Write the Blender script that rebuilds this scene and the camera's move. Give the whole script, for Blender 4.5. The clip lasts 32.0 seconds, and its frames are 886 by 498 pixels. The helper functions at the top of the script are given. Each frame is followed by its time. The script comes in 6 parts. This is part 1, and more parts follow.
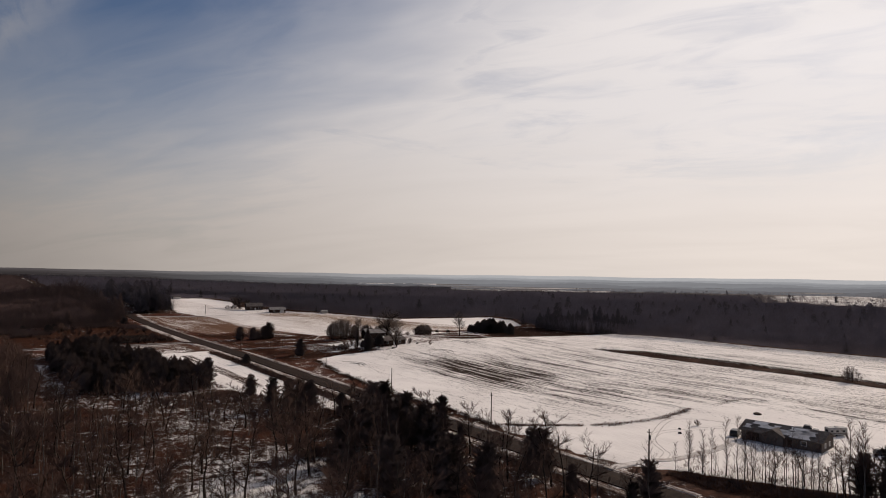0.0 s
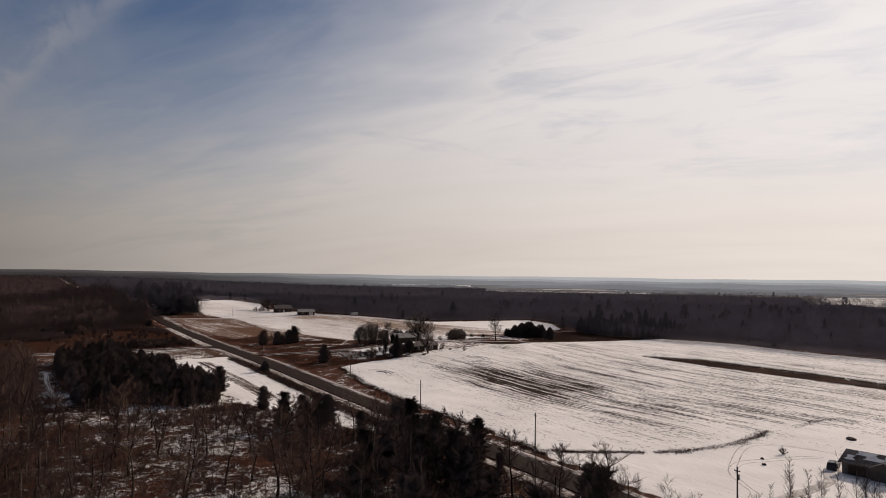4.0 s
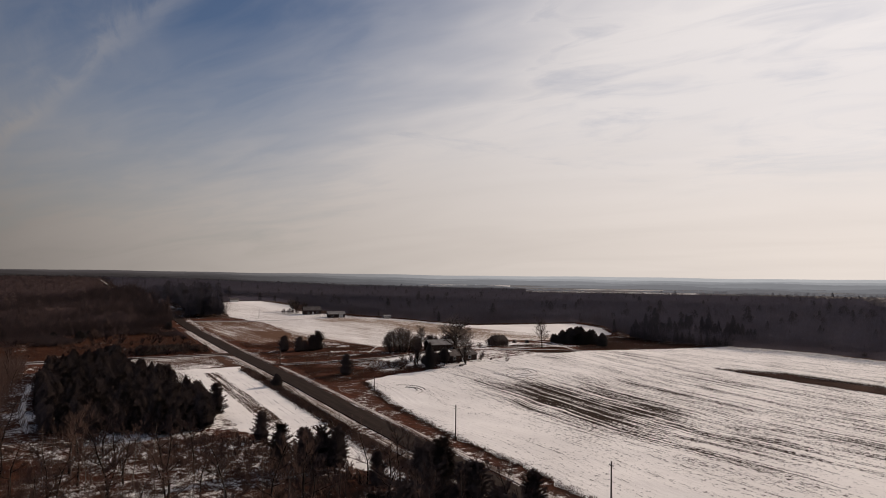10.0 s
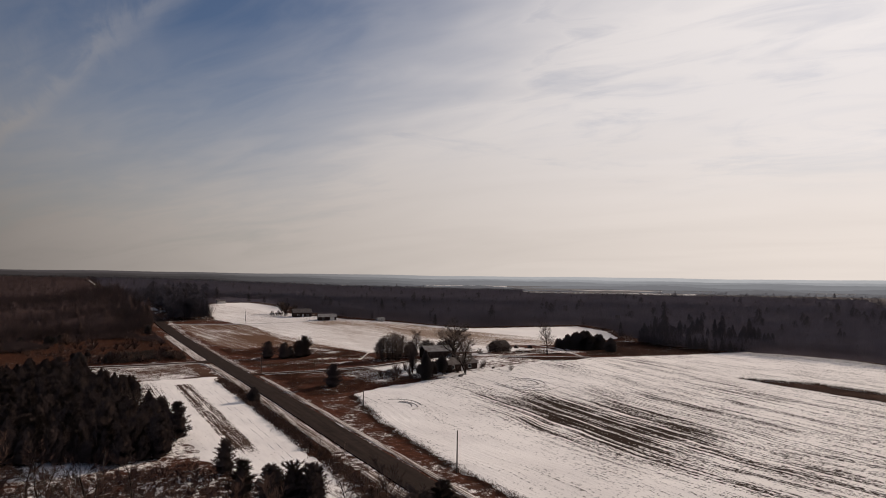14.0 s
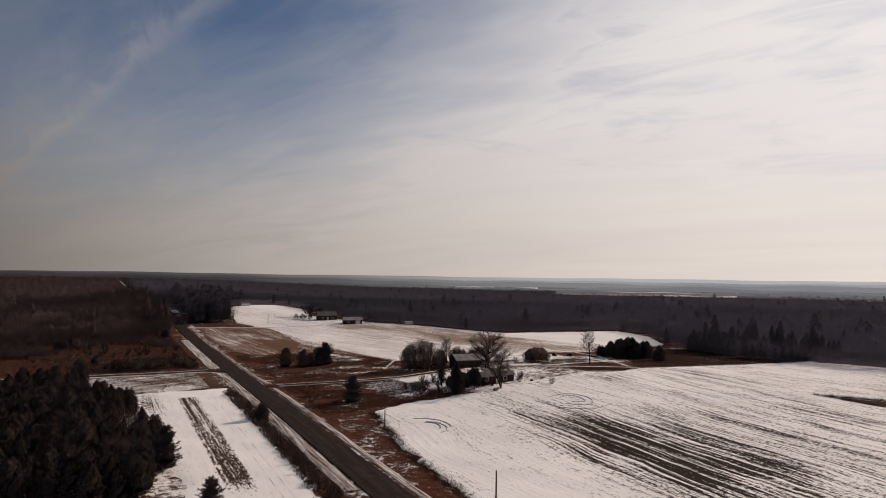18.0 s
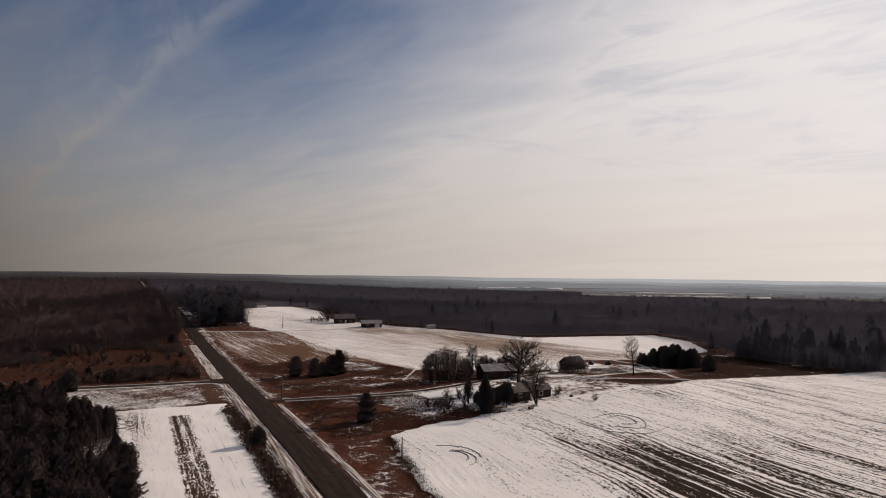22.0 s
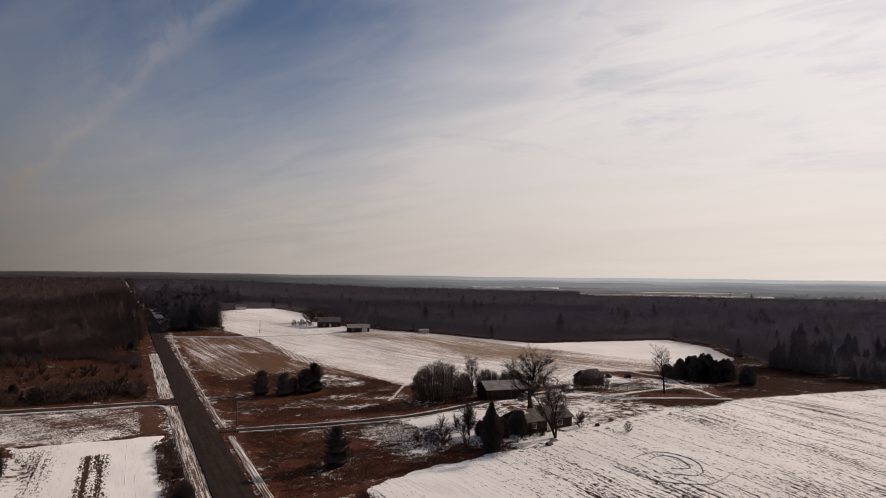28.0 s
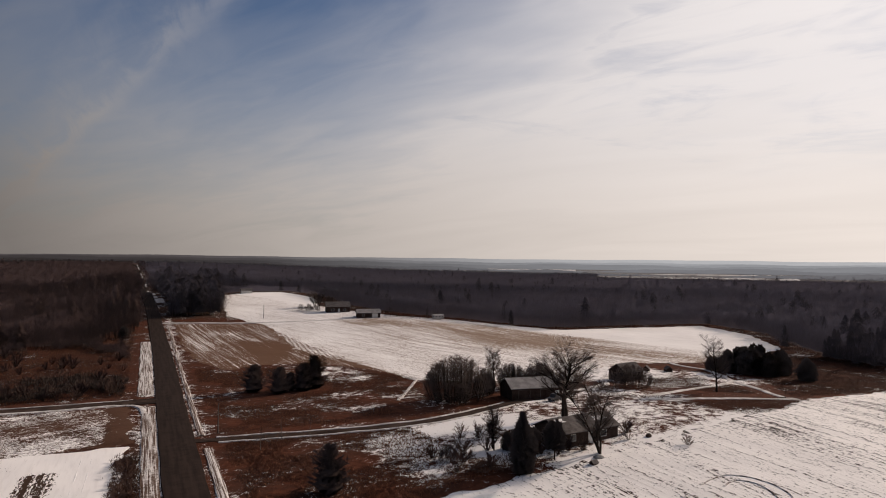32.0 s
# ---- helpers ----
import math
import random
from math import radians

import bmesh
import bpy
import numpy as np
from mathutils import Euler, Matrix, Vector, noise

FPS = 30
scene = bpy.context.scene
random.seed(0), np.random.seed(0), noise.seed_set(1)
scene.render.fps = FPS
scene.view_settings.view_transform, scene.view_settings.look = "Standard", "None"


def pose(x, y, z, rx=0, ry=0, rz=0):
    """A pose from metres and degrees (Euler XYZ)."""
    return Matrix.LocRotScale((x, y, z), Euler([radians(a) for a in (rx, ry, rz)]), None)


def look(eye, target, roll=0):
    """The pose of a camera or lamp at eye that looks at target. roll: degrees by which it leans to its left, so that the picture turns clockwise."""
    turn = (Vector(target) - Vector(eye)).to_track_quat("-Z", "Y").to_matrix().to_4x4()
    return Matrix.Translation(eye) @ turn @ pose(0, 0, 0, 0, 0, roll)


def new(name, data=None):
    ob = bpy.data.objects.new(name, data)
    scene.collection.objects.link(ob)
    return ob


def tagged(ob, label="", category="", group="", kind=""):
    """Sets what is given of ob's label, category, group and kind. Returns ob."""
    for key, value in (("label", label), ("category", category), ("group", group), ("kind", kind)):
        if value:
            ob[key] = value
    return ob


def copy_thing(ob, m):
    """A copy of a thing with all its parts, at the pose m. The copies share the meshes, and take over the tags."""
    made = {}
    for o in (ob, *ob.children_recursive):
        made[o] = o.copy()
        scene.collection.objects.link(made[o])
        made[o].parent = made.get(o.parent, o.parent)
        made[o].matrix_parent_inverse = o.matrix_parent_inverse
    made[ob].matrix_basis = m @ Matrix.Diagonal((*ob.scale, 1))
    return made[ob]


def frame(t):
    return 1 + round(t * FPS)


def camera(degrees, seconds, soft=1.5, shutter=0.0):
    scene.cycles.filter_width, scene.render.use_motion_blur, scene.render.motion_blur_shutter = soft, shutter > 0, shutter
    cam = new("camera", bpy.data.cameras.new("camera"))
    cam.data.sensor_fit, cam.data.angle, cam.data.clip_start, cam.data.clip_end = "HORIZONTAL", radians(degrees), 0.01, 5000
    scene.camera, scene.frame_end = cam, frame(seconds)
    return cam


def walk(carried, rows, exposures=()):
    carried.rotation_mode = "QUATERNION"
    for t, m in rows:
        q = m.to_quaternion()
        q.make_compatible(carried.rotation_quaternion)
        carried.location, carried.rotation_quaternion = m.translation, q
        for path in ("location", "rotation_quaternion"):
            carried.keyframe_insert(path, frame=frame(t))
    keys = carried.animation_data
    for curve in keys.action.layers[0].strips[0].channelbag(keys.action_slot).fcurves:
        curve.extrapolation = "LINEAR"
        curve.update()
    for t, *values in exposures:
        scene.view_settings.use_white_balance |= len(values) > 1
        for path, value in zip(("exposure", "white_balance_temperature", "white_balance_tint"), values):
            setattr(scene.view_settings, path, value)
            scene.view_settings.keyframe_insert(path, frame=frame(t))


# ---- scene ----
cam = camera(66.47, 32.0, 0.95)
walk(cam, [
    (0.0, pose(-106.89, -396.74, 40.46, 92.101, -0.756, -34.680)),
    (0.5, pose(-104.98, -394.14, 40.40, 92.117, -0.742, -34.708)),
    (1.0, pose(-103.08, -391.53, 40.33, 92.101, -0.729, -31.923)),
    (1.5, pose(-101.19, -388.89, 40.27, 92.102, -0.720, -31.594)),
    (2.0, pose(-99.34, -386.22, 40.22, 92.101, -0.711, -31.664)),
    (2.5, pose(-97.52, -383.49, 40.17, 92.070, -0.703, -31.692)),
    (4.5, pose(-90.37, -372.41, 39.98, 92.201, -0.698, -31.771)),
    (5.0, pose(-88.60, -369.60, 39.94, 92.194, -0.693, -31.778)),
    (5.5, pose(-86.83, -366.75, 39.90, 92.191, -0.688, -30.590)),
    (6.0, pose(-85.05, -363.87, 39.86, 92.130, -0.682, -29.024)),
    (6.5, pose(-83.23, -360.98, 39.83, 92.179, -0.684, -29.073)),
    (7.0, pose(-81.41, -358.08, 39.81, 92.167, -0.683, -29.098)),
    (7.5, pose(-79.60, -355.17, 39.78, 92.154, -0.682, -29.125)),
    (8.0, pose(-77.83, -352.25, 39.76, 92.170, -0.680, -29.084)),
    (8.5, pose(-76.12, -349.33, 39.75, 92.156, -0.674, -28.395)),
    (9.0, pose(-74.46, -346.42, 39.73, 92.151, -0.665, -28.405)),
    (9.5, pose(-72.86, -343.53, 39.72, 92.167, -0.657, -28.453)),
    (10.0, pose(-71.32, -340.66, 39.71, 92.148, -0.653, -28.502)),
    (10.5, pose(-69.82, -337.79, 39.71, 92.158, -0.651, -28.555)),
    (11.0, pose(-68.35, -334.92, 39.71, 92.138, -0.650, -28.610)),
    (11.5, pose(-66.92, -332.04, 39.71, 92.188, -0.649, -28.667)),
    (12.0, pose(-65.49, -329.16, 39.72, 92.164, -0.648, -28.700)),
    (12.5, pose(-64.07, -326.28, 39.73, 92.170, -0.651, -28.757)),
    (13.0, pose(-62.62, -323.39, 39.74, 92.168, -0.654, -28.819)),
    (13.5, pose(-61.13, -320.52, 39.75, 92.189, -0.657, -28.854)),
    (14.0, pose(-59.61, -317.65, 39.76, 92.189, -0.663, -28.868)),
    (14.5, pose(-58.07, -314.76, 39.77, 92.197, -0.673, -27.805)),
    (16.5, pose(-51.91, -303.12, 39.82, 92.254, -0.682, -27.080)),
    (17.0, pose(-50.41, -300.16, 39.83, 92.288, -0.687, -26.733)),
    (17.5, pose(-48.96, -297.14, 39.84, 92.279, -0.689, -26.326)),
    (18.0, pose(-47.55, -294.07, 39.85, 92.263, -0.684, -26.329)),
    (18.5, pose(-46.16, -290.92, 39.86, 92.242, -0.680, -26.403)),
    (19.0, pose(-44.78, -287.72, 39.87, 92.202, -0.679, -26.486)),
    (19.5, pose(-43.42, -284.43, 39.88, 92.262, -0.669, -26.483)),
    (20.0, pose(-42.05, -281.09, 39.90, 92.230, -0.659, -26.523)),
    (20.5, pose(-40.64, -277.75, 39.91, 92.252, -0.653, -26.375)),
    (21.0, pose(-39.17, -274.42, 39.92, 92.293, -0.643, -25.600)),
    (21.5, pose(-37.62, -271.15, 39.93, 92.287, -0.635, -24.733)),
    (22.0, pose(-36.00, -267.95, 39.93, 92.278, -0.629, -24.428)),
    (22.5, pose(-34.34, -264.80, 39.93, 92.222, -0.624, -24.551)),
    (23.0, pose(-32.70, -261.69, 39.92, 92.256, -0.619, -24.626)),
    (23.5, pose(-31.14, -258.60, 39.91, 92.187, -0.616, -24.586)),
    (24.0, pose(-29.65, -255.51, 39.90, 92.169, -0.613, -24.614)),
    (24.5, pose(-28.21, -252.41, 39.89, 92.223, -0.609, -24.645)),
    (25.0, pose(-26.82, -249.29, 39.88, 92.192, -0.606, -24.691)),
    (25.5, pose(-25.45, -246.13, 39.87, 92.257, -0.604, -24.713)),
    (27.5, pose(-20.02, -233.27, 39.83, 92.236, -0.603, -24.863)),
    (28.0, pose(-18.60, -229.92, 39.82, 92.236, -0.582, -24.911)),
    (28.5, pose(-17.08, -226.41, 39.79, 92.186, -0.562, -24.894)),
    (29.0, pose(-15.51, -222.83, 39.75, 92.147, -0.548, -24.453)),
    (29.5, pose(-13.96, -219.25, 39.70, 92.133, -0.546, -23.493)),
    (30.0, pose(-12.46, -215.76, 39.64, 92.219, -0.554, -23.635)),
    (30.5, pose(-11.07, -212.49, 39.57, 92.162, -0.546, -23.570)),
    (31.0, pose(-9.74, -209.38, 39.48, 92.209, -0.531, -23.565)),
    (31.5, pose(-8.46, -206.39, 39.39, 92.217, -0.513, -23.562)),
    (32.0, pose(-7.19, -203.47, 39.30, 90.732, -0.489, -23.679)),
], [(0.0, 0.0, 6500, 12.5), (20.0, 0.0, 6500, 12.5), (25.0, 0.0, 6500, 12.5), (29.0, 0.05, 6500, 12.8), (32.0, 0.09, 6500, 12.8)])

# ---- world, sun ----
SUN_AZ, SUN_EL = radians(80), radians(23)
SUN = Vector((math.sin(SUN_AZ) * math.cos(SUN_EL), math.cos(SUN_AZ) * math.cos(SUN_EL), math.sin(SUN_EL)))


class Nodes:
    """Short hand for node trees."""

    def __init__(self, tree):
        self.t = tree
        tree.nodes.clear()

    def n(self, kind, **kw):
        node = self.t.nodes.new(kind)
        for k, v in kw.items():
            if k == "op":
                node.operation = v
            elif k == "blend":
                node.data_type, node.blend_type = "RGBA", v
        return node

    def put(self, sock, v):
        if hasattr(v, "is_output"):
            self.t.links.new(v, sock)
        else:
            sock.default_value = v

    def math(self, op, a, b=0.0, c=0.0, clamp=False):
        node = self.n("ShaderNodeMath", op=op)
        node.use_clamp = clamp
        for s, v in zip(node.inputs, (a, b, c)):
            self.put(s, v)
        return node.outputs[0]

    def vmath(self, op, a, b=(0, 0, 0)):
        node = self.n("ShaderNodeVectorMath", op=op)
        self.put(node.inputs[0], a)
        self.put(node.inputs[1], b)
        return node.outputs["Value" if op in ("DOT_PRODUCT", "LENGTH") else "Vector"]

    def mix(self, f, a, b, blend="MIX"):
        node = self.n("ShaderNodeMix", blend=blend)
        self.put(node.inputs[0], f)
        self.put(node.inputs[6], a if hasattr(a, "is_output") else (*a, 1))
        self.put(node.inputs[7], b if hasattr(b, "is_output") else (*b, 1))
        return node.outputs[2]

    def ramp(self, v, lo, hi, smooth=True):
        node = self.n("ShaderNodeMapRange")
        node.interpolation_type = "SMOOTHSTEP" if smooth else "LINEAR"
        self.put(node.inputs[0], v)
        self.put(node.inputs[1], lo)
        self.put(node.inputs[2], hi)
        return node.outputs[0]

    def noise(self, vec, scale, detail=4, rough=0.55, distort=0.0):
        node = self.n("ShaderNodeTexNoise")
        self.put(node.inputs["Vector"], vec)
        for k, v in (("Scale", scale), ("Detail", detail), ("Roughness", rough), ("Distortion", distort)):
            node.inputs[k].default_value = v
        return node.outputs[0]

    def xyz(self, v):
        node = self.n("ShaderNodeSeparateXYZ")
        self.put(node.inputs[0], v)
        return node.outputs

    def vec(self, x, y, z):
        node = self.n("ShaderNodeCombineXYZ")
        for s, v in zip(node.inputs, (x, y, z)):
            self.put(s, v)
        return node.outputs[0]

    def attr(self, name):
        node = self.n("ShaderNodeAttribute")
        node.attribute_name = name
        return node.outputs["Fac"]

    def coord(self):
        return self.n("ShaderNodeTexCoord").outputs["Object"]

    def place(self):
        return self.n("ShaderNodeNewGeometry").outputs["Position"]


world = bpy.data.worlds.new("winter_sky")
scene.world = world
world.use_nodes = True
k = Nodes(world.node_tree)
sky = k.n("ShaderNodeTexSky")
sky.sky_type, sky.sun_disc = "NISHITA", False
sky.sun_elevation, sky.sun_rotation = SUN_EL, SUN_AZ
sky.air_density, sky.dust_density, sky.ozone_density = 1.0, 0.6, 1.5
way = k.n("ShaderNodeTexCoord").outputs["Generated"]
wx, wy, wz = k.xyz(way)
up = k.math("MAXIMUM", wz, 0.0)
near_sun = k.vmath("DOT_PRODUCT", way, tuple(SUN))
# cirrus streaks on a flat layer overhead
flat = k.math("ADD", up, 0.16)
u, v = k.math("DIVIDE", wx, flat), k.math("DIVIDE", wy, flat)
across = k.math("ADD", k.math("MULTIPLY", u, 0.86), k.math("MULTIPLY", v, 0.50))
along = k.math("ADD", k.math("MULTIPLY", u, 0.50), k.math("MULTIPLY", v, -0.86))
streak = k.noise(k.vec(k.math("MULTIPLY", across, 1.1), k.math("MULTIPLY", along, 0.45), 3.7), 1.4, 3, 0.5, 1.2)
fine = k.noise(k.vec(k.math("MULTIPLY", across, 3.2), k.math("MULTIPLY", along, 1.1), 9.1), 2.0, 5, 0.55, 0.8)
veil = k.math("MULTIPLY_ADD", up, -3.0, 1.10)
veil = k.math("ADD", veil, k.math("MULTIPLY", k.ramp(near_sun, 0.36, 1.0), 1.05))
veil = k.math("ADD", veil, k.math("MULTIPLY", k.math("SUBTRACT", streak, 0.5), 0.50))
veil = k.math("ADD", veil, k.math("MULTIPLY", k.math("SUBTRACT", fine, 0.5), 0.34))
# one broad old vapour trail
trail = k.math("ADD", k.math("MULTIPLY", u, 0.943), k.math("MULTIPLY", v, 0.334))
ragged = k.noise(k.vec(k.math("MULTIPLY", u, 5.0), k.math("MULTIPLY", v, 1.6), 4.3), 1.6, 5, 0.62, 0.6)
trail = k.math("ADD", k.math("SUBTRACT", trail, 0.785), k.math("MULTIPLY", k.math("SUBTRACT", ragged, 0.5), 0.20))
wisp = k.math("POWER", 2.718, k.math("MULTIPLY", k.math("MULTIPLY", k.math("ADD", trail, 0.10), k.math("ADD", trail, 0.10)), -60.0))
trail = k.math("POWER", 2.718, k.math("MULTIPLY", k.math("MULTIPLY", trail, trail), -620.0))
veil = k.math("ADD", veil, k.math("MULTIPLY", k.math("MULTIPLY", trail, k.ramp(ragged, 0.15, 0.6)), 0.20))
veil = k.math("ADD", veil, k.math("MULTIPLY", k.math("MULTIPLY", wisp, k.ramp(ragged, 0.35, 0.75)), 0.12))
# level streaks low in the veil
level = k.noise(k.vec(k.math("MULTIPLY", wx, 3.0), k.math("MULTIPLY", wy, 3.0), k.math("MULTIPLY", wz, 17.0)), 1.3, 6, 0.62, 0.5)
level = k.math("MULTIPLY", k.ramp(level, 0.50, 0.72), k.math("MULTIPLY", k.ramp(up, 0.09, 0.17), k.ramp(up, 0.36, 0.22)))
# veil added overhead, out of view, to whiten and lift the fill light
veil = k.math("ADD", veil, k.math("MULTIPLY", k.ramp(up, 0.42, 0.72), 1.6))
thin = k.math("MULTIPLY", k.ramp(fine, 0.44, 0.72), k.ramp(up, 0.10, 0.42))
veil = k.math("MINIMUM", k.math("MAXIMUM", veil, 0.03), k.math("SUBTRACT", k.math("MULTIPLY_ADD", thin, -0.34, 1.0), k.math("MULTIPLY", level, 0.26)))
bright = k.math("MULTIPLY_ADD", near_sun, 0.71, 0.165)
bright = k.math("MINIMUM", k.math("MAXIMUM", bright, 0.18), 0.90)
bright = k.math("MULTIPLY", bright, k.math("MULTIPLY_ADD", k.math("SUBTRACT", streak, 0.5), 0.14, 1.0))
warm = k.mix(k.ramp(up, 0.0, 0.26), (1.0, 0.905, 0.815), (1.0, 0.955, 0.93))
cloud = k.mix(1.0, warm, k.vec(bright, bright, bright), "MULTIPLY")
clear = k.mix(1.0, sky.outputs[0], (0.0405, 0.0450, 0.0535), "MULTIPLY")
out = k.n("ShaderNodeBackground")
k.put(out.inputs[0], k.mix(veil, clear, cloud))
out.inputs[1].default_value = 1.0
k.put(k.n("ShaderNodeOutputWorld").inputs[0], out.outputs[0])

sun = new("sun", bpy.data.lights.new("sun", "SUN"))
sun.data.energy, sun.data.angle, sun.data.color = 3.65, radians(1.5), (1.0, 0.855, 0.71)
sun.matrix_basis = look(SUN * 100, (0, 0, 0))


# ---- materials ----
def material(name, rough=0.8, metal=0.0):
    m = bpy.data.materials.new(name)
    m.use_nodes = True
    kk = Nodes(m.node_tree)
    b = kk.n("ShaderNodeBsdfPrincipled")
    b.inputs["Roughness"].default_value, b.inputs["Metallic"].default_value = rough, metal
    b.inputs["Specular IOR Level"].default_value = 0.25 if rough < 0.6 else 0.02
    kk.put(kk.n("ShaderNodeOutputMaterial").inputs[0], b.outputs[0])
    return m, kk, b


def bump(kk, b, height, strength, distance):
    node = kk.n("ShaderNodeBump")
    node.inputs["Strength"].default_value, node.inputs["Distance"].default_value = strength, distance
    kk.put(node.inputs["Height"], height)
    kk.put(b.inputs["Normal"], node.outputs[0])


def mottled(name, c1, c2, scale=1.0, rough=0.8, metal=0.0, fine_scale=14.0, tone=False, stretch=(1, 1, 1)):
    """Two colours at two scales, with a slight relief; tone adds a shift from piece to piece."""
    m, kk, b = material(name, rough, metal)
    co = kk.vmath("MULTIPLY", kk.coord(), stretch)
    big, small = kk.noise(co, scale, 4), kk.noise(co, fine_scale, 5, 0.65)
    f = kk.math("ADD", kk.math("MULTIPLY", big, 0.6), kk.math("MULTIPLY", small, 0.4))
    f = kk.ramp(f, 0.35, 0.65)
    if tone:
        f = kk.math("MULTIPLY_ADD", kk.n("ShaderNodeObjectInfo").outputs["Random"], 0.5, kk.math("MULTIPLY", f, 0.6))
    kk.put(b.inputs["Base Color"], kk.mix(f, c1, c2))
    bump(kk, b, small, 0.4, 0.02)
    return m


def twig_material(name, c1, c2, soft=0.75, lean=(0.0, 0.0)):
    """Fine twigs, needles or blades: the light is evened out as in a thick mass of them."""
    m, kk, b = material(name, 0.9)
    b.inputs["Specular IOR Level"].default_value = 0.05
    nrm = kk.n("ShaderNodeNewGeometry").outputs["Normal"]
    # lean turns the normals off the sun, to hold the mass in shade
    kk.put(b.inputs["Normal"], kk.vmath("NORMALIZE", kk.vmath("ADD", kk.vmath("MULTIPLY", nrm, (1 - soft, 1 - soft, 1 - soft)), (lean[0], lean[1], soft))))
    t = kk.attr("tone")
    r = kk.n("ShaderNodeNewGeometry").outputs["Random Per Island"]
    kk.put(b.inputs["Base Color"], kk.mix(kk.math("MULTIPLY_ADD", r, 0.35, kk.math("MULTIPLY", t, 0.65)), c1, c2))
    return m


def ground_material():
    m, kk, b = material("winter_ground", 0.9)
    p = kk.place()
    cover = kk.attr("snow")
    n1, n2, n3 = kk.noise(p, 0.09, 5, 0.6), kk.noise(p, 0.55, 6, 0.65, 0.4), kk.noise(p, 3.0, 4, 0.7)
    n = kk.math("ADD", kk.math("MULTIPLY", n1, 0.45), kk.math("MULTIPLY", n2, 0.55))
    n = kk.math("ADD", kk.math("MULTIPLY", kk.math("SUBTRACT", n, 0.5), 2.3), kk.math("MULTIPLY_ADD", kk.math("SUBTRACT", n3, 0.5), 1.1, 0.15))
    snow = kk.ramp(kk.math("ADD", n, cover), 0.58, 0.76)
    rust = kk.attr("rust")
    low = kk.mix(rust, (0.044, 0.023, 0.016), (0.062, 0.019, 0.010))
    tall = kk.mix(rust, (0.094, 0.051, 0.034), (0.138, 0.046, 0.024))
    grass = kk.mix(kk.ramp(n2, 0.35, 0.65), low, tall)
    grass = kk.mix(kk.ramp(n1, 0.38, 0.62), grass, kk.mix(rust, (0.060, 0.039, 0.030), (0.077, 0.032, 0.021)))
    grass = kk.mix(kk.math("MULTIPLY", n3, 0.6), grass, (0.030, 0.018, 0.013))
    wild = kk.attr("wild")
    # far ground: haze painted in as grey; woods floor takes some, lightening its gaps
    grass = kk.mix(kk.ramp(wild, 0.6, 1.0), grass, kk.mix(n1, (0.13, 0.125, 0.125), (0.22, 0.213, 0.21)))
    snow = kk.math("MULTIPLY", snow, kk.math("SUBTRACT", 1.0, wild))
    white = kk.mix(n2, (0.88, 0.835, 0.80), (0.78, 0.735, 0.71))
    kk.put(b.inputs["Base Color"], kk.mix(snow, grass, white))
    h = kk.math("ADD", kk.math("MULTIPLY", n3, 0.5), kk.math("MULTIPLY", snow, 0.6))
    bump(kk, b, h, 0.6, 0.25)
    return m


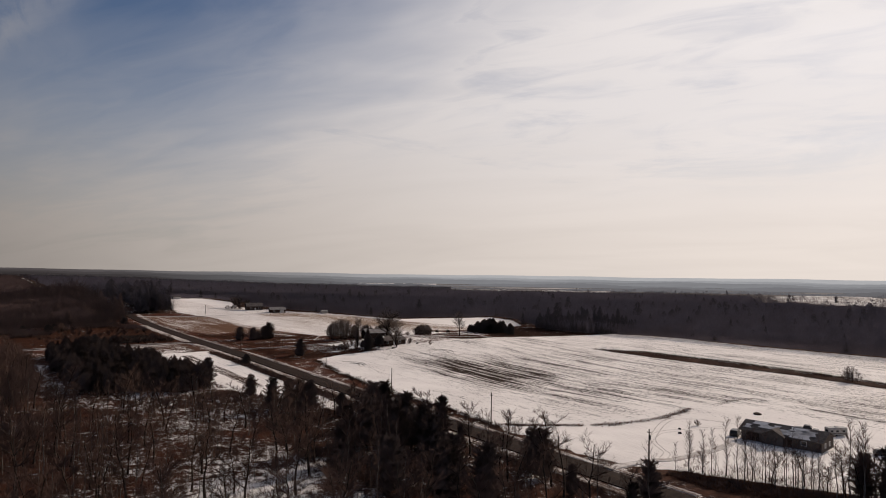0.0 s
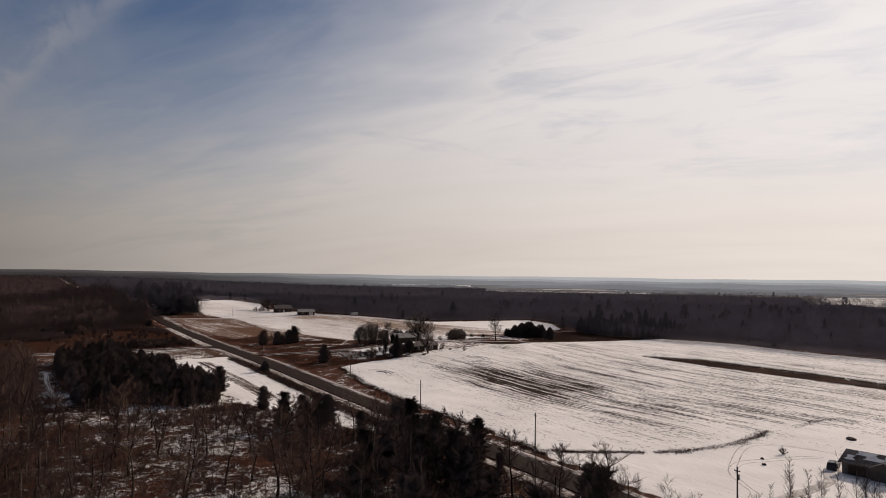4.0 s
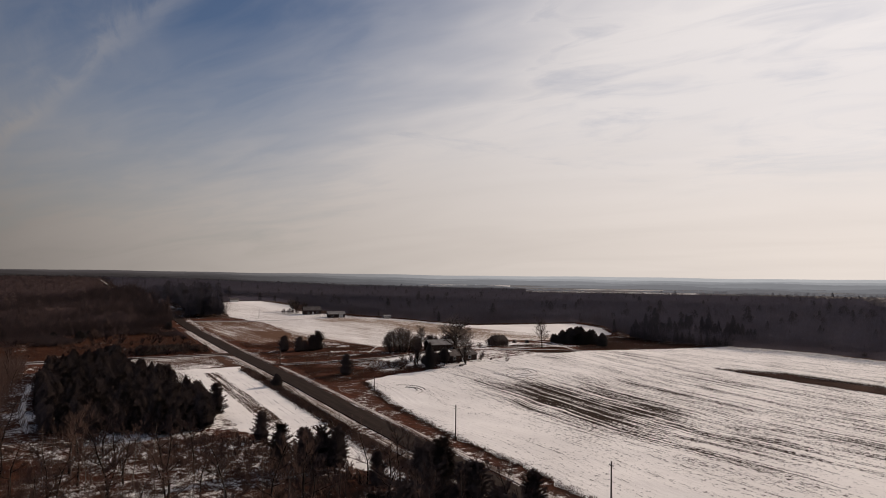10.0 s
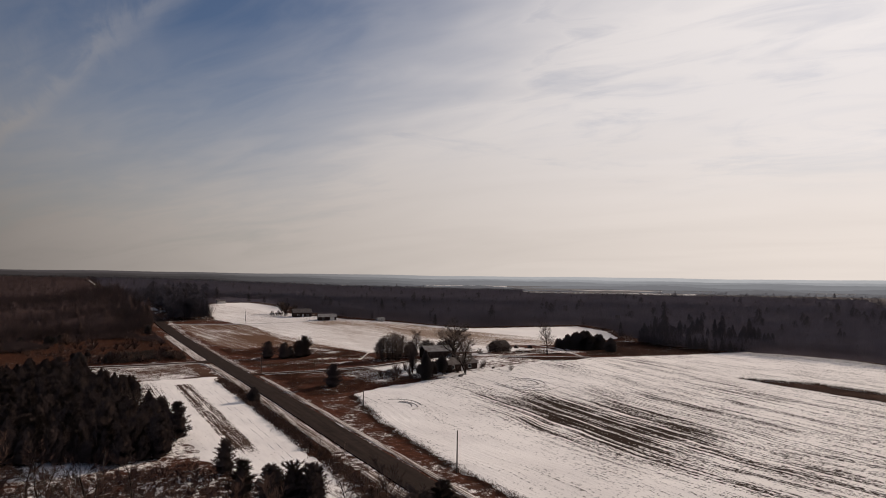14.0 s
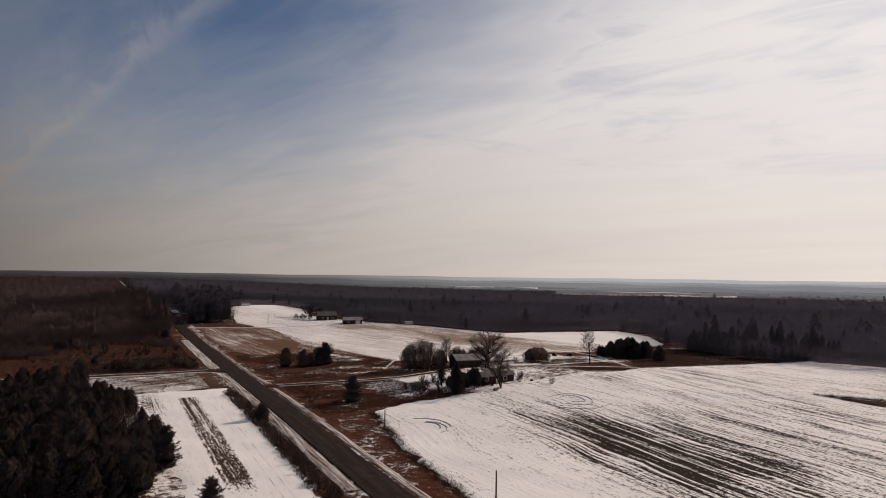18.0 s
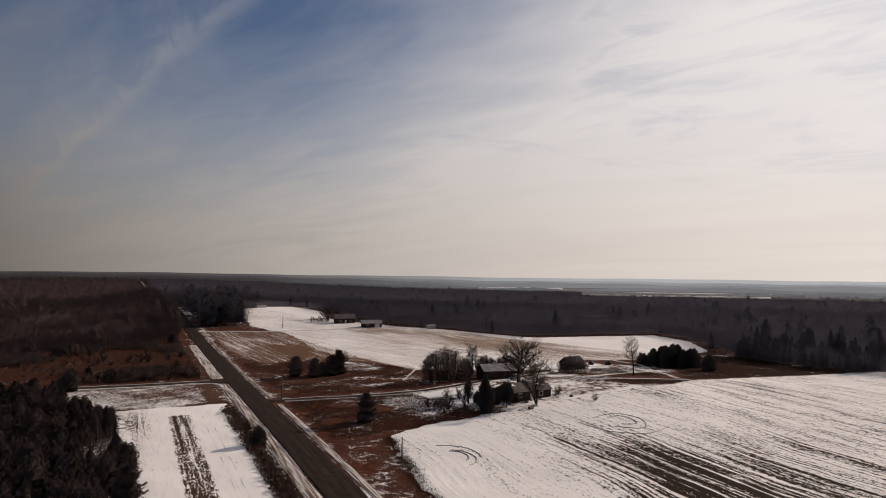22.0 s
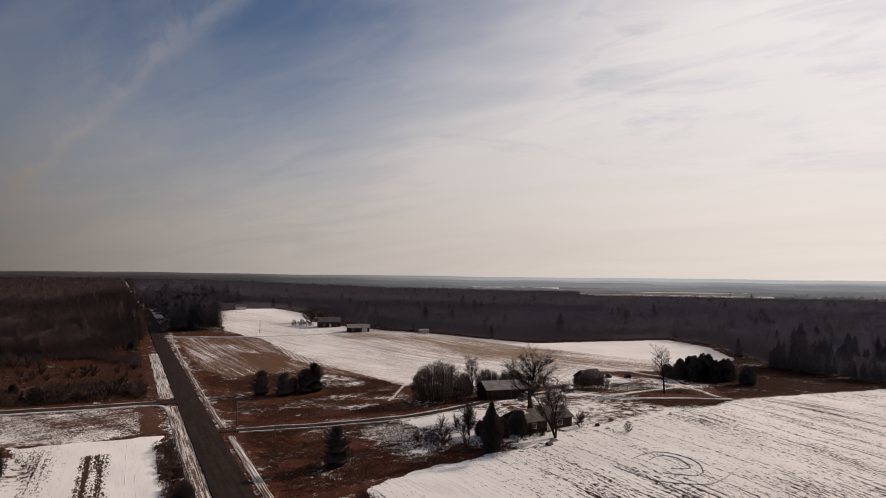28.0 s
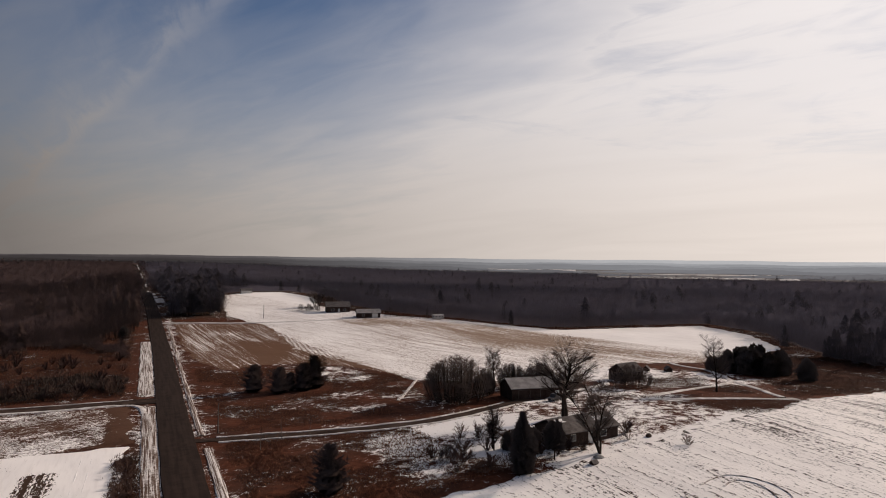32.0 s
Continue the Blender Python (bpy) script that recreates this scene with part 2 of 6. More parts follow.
def field_material(name, row, soil_c1, soil_c2, turn=0.0, streak_gain=1.0, wander=14.0, relief_m=0.11):
    """Snow blown over worked rows along y, with bare soil where attribute soil is high."""
    m, kk, b = material(name, 0.75)
    p = kk.place()
    wob = kk.noise(p, 0.012, 3)
    node = kk.n("ShaderNodeVectorRotate")
    node.rotation_type = "Z_AXIS"
    kk.put(node.inputs["Vector"], p)
    node.inputs["Angle"].default_value = turn
    x, y, z = kk.xyz(node.outputs[0])
    x = kk.math("ADD", x, kk.math("MULTIPLY", wob, wander))
    fine = kk.noise(kk.vec(kk.math("MULTIPLY", x, row), kk.math("MULTIPLY", y, row * 0.10), 0.0), 1.0, 5, 0.62)
    wide = kk.noise(kk.vec(kk.math("MULTIPLY", x, 0.16), kk.math("MULTIPLY", y, 0.016), 5.0), 1.0, 4, 0.55)
    dash = kk.noise(kk.vec(kk.math("MULTIPLY", x, 2.6), kk.math("MULTIPLY", y, 0.7), 2.0), 1.0, 3, 0.6)
    rows = kk.noise(kk.vec(kk.math("MULTIPLY", x, 0.95), kk.math("MULTIPLY", y, 0.014), 8.0), 1.0, 4, 0.62)
    blotch = kk.noise(kk.vec(kk.math("MULTIPLY", x, 0.11), kk.math("MULTIPLY", y, 0.05), 1.0), 1.0, 4, 0.6, 0.6)
    clod = kk.noise(p, 1.3, 6, 0.75)
    crumb = kk.noise(kk.vmath("MULTIPLY", p, (1.0, 0.45, 1.0)), 3.4, 4, 0.75)
    blow = kk.noise(p, 0.035, 4, 0.55)
    patch = kk.attr("soil")
    s = kk.math("ADD", kk.math("MULTIPLY", kk.math("SUBTRACT", fine, 0.5), 0.75 * streak_gain),
                kk.math("MULTIPLY", kk.math("SUBTRACT", wide, 0.5), 0.9 * streak_gain))
    s = kk.math("ADD", s, kk.math("MULTIPLY", kk.math("SUBTRACT", clod, 0.5), 0.9))
    s = kk.math("ADD", s, kk.math("MULTIPLY", kk.math("SUBTRACT", dash, 0.5), 1.85))
    s = kk.math("ADD", s, kk.math("MULTIPLY", kk.math("SUBTRACT", crumb, 0.5), 1.6))
    s = kk.math("ADD", s, kk.math("MULTIPLY", kk.math("SUBTRACT", blow, 0.5), 0.4))
    gain = kk.math("MULTIPLY_ADD", kk.math("MAXIMUM", patch, 0.0), 6.5 * streak_gain, 1.1 * streak_gain)
    s = kk.math("ADD", s, kk.math("MULTIPLY", kk.math("SUBTRACT", rows, 0.5), gain))
    s = kk.math("ADD", s, kk.math("MULTIPLY", kk.math("SUBTRACT", blotch, 0.5), kk.math("MULTIPLY", kk.math("MAXIMUM", patch, 0.0), 3.0 * streak_gain)))
    s = kk.math("ADD", s, patch)
    bare = kk.ramp(s, 0.295, 0.335)
    soil = kk.mix(clod, soil_c1, soil_c2)
    white = kk.mix(kk.ramp(blow, 0.3, 0.7), (0.90, 0.85, 0.81), (0.82, 0.77, 0.735))
    white = kk.mix(kk.math("MULTIPLY", kk.ramp(fine, 0.45, 0.7), 0.15), white, (0.42, 0.37, 0.34))
    kk.put(b.inputs["Base Color"], kk.mix(bare, white, soil))
    relief = kk.math("ADD", kk.math("MULTIPLY", fine, 0.8), kk.math("MULTIPLY", clod, 0.35))
    bump(kk, b, kk.math("ADD", relief, kk.math("MULTIPLY", rows, 0.9 if streak_gain > 0.9 else 0.0)), 0.8, relief_m)
    return m


def verge_material():
    """Old ploughed snow: thin dirty streaks along the road."""
    m, kk, b = material("streaked_verge_snow", 0.8)
    p = kk.place()
    x, y, z = kk.xyz(p)
    thin = kk.noise(kk.vec(kk.math("MULTIPLY", x, 4.2), kk.math("MULTIPLY", y, 0.07), 0.0), 1.0, 4, 0.6)
    broad = kk.noise(kk.vec(kk.math("MULTIPLY", x, 0.9), kk.math("MULTIPLY", y, 0.05), 3.0), 1.0, 3, 0.5)
    crumb = kk.noise(p, 2.6, 5, 0.7)
    f = kk.math("ADD", kk.math("MULTIPLY", kk.math("SUBTRACT", thin, 0.5), 2.2), kk.math("MULTIPLY", kk.math("SUBTRACT", broad, 0.5), 0.8))
    f = kk.math("ADD", f, kk.math("MULTIPLY", kk.math("SUBTRACT", crumb, 0.5), 1.1))
    bare = kk.ramp(kk.math("ADD", f, kk.attr("soil")), 0.08, 0.50)
    white = kk.mix(crumb, (0.82, 0.77, 0.73), (0.62, 0.57, 0.53))
    kk.put(b.inputs["Base Color"], kk.mix(bare, white, kk.mix(thin, (0.17, 0.115, 0.088), (0.075, 0.042, 0.029))))
    bump(kk, b, kk.math("ADD", thin, crumb), 0.6, 0.06)
    return m


def road_material():
    m, kk, b = material("old_asphalt", 0.9)
    b.inputs["Specular IOR Level"].default_value = 0.04
    p = kk.place()
    x, y, z = kk.xyz(p)
    n1 = kk.noise(kk.vec(kk.math("MULTIPLY", x, 1.1), kk.math("MULTIPLY", y, 0.05), 0.0), 1.0, 4)
    n2, n3 = kk.noise(p, 0.5, 5, 0.65), kk.noise(p, 9.0, 4, 0.7)
    f = kk.math("ADD", kk.math("MULTIPLY", n1, 0.6), kk.math("MULTIPLY", n2, 0.4))
    c = kk.mix(kk.ramp(f, 0.35, 0.65), (0.0175, 0.0108, 0.0085), (0.041, 0.0262, 0.0205))
    kk.put(b.inputs["Base Color"], kk.mix(kk.math("MULTIPLY", n3, 0.5), c, (0.028, 0.0205, 0.0165)))
    bump(kk, b, n3, 0.3, 0.02)
    return m


M = {}
M["ground"] = ground_material()
M["field"] = field_material("snowy_plough_rows", 1.15, (0.012, 0.006, 0.004), (0.040, 0.022, 0.014))
M["far_field"] = field_material("snowy_stubble_rows", 0.9, (0.19, 0.125, 0.088), (0.33, 0.245, 0.185), radians(-20), 0.40)
M["stubble"] = field_material("brown_stubble_rows", 1.1, (0.090, 0.046, 0.028), (0.175, 0.098, 0.060), radians(-6), 0.38, 2.0)
M["strip"] = field_material("snowy_strip_rows", 1.2, (0.030, 0.017, 0.012), (0.080, 0.046, 0.031), 0.0, 0.55, 1.5, 0.04)
M["band"] = field_material("snowy_rough_grass", 1.2, (0.050, 0.024, 0.015), (0.125, 0.066, 0.042), radians(70), 0.2, 3.0, 0.12)
M["verge"] = verge_material()
M["road"] = road_material()
M["gravel"] = mottled("frozen_gravel", (0.027, 0.018, 0.014), (0.068, 0.046, 0.036), 0.35, 0.9, 0, 5.0)
M["packed_snow"] = mottled("packed_dirty_snow", (0.36, 0.31, 0.28), (0.74, 0.70, 0.67), 0.5, 0.75, 0, 3.5)
M["bark"] = mottled("dark_bark", (0.030, 0.023, 0.019), (0.075, 0.058, 0.048), 1.2, 0.9, 0, 9.0, True, (1, 1, 0.25))
M["old_bark"] = mottled("old_dark_bark", (0.016, 0.012, 0.010), (0.042, 0.031, 0.026), 1.2, 0.9, 0, 9.0, False, (1, 1, 0.25))
M["pale_bark"] = mottled("pale_aspen_bark", (0.12, 0.10, 0.085), (0.27, 0.24, 0.21), 1.2, 0.85, 0, 7.0, True)
M["twig"] = twig_material("bare_twigs", (0.108, 0.062, 0.047), (0.195, 0.117, 0.090), 0.75, (-0.16, -0.06))
M["dark_twig"] = twig_material("old_tree_twigs", (0.036, 0.025, 0.020), (0.074, 0.052, 0.042))
M["thicket_twig"] = twig_material("thicket_twigs", (0.095, 0.066, 0.054), (0.170, 0.120, 0.100), 0.8, (-0.14, -0.05))
M["pine"] = twig_material("pine_needles", (0.145, 0.096, 0.076), (0.180, 0.120, 0.094), 0.96, (-0.31, -0.12))
M["spruce"] = twig_material("spruce_needles", (0.122, 0.086, 0.068), (0.165, 0.120, 0.094), 0.92, (-0.22, -0.08))
M["dead_grass"] = twig_material("dead_grass", (0.112, 0.046, 0.026), (0.225, 0.100, 0.056), 0.9)
M["dark_weeds"] = twig_material("dark_weeds", (0.066, 0.034, 0.022), (0.150, 0.079, 0.051), 0.9)
# airlight over the far woods is put into the paler twig and needle colours
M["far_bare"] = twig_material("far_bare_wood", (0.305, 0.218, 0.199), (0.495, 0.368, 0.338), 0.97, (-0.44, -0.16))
# darker west copy: less airlight there, away from the sun
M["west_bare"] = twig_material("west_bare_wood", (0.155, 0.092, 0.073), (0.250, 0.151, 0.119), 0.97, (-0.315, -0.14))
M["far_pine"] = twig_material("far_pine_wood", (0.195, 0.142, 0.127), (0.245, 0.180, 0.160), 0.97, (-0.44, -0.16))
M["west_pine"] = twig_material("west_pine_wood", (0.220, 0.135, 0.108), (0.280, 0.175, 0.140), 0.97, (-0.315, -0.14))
M["brown_siding"] = mottled("brown_siding", (0.085, 0.070, 0.062), (0.132, 0.110, 0.098), 0.7, 0.75, 0, 6.0)
M["dark_siding"] = mottled("dark_red_brown_siding", (0.034, 0.022, 0.018), (0.064, 0.044, 0.036), 0.7, 0.75, 0, 6.0)
M["white_siding"] = mottled("weathered_white_siding", (0.50, 0.47, 0.44), (0.66, 0.63, 0.60), 0.7, 0.6, 0, 6.0)
M["shingle"] = mottled("dark_shingle", (0.075, 0.064, 0.060), (0.16, 0.14, 0.132), 0.9, 0.85, 0, 7.0)
M["steel_roof"] = mottled("grey_steel_roof", (0.17, 0.155, 0.148), (0.29, 0.27, 0.258), 0.5, 0.6, 0.0, 5.0)
M["roof_snow"] = mottled("roof_snow", (0.62, 0.59, 0.58), (0.80, 0.77, 0.75), 0.9, 0.7, 0, 4.0)
M["marsh"] = mottled("reedy_marsh_snow", (0.26, 0.23, 0.21), (0.74, 0.71, 0.69), 0.012, 0.8, 0, 0.07)
M["trim"] = mottled("white_trim", (0.55, 0.53, 0.50), (0.70, 0.68, 0.65), 1.0, 0.5, 0, 8.0)
M["pole_wood"] = mottled("weathered_pole", (0.06, 0.048, 0.04), (0.13, 0.105, 0.09), 1.0, 0.85, 0, 9.0, True, (1, 1, 0.2))
M["grey_metal"] = mottled("grey_metal", (0.22, 0.22, 0.22), (0.34, 0.34, 0.34), 2.0, 0.4, 0.7, 10.0)
M["rubber"] = mottled("rubber", (0.018, 0.018, 0.018), (0.03, 0.03, 0.03), 3.0, 0.8, 0, 12.0)
M["dark_paint"] = mottled("dark_car_paint", (0.03, 0.028, 0.03), (0.05, 0.045, 0.045), 1.0, 0.3, 0.2, 6.0)
M["light_paint"] = mottled("pale_car_paint", (0.30, 0.285, 0.27), (0.42, 0.40, 0.38), 1.0, 0.35, 0.1, 6.0)
M["concrete"] = mottled("concrete", (0.22, 0.21, 0.20), (0.32, 0.30, 0.28), 1.0, 0.85, 0, 7.0)
m_, k_, b_ = material("window_glass", 0.08)
b_.inputs["Base Color"].default_value, b_.inputs["Specular IOR Level"].default_value = (0.02, 0.022, 0.025, 1), 0.6
M["glass"] = m_


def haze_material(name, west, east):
    """Distant land: haze of miles of air painted as glow, paler towards the sun."""
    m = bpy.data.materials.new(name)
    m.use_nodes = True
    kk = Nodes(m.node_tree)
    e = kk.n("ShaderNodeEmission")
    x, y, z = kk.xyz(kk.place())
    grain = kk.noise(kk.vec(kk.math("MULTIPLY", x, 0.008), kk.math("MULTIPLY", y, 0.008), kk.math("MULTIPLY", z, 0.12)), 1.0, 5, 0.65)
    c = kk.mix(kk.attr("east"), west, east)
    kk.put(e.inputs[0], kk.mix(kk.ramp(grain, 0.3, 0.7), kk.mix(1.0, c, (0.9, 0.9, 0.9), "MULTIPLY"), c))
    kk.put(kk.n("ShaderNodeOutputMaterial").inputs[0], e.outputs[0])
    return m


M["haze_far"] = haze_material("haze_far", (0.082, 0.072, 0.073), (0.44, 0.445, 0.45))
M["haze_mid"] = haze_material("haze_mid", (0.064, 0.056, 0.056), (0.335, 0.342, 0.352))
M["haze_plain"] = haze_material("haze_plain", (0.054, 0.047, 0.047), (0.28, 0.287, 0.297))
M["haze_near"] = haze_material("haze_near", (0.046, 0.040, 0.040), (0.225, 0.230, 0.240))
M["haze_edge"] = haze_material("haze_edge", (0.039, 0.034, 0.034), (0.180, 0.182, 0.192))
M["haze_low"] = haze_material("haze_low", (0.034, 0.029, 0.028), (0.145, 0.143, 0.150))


# ---- building helpers ----
def mesh_object(name, V, F, mat, parent=None, label="", smooth=False, attrs=None):
    me = bpy.data.meshes.new(name)
    V = np.asarray(V, dtype=np.float32)
    if isinstance(F, np.ndarray):
        n, w = F.shape
        me.vertices.add(len(V))
        me.vertices.foreach_set("co", V.ravel())
        me.loops.add(n * w)
        me.loops.foreach_set("vertex_index", F.astype(np.int32).ravel())
        me.polygons.add(n)
        me.polygons.foreach_set("loop_start", np.arange(0, n * w, w, dtype=np.int32))
        me.update(calc_edges=True)
    else:
        me.from_pydata(V.tolist(), [], F)
    for key, values in (attrs or {}).items():
        a = me.attributes.new(key, "FLOAT", "POINT")
        a.data.foreach_set("value", np.asarray(values, dtype=np.float32))
    if smooth:
        me.polygons.foreach_set("use_smooth", np.ones(len(me.polygons), dtype=bool))
    me.materials.append(mat)
    ob = new(name, me)
    if parent:
        ob.parent = parent
    if label:
        ob["label"] = label
    return ob


class Shape:
    """Collects the faces of one part."""

    def __init__(self):
        self.v, self.f, self.tone = [], [], []

    def add(self, pts, faces, tone=0.5):
        o = len(self.v)
        self.v += [tuple(p) for p in pts]
        self.f += [tuple(i + o for i in q) for q in faces]
        self.tone += [tone] * len(pts)

    def tube(self, a, b, ra, rb, n=5, tone=0.5, cap=False):
        a, b = Vector(a), Vector(b)
        d = (b - a).normalized()
        s = d.orthogonal().normalized()
        t = d.cross(s)
        ring = [(s * math.cos(2 * math.pi * i / n) + t * math.sin(2 * math.pi * i / n)) for i in range(n)]
        pts = [a + q * ra for q in ring] + [b + q * rb for q in ring]
        faces = [(i, (i + 1) % n, n + (i + 1) % n, n + i) for i in range(n)]
        if cap:
            faces += [tuple(range(n - 1, -1, -1)), tuple(range(n, 2 * n))]
        self.add(pts, faces, tone)

    def limb(self, pts, radii, n=5, tone=0.5):
        """One bent tube through the points."""
        V, F = [], []
        for i, (p, q) in enumerate(zip(pts, radii)):
            d = (Vector(pts[min(i + 1, len(pts) - 1)]) - Vector(pts[max(i - 1, 0)])).normalized()
            s = d.cross(Vector((0.31, 0.95, 0.05))).normalized()
            t = d.cross(s)
            V += [Vector(p) + (s * math.cos(2 * math.pi * k_ / n) + t * math.sin(2 * math.pi * k_ / n)) * q for k_ in range(n)]
        for i in range(len(pts) - 1):
            F += [(i * n + k_, i * n + (k_ + 1) % n, (i + 1) * n + (k_ + 1) % n, (i + 1) * n + k_) for k_ in range(n)]
        self.add(V, F, tone)

    def blade(self, a, b, w, tone=0.5, side=None):
        a, b = Vector(a), Vector(b)
        s = side or (b - a).orthogonal().normalized()
        self.add([a - s * w / 2, a + s * w / 2, b], [(0, 1, 2)], tone)

    def box(self, x0, y0, z0, x1, y1, z1, tone=0.5):
        p = [(x, y, z) for z in (z0, z1) for x, y in ((x0, y0), (x1, y0), (x1, y1), (x0, y1))]
        self.add(p, [(3, 2, 1, 0), (4, 5, 6, 7), (0, 1, 5, 4), (1, 2, 6, 5), (2, 3, 7, 6), (3, 0, 4, 7)], tone)

    def prism(self, prof, x0, x1, tone=0.5):
        """A profile of (y, z) pairs, drawn along x."""
        n = len(prof)
        p = [(x, y, z) for x in (x0, x1) for y, z in prof]
        self.add(p, [(i, (i + 1) % n, n + (i + 1) % n, n + i) for i in range(n)] + [tuple(range(n - 1, -1, -1)), tuple(range(n, 2 * n))], tone)

    def part(self, name, mat, parent=None, label="", bevel=0.0, smooth=False):
        ob = mesh_object(name, self.v, self.f, M[mat], parent, label, smooth, {"tone": self.tone})
        if bevel:
            bm = bmesh.new()
            bm.from_mesh(ob.data)
            bmesh.ops.recalc_face_normals(bm, faces=bm.faces)
            bmesh.ops.bevel(bm, geom=bm.edges[:], offset=bevel, segments=1, affect="EDGES")
            bm.to_mesh(ob.data)
            bm.free()
        return ob


def thing(name, label, category, group="", kind=""):
    return tagged(new(name), label, category, group, kind)


# ---- the lie of the land ----
def height(x, y):
    def g(cx, cy, a, sx, sy):
        return a * np.exp(-0.5 * ((x - cx) / sx) ** 2 - 0.5 * ((y - cy) / sy) ** 2)
    return g(105, -82, 4.0, 52, 44) + g(60, 345, 11, 130, 95) + g(135, 165, 4.0, 55, 55) + g(-120, 1480, 22, 420, 420)


def h(x, y):
    return float(height(np.float64(x), np.float64(y)))


ROAD = [(-0.6, -700), (-0.6, -400), (-0.6, -120), (-0.9, -50), (-0.9, 40), (-1.0, 90), (-1.6, 130), (-2.4, 195), (-4.2, 270), (-6.2, 310), (-8, 400), (-9.5, 500), (-12, 700), (-20, 1000), (-28, 1300), (-38, 1700), (-43, 1900)]


def road_x(y):
    """The middle of the road."""
    return np.interp(y, [p[1] for p in ROAD], [p[0] for p in ROAD])


def rough(x, y, s=1.0, seed=0.0):
    """Smooth irregular waves, about -1 to 1."""
    return (np.sin(x * 0.31 / s + 1.3 + seed) * np.sin(y * 0.27 / s + seed * 2) + 0.6 * np.sin(x * 0.83 / s + y * 0.41 / s + seed) +
            0.5 * np.sin(y * 1.07 / s - x * 0.6 / s + 2 * seed)) / 1.6


def inside_distance(poly, x, y):
    """Distance to the outline, positive inside."""
    P = np.array(poly, float)
    Q = np.roll(P, -1, axis=0)
    d = np.full(x.shape, 1e9)
    ins = np.zeros(x.shape, bool)
    for (ax, ay), (bx, by) in zip(P, Q):
        t = np.clip(((x - ax) * (bx - ax) + (y - ay) * (by - ay)) / ((bx - ax) ** 2 + (by - ay) ** 2 + 1e-9), 0, 1)
        d = np.minimum(d, np.hypot(x - ax - t * (bx - ax), y - ay - t * (by - ay)))
        if ay != by:
            ins ^= ((ay > y) != (by > y)) & (x < (bx - ax) * (y - ay) / (by - ay) + ax)
    return np.where(ins, d, -d)


def step(v, lo, hi):
    t = np.clip((v - lo) / (hi - lo), 0, 1)
    return t * t * (3 - 2 * t)


def grid_faces(nx, ny):
    i = np.arange(nx * ny).reshape(ny, nx)
    return np.stack([i[:-1, :-1], i[:-1, 1:], i[1:, 1:], i[1:, :-1]], -1).reshape(-1, 4)


FIELD = [(21, -112), (14, -150), (11, -192), (11, -230), (8.5, -258), (7.5, -292), (12, -304), (17, -311), (22, -320), (28, -332), (42, -352), (62, -380), (90, -420),
         (303, -420), (281, -241), (273, -165), (277, -121), (266, -74), (197, -73), (157, -77), (124, -88), (98, -95), (64, -102), (44, -104), (26, -108)]
STRIPE = [(168, -143), (186, -163), (190, -212), (186, -262), (179, -291), (169, -292), (171, -270), (174, -246), (171, -194)]
FAR_FIELD = [(44, 309), (70, 331), (91, 333), (106, 284), (96, 236), (106, 204), (124, 164), (152, 139), (169, 123), (196, 101), (241, 105), (294, 102), (284, 60),
             (252, 11), (226, 3), (205, -6), (182, -8), (160, 0), (142, -6), (118, -14), (100, -20), (86, -18), (71, -5), (66, 20), (48, 78), (50, 160), (36, 203), (38, 250)]
STUBBLE = [(7, 184), (50, 166), (55, 130), (66, 40), (72, 2), (60, 30), (46, 42), (33, 46), (19, 38), (11, 58), (7, 100)]
STRIP = [(-42, -50), (-10.5, -51.5), (-12, -80), (-12, -130), (-12.8, -192), (-12.3, -224), (-16, -222), (-20.5, -205), (-23, -194), (-34, -167), (-34.5, -120), (-36, -75)]
LEFT_BAND = [(-75, -10), (-9, -10), (-8, -50), (-52, -45)]
HOUSE_ROW = [(10, -308), (15, -308), (20, -320), (27, -333), (42, -350), (34, -356), (22, -342), (10, -320)]
YARD = [(40, -62), (60, -57), (78, -50), (100, -45), (112, -40), (125, -60), (118, -86), (98, -95), (64, -101), (52, -99), (48, -85)]


WOODS = [(320, -460), (290, -420), (279, -241), (271, -160), (270, -121), (252, -80), (243, -58), (240, -36), (243, -14), (258, 15), (290, 60), (299, 107), (241, 109), (191, 104),
         (152, 145), (130, 166), (116, 205), (110, 290), (94, 338), (70, 336), (42, 314), (36, 262), (33, 218), (10, 214), (4, 320), (-3, 420), (-4, 500), (-7, 700), (-14, 1000), (-22, 1300), (-32, 1750), (1900, 1750), (1900, -460)]
WOODS_WEST = [(-10, 190), (-16, 160), (-26, 128), (-46, 115), (-64, 121), (-90, 112), (-125, 60), (-118, -8), (-300, -8), (-500, 1750), (-9, 1750)]


def soft_axis(lo, hi, fine, reach):
    mid = np.arange(lo, hi + fine, fine)
    far = np.geomspace(fine, reach, 34)
    return np.concatenate([lo - np.cumsum(far)[::-1] * reach / far.sum(), mid, hi + np.cumsum(far) * reach / far.sum()])


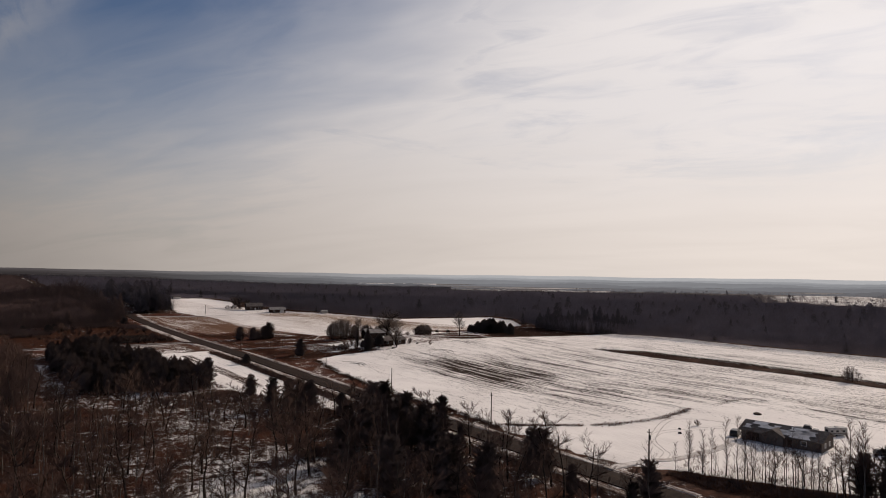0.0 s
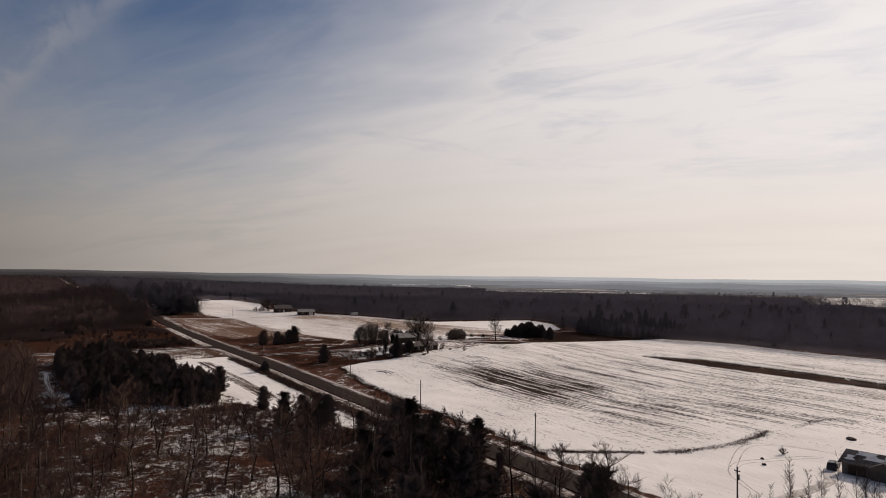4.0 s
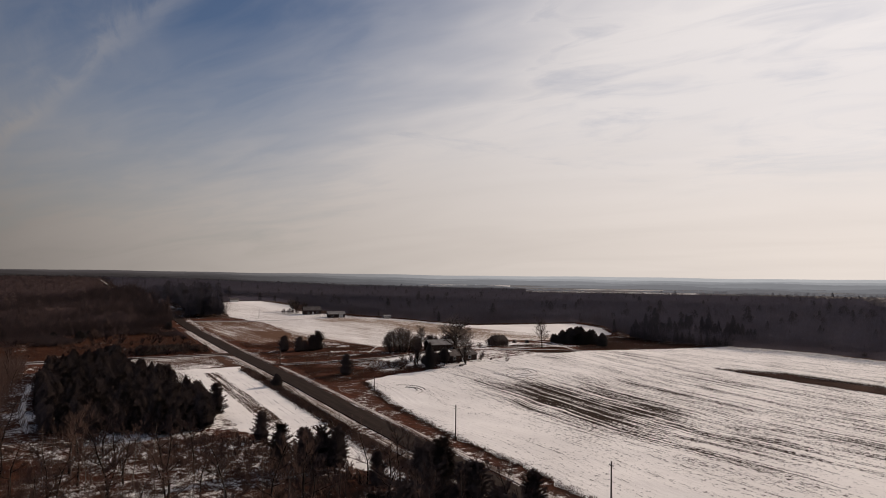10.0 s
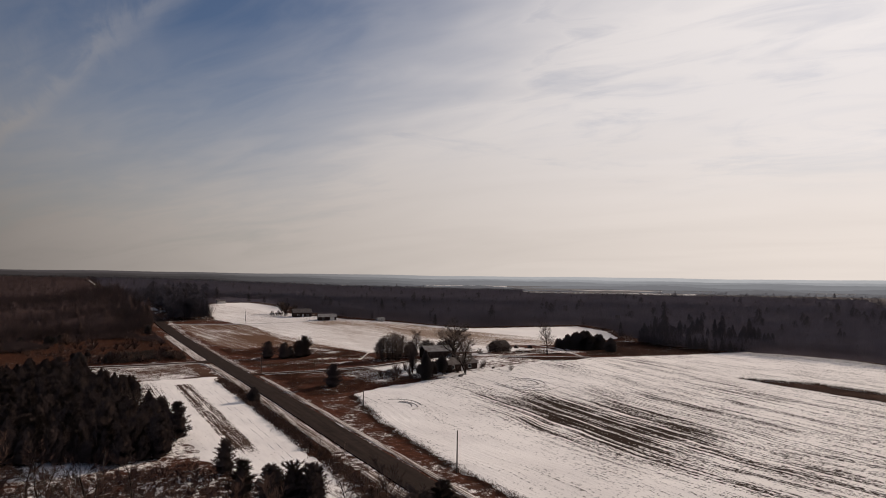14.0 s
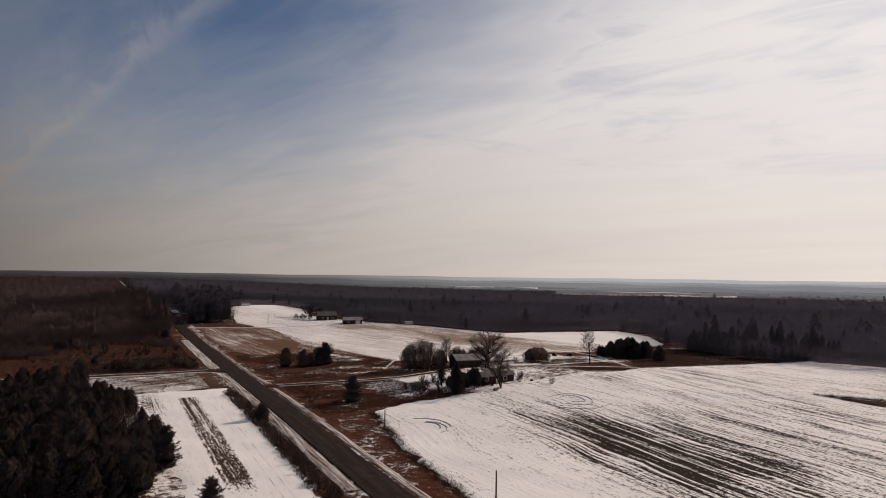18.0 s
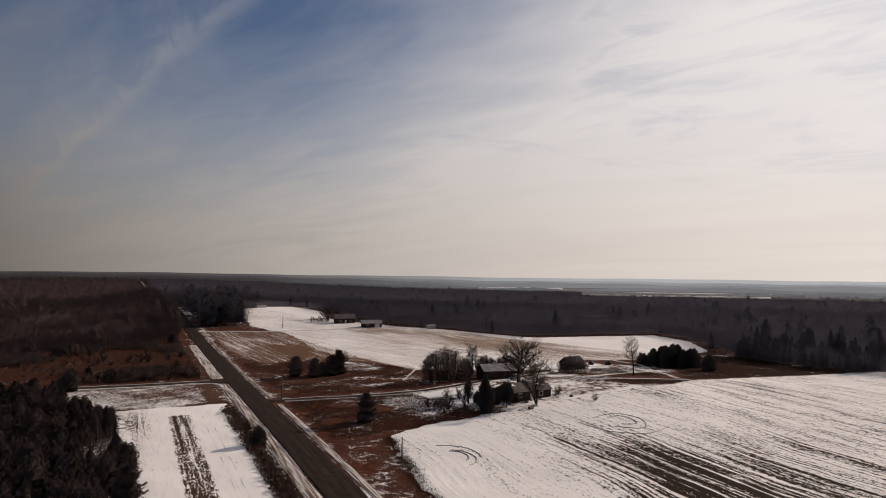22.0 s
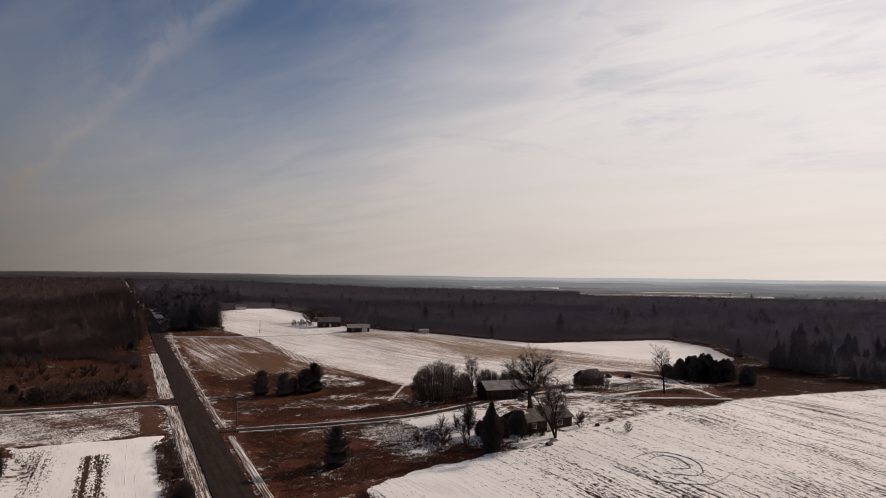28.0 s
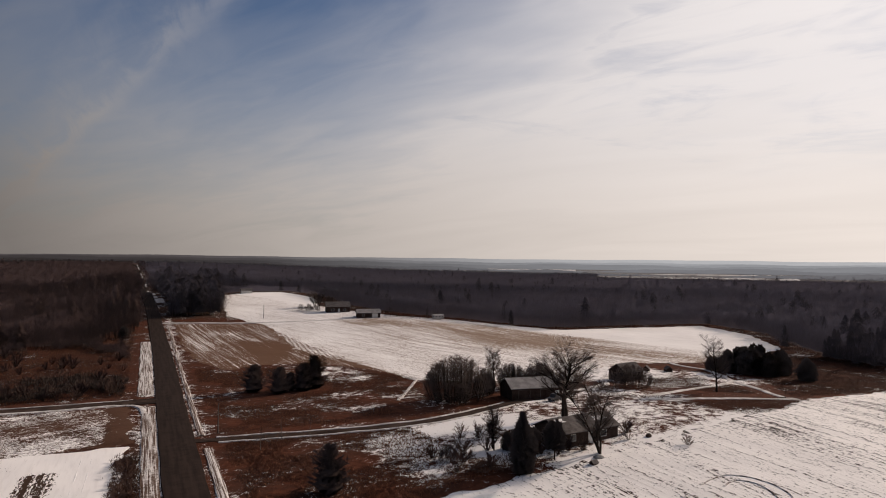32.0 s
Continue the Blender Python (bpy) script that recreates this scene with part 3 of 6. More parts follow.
def build_ground():
    gx, gy = soft_axis(-130, 300, 2.8, 5200), soft_axis(-420, 340, 2.8, 5200)
    X, Y = np.meshgrid(gx, gy)
    Z = height(X, Y) + 0.10 * rough(X, Y, 1.6) * (np.abs(X) > 9)
    snow = np.full(X.shape, 0.30)
    wood = (X < -12) & (Y < -60)
    snow = np.where(wood, 0.52 + 0.16 * rough(X, Y, 9, 2.2), snow)
    snow = np.where(wood, snow - 0.16 * step(-X + 8 * rough(X, Y, 4, 0.5), 60, 88), snow)
    snow = np.where(wood, snow - 0.24 * step(X + 4 * rough(X, Y, 4, 2.7), -50, -42) * step(-Y, 206, 218), snow)
    snow = np.where((X > 4) & (Y > -112) & (Y < 215) & (X < 300), 0.24 + 0.10 * rough(X, Y, 6, 1.2), snow)
    snow = np.where((X < -8) & (Y > -4) & (Y < 200), 0.22, snow)
    snow = np.maximum(snow, 0.55 * step(inside_distance(YARD, X, Y), -4, 5))
    snow = np.maximum(snow, 0.74 * step(inside_distance(FIELD, X, Y), -9, -1) * step(X, 52, 62) * step(-X, -140, -118))
    snow = np.maximum(snow, 0.46 * step(inside_distance(LEFT_BAND, X, Y), -2, 2))
    snow = np.maximum(snow, 0.50 * step(-np.hypot(X - 148, (Y + 38) * 1.3), -40, -18))
    snow = np.maximum(snow, 0.66 * step(-np.hypot(X - 132, (Y + 20) * 1.4), -38, -18))
    snow = np.maximum(snow, 0.50 * step(-np.hypot(X - 52, (Y - 15) * 0.5), -13, -6))
    snow = np.maximum(snow, 0.37 * step(-np.hypot((X - 46) * 0.8, Y + 28), -26, -10))
    snow = np.maximum(snow, 0.64 * step(-np.hypot(X - 42, (Y + 82) * 0.8), -19, -6))
    snow = np.maximum(snow, 0.42 * step(-np.hypot((X + 55) * 0.6, Y + 196), -26, -10))
    snow = np.maximum(snow, 0.52 * step(-np.hypot((X + 63) * 0.7, Y + 170), -9, -3))
    snow = np.where((X > 186) & (X < 300) & (Y > -72) & (Y < -10), 0.22 + 0.12 * rough(X, Y, 5, 0.9), snow)
    snow = np.where(inside_distance(HOUSE_ROW, X, Y) > -1.5, 0.05, snow)
    for lawn in ([(47, -66), (60, -62.5), (70, -65), (72, -78), (58, -76), (51, -82)], [(50, -85), (57, -86), (58, -97), (50, -94)]):
        snow = np.maximum(snow, 0.85 * step(inside_distance(lawn, X, Y), -2.5, 1.0))
    away = step(-X + 8 * rough(X, Y, 5, 1.5), 76, 98) * step(-Y + 8 * rough(X, Y, 5, 2.5), 190, 212)
    snow = snow * (1 - away) + 0.22 * away
    snow = np.where((np.abs(X + 6.0) < 2.3) & (((Y > 2) & (Y < 110)) | (Y < -12)), np.where(Y > -130, 0.58, 0.40), snow)
    snow = np.where((X > 3) & (X < 7.0) & (Y < 215), 0.44, snow)
    snow = np.where((inside_distance(WOODS, X, Y) > 5) | (inside_distance(WOODS_WEST, X, Y) > 4), 0.06, snow)
    # where the ground takes the painted haze grey: far plain, partly under woods
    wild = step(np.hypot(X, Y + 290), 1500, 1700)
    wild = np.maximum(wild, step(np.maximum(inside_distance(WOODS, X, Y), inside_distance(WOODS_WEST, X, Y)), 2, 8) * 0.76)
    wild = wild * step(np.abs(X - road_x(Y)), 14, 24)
    rust = np.where((X < -8) & (Y > -4) & (Y < 200), 0.95, np.where((X < 0) & (Y < -40), 0.7, 1.0))
    rust = np.where(Y > 200, 0.2, np.where((X > 0) & (Y < -240), 0.5, rust))
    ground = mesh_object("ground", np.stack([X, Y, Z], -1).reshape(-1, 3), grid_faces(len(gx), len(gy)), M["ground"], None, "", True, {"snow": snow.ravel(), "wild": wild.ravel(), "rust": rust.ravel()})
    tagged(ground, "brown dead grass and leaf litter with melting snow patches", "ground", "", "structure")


def draped(name, poly, mat, label, soil, cell=1.6, lift=0.14, ragged=1.2, key="soil"):
    """A sheet of snow that thins out under the ground at its ragged edge."""
    P = np.array(poly)
    gx, gy = np.arange(P[:, 0].min() - 6, P[:, 0].max() + 6, cell), np.arange(P[:, 1].min() - 6, P[:, 1].max() + 6, cell)
    X, Y = np.meshgrid(gx, gy)
    d = inside_distance(poly, X, Y) + ragged * rough(X, Y, 0.9, 0.7)
    Z = height(X, Y) + 0.10 * rough(X, Y, 1.6) * (np.abs(X) > 9) + np.clip(d * 0.09, -0.35, lift)
    F = grid_faces(len(gx), len(gy))
    keep = (d.ravel()[F] > -3.5).any(axis=1)
    F = F[keep]
    used, inv = np.unique(F, return_inverse=True)
    V = np.stack([X, Y, Z], -1).reshape(-1, 3)[used]
    s = soil(X, Y, d).ravel()[used]
    ob = mesh_object(name, V, inv.reshape(-1, 4), M[mat], None, "", True, {key: s, "rust": 0 * s + 0.7})
    return tagged(ob, label, "field", "", "structure")


def spot(x, y, cx, cy, sx, sy, a):
    return a * np.exp(-0.5 * ((x - cx) / sx) ** 2 - 0.5 * ((y - cy) / sy) ** 2)


def east_soil(x, y, d):
    s = 0.03 + spot(x, y, 66, -157, 9, 22, 0.42) + spot(x, y, 56, -182, 9, 22, 0.30) + spot(x, y, 78, -190, 12, 26, 0.28) + spot(x, y, 92, -220, 12, 28, 0.06) + 0.10 * step(x, 80, 125) + spot(x, y, 60, -215, 22, 30, 0.12)
    s = s + spot(x, y, 110, -150, 40, 60, 0.06) - 0.11 * step(-x, -56, -40) - 0.30 * step(-y, 262, 280) * step(-x, -110, -60)
    return s - 0.05 * step(x, 190, 230) - 0.06 * step(y, -160, -132) * step(x, 45, 70) + 0.25 * step(-d, -1.5, 0.5)


def far_soil(x, y, d):
    s = 0.12 + spot(x, y, 105, 15, 40, 40, 0.06) + spot(x, y, 150, 105, 26, 16, 0.42) + spot(x, y, 88, 95, 25, 30, 0.05) + spot(x, y, 175, 68, 34, 18, 0.34) + spot(x, y, 146, 70, 14, 20, 0.26) + spot(x, y, 163, 30, 13, 26, 0.22)
    for ax, ay, bx, by in ((100, 150, 132, 123), (132, 123, 155, 103), (155, 103, 174, 72), (174, 72, 172, 33), (172, 33, 190, -6)):
        t = np.clip(((x - ax) * (bx - ax) + (y - ay) * (by - ay)) / ((bx - ax) ** 2 + (by - ay) ** 2), 0, 1)
        s = np.maximum(s, 0.52 - 0.60 * (np.hypot(x - ax - t * (bx - ax), y - ay - t * (by - ay)) / 22) ** 2)
    s = s - 0.60 * step(x - 0.55 * (60 - y), 188, 204) + spot(x, y, 60, 300, 30, 14, 0.12)
    return s + 0.2 * step(-d, -2, 0.5)


def stubble_soil(x, y, d):
    return 0.59 + 0.4 * step(inside_distance([(30, 118), (31, 45), (36, 43), (51, 85), (43, 100)], x, y), -1, 2) + spot(x, y, 15, 130, 7, 60, -0.1) + 0.2 * step(-d, -3, 0.5)


def strip_soil(x, y, d):
    s = -0.26 + 0.72 * step(3.4 - np.abs(x + 24.0 + 0.5 * rough(x, y, 0.5)), 0, 1.2) * step(-63 - y, 0, 3) * step(y + 172, 0, 16)
    return s + spot(x, y, -35, -90, 4, 40, 0.34) + spot(x, y, -38, -70, 4, 14, 0.3) + 0.25 * step(-d, -1.5, 0.5)


build_ground()
draped("snowy_field", FIELD, "field", "wide snow-covered field with dark ploughed rows showing", east_soil)
draped("grass_strip", STRIPE, "ground", "unploughed strip of brown dead grass across the field", lambda x, y, d: 0.12 + 0 * x, 1.6, 0.30, 0.8, "snow")
draped("far_snowy_field", FAR_FIELD, "far_field", "gently rising snow-dusted stubble field below the woods", far_soil)
draped("stubble_field", STUBBLE, "stubble", "brown stubble field half covered in thin snow", stubble_soil)
draped("snowy_rough_band", [(-78, -11.5), (-10.5, -10.5), (-9.6, -49), (-30, -52), (-54, -47)], "band", "patchy snow over rough brown grass beside the gravel road",
       lambda x, y, d: 0.29 + 0.15 * rough(x, y, 1.3, 0.8) + spot(x, y, -32, -30, 9, 9, 0.22) + spot(x, y, -20, -24, 6, 9, 0.14) + 0.6 * step(x + 1.2 * rough(x, y, 0.8), -15.6, -14.0) + 0.3 * step(-d, -2.5, 0.5) - spot(x, y, -45, -40, 14, 6, 0.15), 1.4)
draped("snowy_strip", STRIP, "strip", "white snow strip beside the road with stubble rows", strip_soil, 1.2)


def ribbon(name, pts, half, mat, label, lift, skirt=0.5, cat="road", kind="structure", steps=6, soil=0.0):
    """A road along a line of points, crowned, with sloping shoulders that sink into the ground."""
    line = []
    for i in range(len(pts) - 1):
        p0, p1, p2, p3 = (Vector(pts[max(i - 1, 0)]), Vector(pts[i]), Vector(pts[i + 1]), Vector(pts[min(i + 2, len(pts) - 1)]))
        for j in range(steps):
            t = j / steps
            line.append(0.5 * ((2 * p1) + (p2 - p0) * t + (2 * p0 - 5 * p1 + 4 * p2 - p3) * t * t + (3 * p1 - p0 - 3 * p2 + p3) * t ** 3))
    line.append(Vector(pts[-1]))
    V, F = [], []
    prof = [(-half - skirt, -0.35), (-half, lift), (-half * 0.5, lift + 0.04), (0, lift + 0.06), (half * 0.5, lift + 0.04), (half, lift), (half + skirt, -0.35)]
    for i, p in enumerate(line):
        d = (line[min(i + 1, len(line) - 1)] - line[max(i - 1, 0)]).normalized()
        s = Vector((d.y, -d.x))
        for o, z in prof:
            o2 = o + (0.10 * math.sin(i * 1.7 + o) if abs(o) > half * 0.9 else 0)
            q = p + s * o2
            V.append((q.x, q.y, h(p.x, p.y) + z + (0.10 * float(rough(q.x, q.y, 1.6)) if abs(q.x) > 9 else 0.0)))
    n = len(prof)
    for i in range(len(line) - 1):
        for j in range(n - 1):
            F.append((i * n + j, i * n + j + 1, (i + 1) * n + j + 1, (i + 1) * n + j))
    ob = mesh_object(name, V, F, M[mat], None, "", False, {"soil": [soil] * len(V)})
    bm = bmesh.new()
    bm.from_mesh(ob.data)
    bmesh.ops.recalc_face_normals(bm, faces=bm.faces)
    bm.to_mesh(ob.data)
    bm.free()
    return tagged(ob, label, cat, "", kind)


ribbon("road", [(float(road_x(y)), y) for y in list(range(-700, 340, 40)) + list(range(360, 1901, 140))], 3.5, "road",
       "straight two-lane asphalt country road, worn brown-grey", 0.17, 0.3)
ribbon("side_road", [(-4.0, -6), (-30, -6), (-60, -5), (-120, -4), (-200, 0)], 2.4, "gravel", "narrow dark gravel side road edged with snow", 0.16, 0.5)
ribbon("driveway", [(2.4, -53), (17, -56), (30, -59), (43, -61), (56, -61), (68, -58), (78, -54), (90, -52), (104, -47)], 1.35, "gravel", "gravel farm driveway with snowy edges", 0.13, 0.5, "driveway")
ribbon("farm_track", [(1.2, 188), (20, 182), (50, 170), (75, 164), (100, 160)], 1.6, "packed_snow", "snow-packed farm track between stubble fields", 0.2, 0.6, "track")
TRACK = dict(half=0.7, mat="packed_snow", label="snowy wheel track round the knoll", lift=0.16, skirt=0.6, cat="track")
ribbon("field_track", [(108, -66), (116, -69), (132, -73), (150, -78)], **TRACK)
ribbon("field_track", [(148, -75), (154, -62), (160, -47)], **TRACK)
ribbon("field_track", [(112, -63), (125, -60), (138, -56), (149, -53), (159, -47), (167, -36), (173, -22), (172, -13), (175, 4), (177, 20)], **TRACK)
ribbon("verge_south", [(-6.2, y) for y in range(-174, -12, 20)], 1.5, "verge", "striped snow and dead grass along the road edge", 0.10, 0.4, "verge", soil=0.36)
ribbon("verge_north", [(-6.9, y) for y in range(3, 124, 20)], 2.0, "verge", "striped snow and dead grass along the road edge", 0.10, 0.4, "verge", soil=0.28)
ribbon("verge_wood", [(-6.4, y) for y in range(-330, -174, 20)], 1.2, "verge", "thin snow and dead grass along the road edge", 0.10, 0.4, "verge", soil=0.34)
ribbon("verge_east", [(4.6, y) for y in range(-320, -56, 20)], 0.8, "verge", "narrow strip of old snow beside the asphalt", 0.10, 0.4, "verge", soil=0.34)
ribbon("verge_northeast", [(4.1, y) for y in range(-49, 186, 20)], 0.6, "verge", "narrow strip of old snow beside the asphalt", 0.10, 0.4, "verge", soil=0.38)
ribbon("side_road_mouth", [(-11, -6), (-7.5, -6), (-3.6, -6)], 3.4, "road", "worn asphalt mouth of the gravel side road", 0.15, 0.4)
ribbon("snow_bank", [(-10, -2.9), (-30, -2.9), (-60, -1.9), (-120, -0.9)], 0.22, "packed_snow", "low ploughed snow bank beside the gravel road", 0.20, 0.3, "snow bank")
ribbon("snow_bank", [(-120, -7.6), (-60, -8.6), (-30, -9.4), (-15, -9.4), (-10.6, -10.2), (-8.6, -12.5), (-7.6, -16), (-7.3, -22)], 0.6, "packed_snow", "ploughed snow bank that bends round the corner of the side road", 0.24, 0.5, "snow bank")
ribbon("road_shoulder", [(float(road_x(y)), y) for y in range(330, 1900, 140)], 6.5, "gravel", "dark verges of the far road between the woods", 0.12, 0.5)
for y0, y1, off, half in ((276, 300, 6.5, 2.6), (306, 318, 5.2, 1.0), (330, 350, 5.0, 0.8), (392, 420, 4.6, 0.9), (500, 540, 4.4, 0.9), (640, 700, 4.2, 0.9), (820, 960, 4.0, 0.9), (1080, 1300, 3.6, 0.9)):
    ribbon("snow_patch", [(float(road_x(y)) + off, y) for y in np.linspace(y0, y1, 4)], half, "packed_snow", "old snow left on the shoulder of the far road", 0.26, 0.4, "snow bank")
for dy in (-2.2, 2.2):
    ribbon("snow_edge", [(7, -54 + dy), (17, -56 + dy), (30, -59 + dy), (43, -61 + dy), (56, -61 + dy), (68, -58 + dy), (76, -55 + dy)], 0.35, "packed_snow", "snow edge along the driveway", 0.16, 0.35, "snow bank")
ribbon("foot_path", [(71, -5), (66, -14), (60, -25), (54, -35)], 0.4, "verge", "trodden snowy path down to the farmyard", 0.14, 0.4, "path", soil=0.25)
ribbon("yard_track", [(96, -49), (106, -46), (116, -41), (121, -33), (130, -26), (140, -22)], 1.3, "verge", "snowy wheel track past the small barn", 0.16, 0.6, "track")
for o in (0.0, 1.8):
    ribbon("tyre_track", [(20, -301 + o), (24.8, -298.4 + o), (27, -295 + o), (32.4, -288.5 + o), (42.4, -282.2 + o), (52.2, -277.2 + o), (58.8, -276.3 + o), (63, -279.8 + o), (66, -286 + o), (66.4, -290.4 + o)], 0.20, "packed_snow", "tyre track pressed into the yard snow", 0.11, 0.15, "track", steps=8)
    ribbon("tyre_track", [(32.6, -288 + o), (40.5, -284.6 + o), (49.2, -286.3 + o), (55.9, -288.2 + o), (60.9, -290.4 + o)], 0.16, "packed_snow", "tyre track pressed into the yard snow", 0.115, 0.15, "track", steps=8)
ribbon("yard_drive", [(3.5, -299), (10, -299), (16, -300), (21, -302), (28, -302), (43, -301), (51, -297)], 1.1, "packed_snow", "muddy snowy drive to the ranch house", 0.25, 0.5, "driveway", soil=0.42)
def arc(cx, cy, r, a0, a1, n=7):
    return [(cx + r * math.cos(radians(a0 + (a1 - a0) * i / n)), cy + 1.25 * r * math.sin(radians(a0 + (a1 - a0) * i / n))) for i in range(n + 1)]


for ring in (arc(27.5, -134, 3.4, -60, 70), arc(26.8, -135, 5.2, -75, 60), arc(27.2, -133, 6.6, -30, 85), [(76, -119), (83, -117.5), (87, -122), (86, -128), (81, -132), (76, -128)], [(79, -121), (83, -120), (85, -123), (83, -128), (79, -127)], [(70, -121), (72, -131), (80, -136), (89, -133)]):
    ribbon("plough_mark", ring, 0.11, "verge", "curved dark plough mark in the snowy field", 0.22, 0.15, "plough mark", soil=0.22)
ribbon("snowy_lane", [(-84, -70), (-84, -105), (-82.5, -130), (-80, -148)], 0.7, "verge", "snow-covered lane between plantation and wood", 0.14, 0.8, "lane", soil=0.22)
for x in (-16.2, -18.0):
    ribbon("tyre_track", [(x, -58), (x - 0.3, -90), (x - 0.2, -125), (x - 0.4, -160), (x - 0.6, -188)], 0.06, "roof_snow", "tyre track along the snow strip", 0.10, 0.10, "track")


# ---- distance ----
def belt(name, radius, top, mat, label, seed, teeth):
    """A band of distant wooded land, its top edge uneven."""
    V, F, H, E = [], [], [], []
    n = 900
    for i in range(n + 1):
        deg = -70 + 200 * i / n
        a = radians(deg)
        hill = top(deg) + 2.5 * teeth * math.sin(deg * 0.31 + seed) + 1.5 * teeth * math.sin(deg * 0.83) + teeth * (abs(math.sin(i * 1.9 + seed)) * 0.6 + abs(math.sin(i * 0.73 + seed * 2)) + 0.5 * math.sin(i * 0.11))
        for f in (0.0, 0.6, 1.0):
            V.append((-60 + radius * math.sin(a), -300 + radius * math.cos(a), -30 + f * (hill + 30)))
            H.append(f)
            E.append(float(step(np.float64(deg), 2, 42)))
    for i in range(n):
        for j in range(2):
            F.append((i * 3 + j, i * 3 + j + 1, i * 3 + j + 4, i * 3 + j + 3))
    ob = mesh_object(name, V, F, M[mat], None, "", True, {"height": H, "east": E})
    tagged(ob, label, "horizon", "", "structure")


def west_rise(deg, a, b):
    return b + (a - b) * (1 - float(step(np.float64(deg), -8, 30)))


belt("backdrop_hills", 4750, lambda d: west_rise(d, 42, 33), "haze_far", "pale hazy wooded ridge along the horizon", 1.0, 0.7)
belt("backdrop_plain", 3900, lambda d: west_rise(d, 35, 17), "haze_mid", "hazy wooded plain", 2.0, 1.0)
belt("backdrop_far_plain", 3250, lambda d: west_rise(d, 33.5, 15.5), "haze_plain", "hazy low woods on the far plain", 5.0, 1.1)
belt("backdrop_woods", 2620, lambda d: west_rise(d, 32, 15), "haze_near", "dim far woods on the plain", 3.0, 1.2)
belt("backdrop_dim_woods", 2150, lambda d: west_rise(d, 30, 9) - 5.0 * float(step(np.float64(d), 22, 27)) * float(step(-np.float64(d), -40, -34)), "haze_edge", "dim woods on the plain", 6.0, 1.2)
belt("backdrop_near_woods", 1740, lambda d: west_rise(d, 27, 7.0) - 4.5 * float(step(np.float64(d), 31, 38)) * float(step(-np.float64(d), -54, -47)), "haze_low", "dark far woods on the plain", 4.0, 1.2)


def flat(name, pts, label):
    """A frozen snow-covered marsh between far woods."""
    V = [(x, y, 0.6) for x, y in pts]
    ob = mesh_object(name, V, [tuple(range(len(V)))], M["marsh"])
    tagged(ob, label, "marsh", "", "structure")


def ellipse(cx, cy, a, b, deg, n=36):
    c, s = math.cos(radians(deg)), math.sin(radians(deg))
    return [(cx + a * math.cos(2 * math.pi * i / n) * (1 + 0.12 * math.sin(5 * i)) * c - b * math.sin(2 * math.pi * i / n) * s,
             cy + a * math.cos(2 * math.pi * i / n) * s + b * math.sin(2 * math.pi * i / n) * (1 + 0.12 * math.cos(3 * i)) * c) for i in range(n)]


def sector(r0, r1, a0, a1, n=24):
    """A ragged strip of flat land that lies across the view, far out."""
    ring = []
    for r, k in ((r0, range(n + 1)), (r1, range(n, -1, -1))):
        for i in k:
            a = radians(a0 + (a1 - a0) * i / n)
            q = r + (18 * math.sin(i * 2.1 + r) if 0 < i < n else 0)
            ring.append((-60 + q * math.sin(a), -300 + q * math.cos(a)))
    return ring


MARSH = ellipse(1240, 230, 330, 120, 28)
SLOUGH = sector(1560, 1700, 36, 50)
flat("frozen_marsh", MARSH, "snow-covered frozen marsh beyond the woods")
flat("frozen_lake", sector(2200, 2560, 24.5, 34.5), "white frozen lake on the far plain")
flat("frozen_slough", SLOUGH, "white frozen slough beyond the woods")
flat("frozen_pond", ellipse(1330, 1080, 190, 60, -40), "small white frozen pond beyond the woods")

# ---- far woods ----
rng = np.random.default_rng(7)


def stand_tone(x, y):
    """Stands of lighter and darker trees, about -1 to 1."""
    return 0.6 * rough(x, y, 6.0, 4.4) + 0.5 * rough(x, y, 2.4, 1.1)


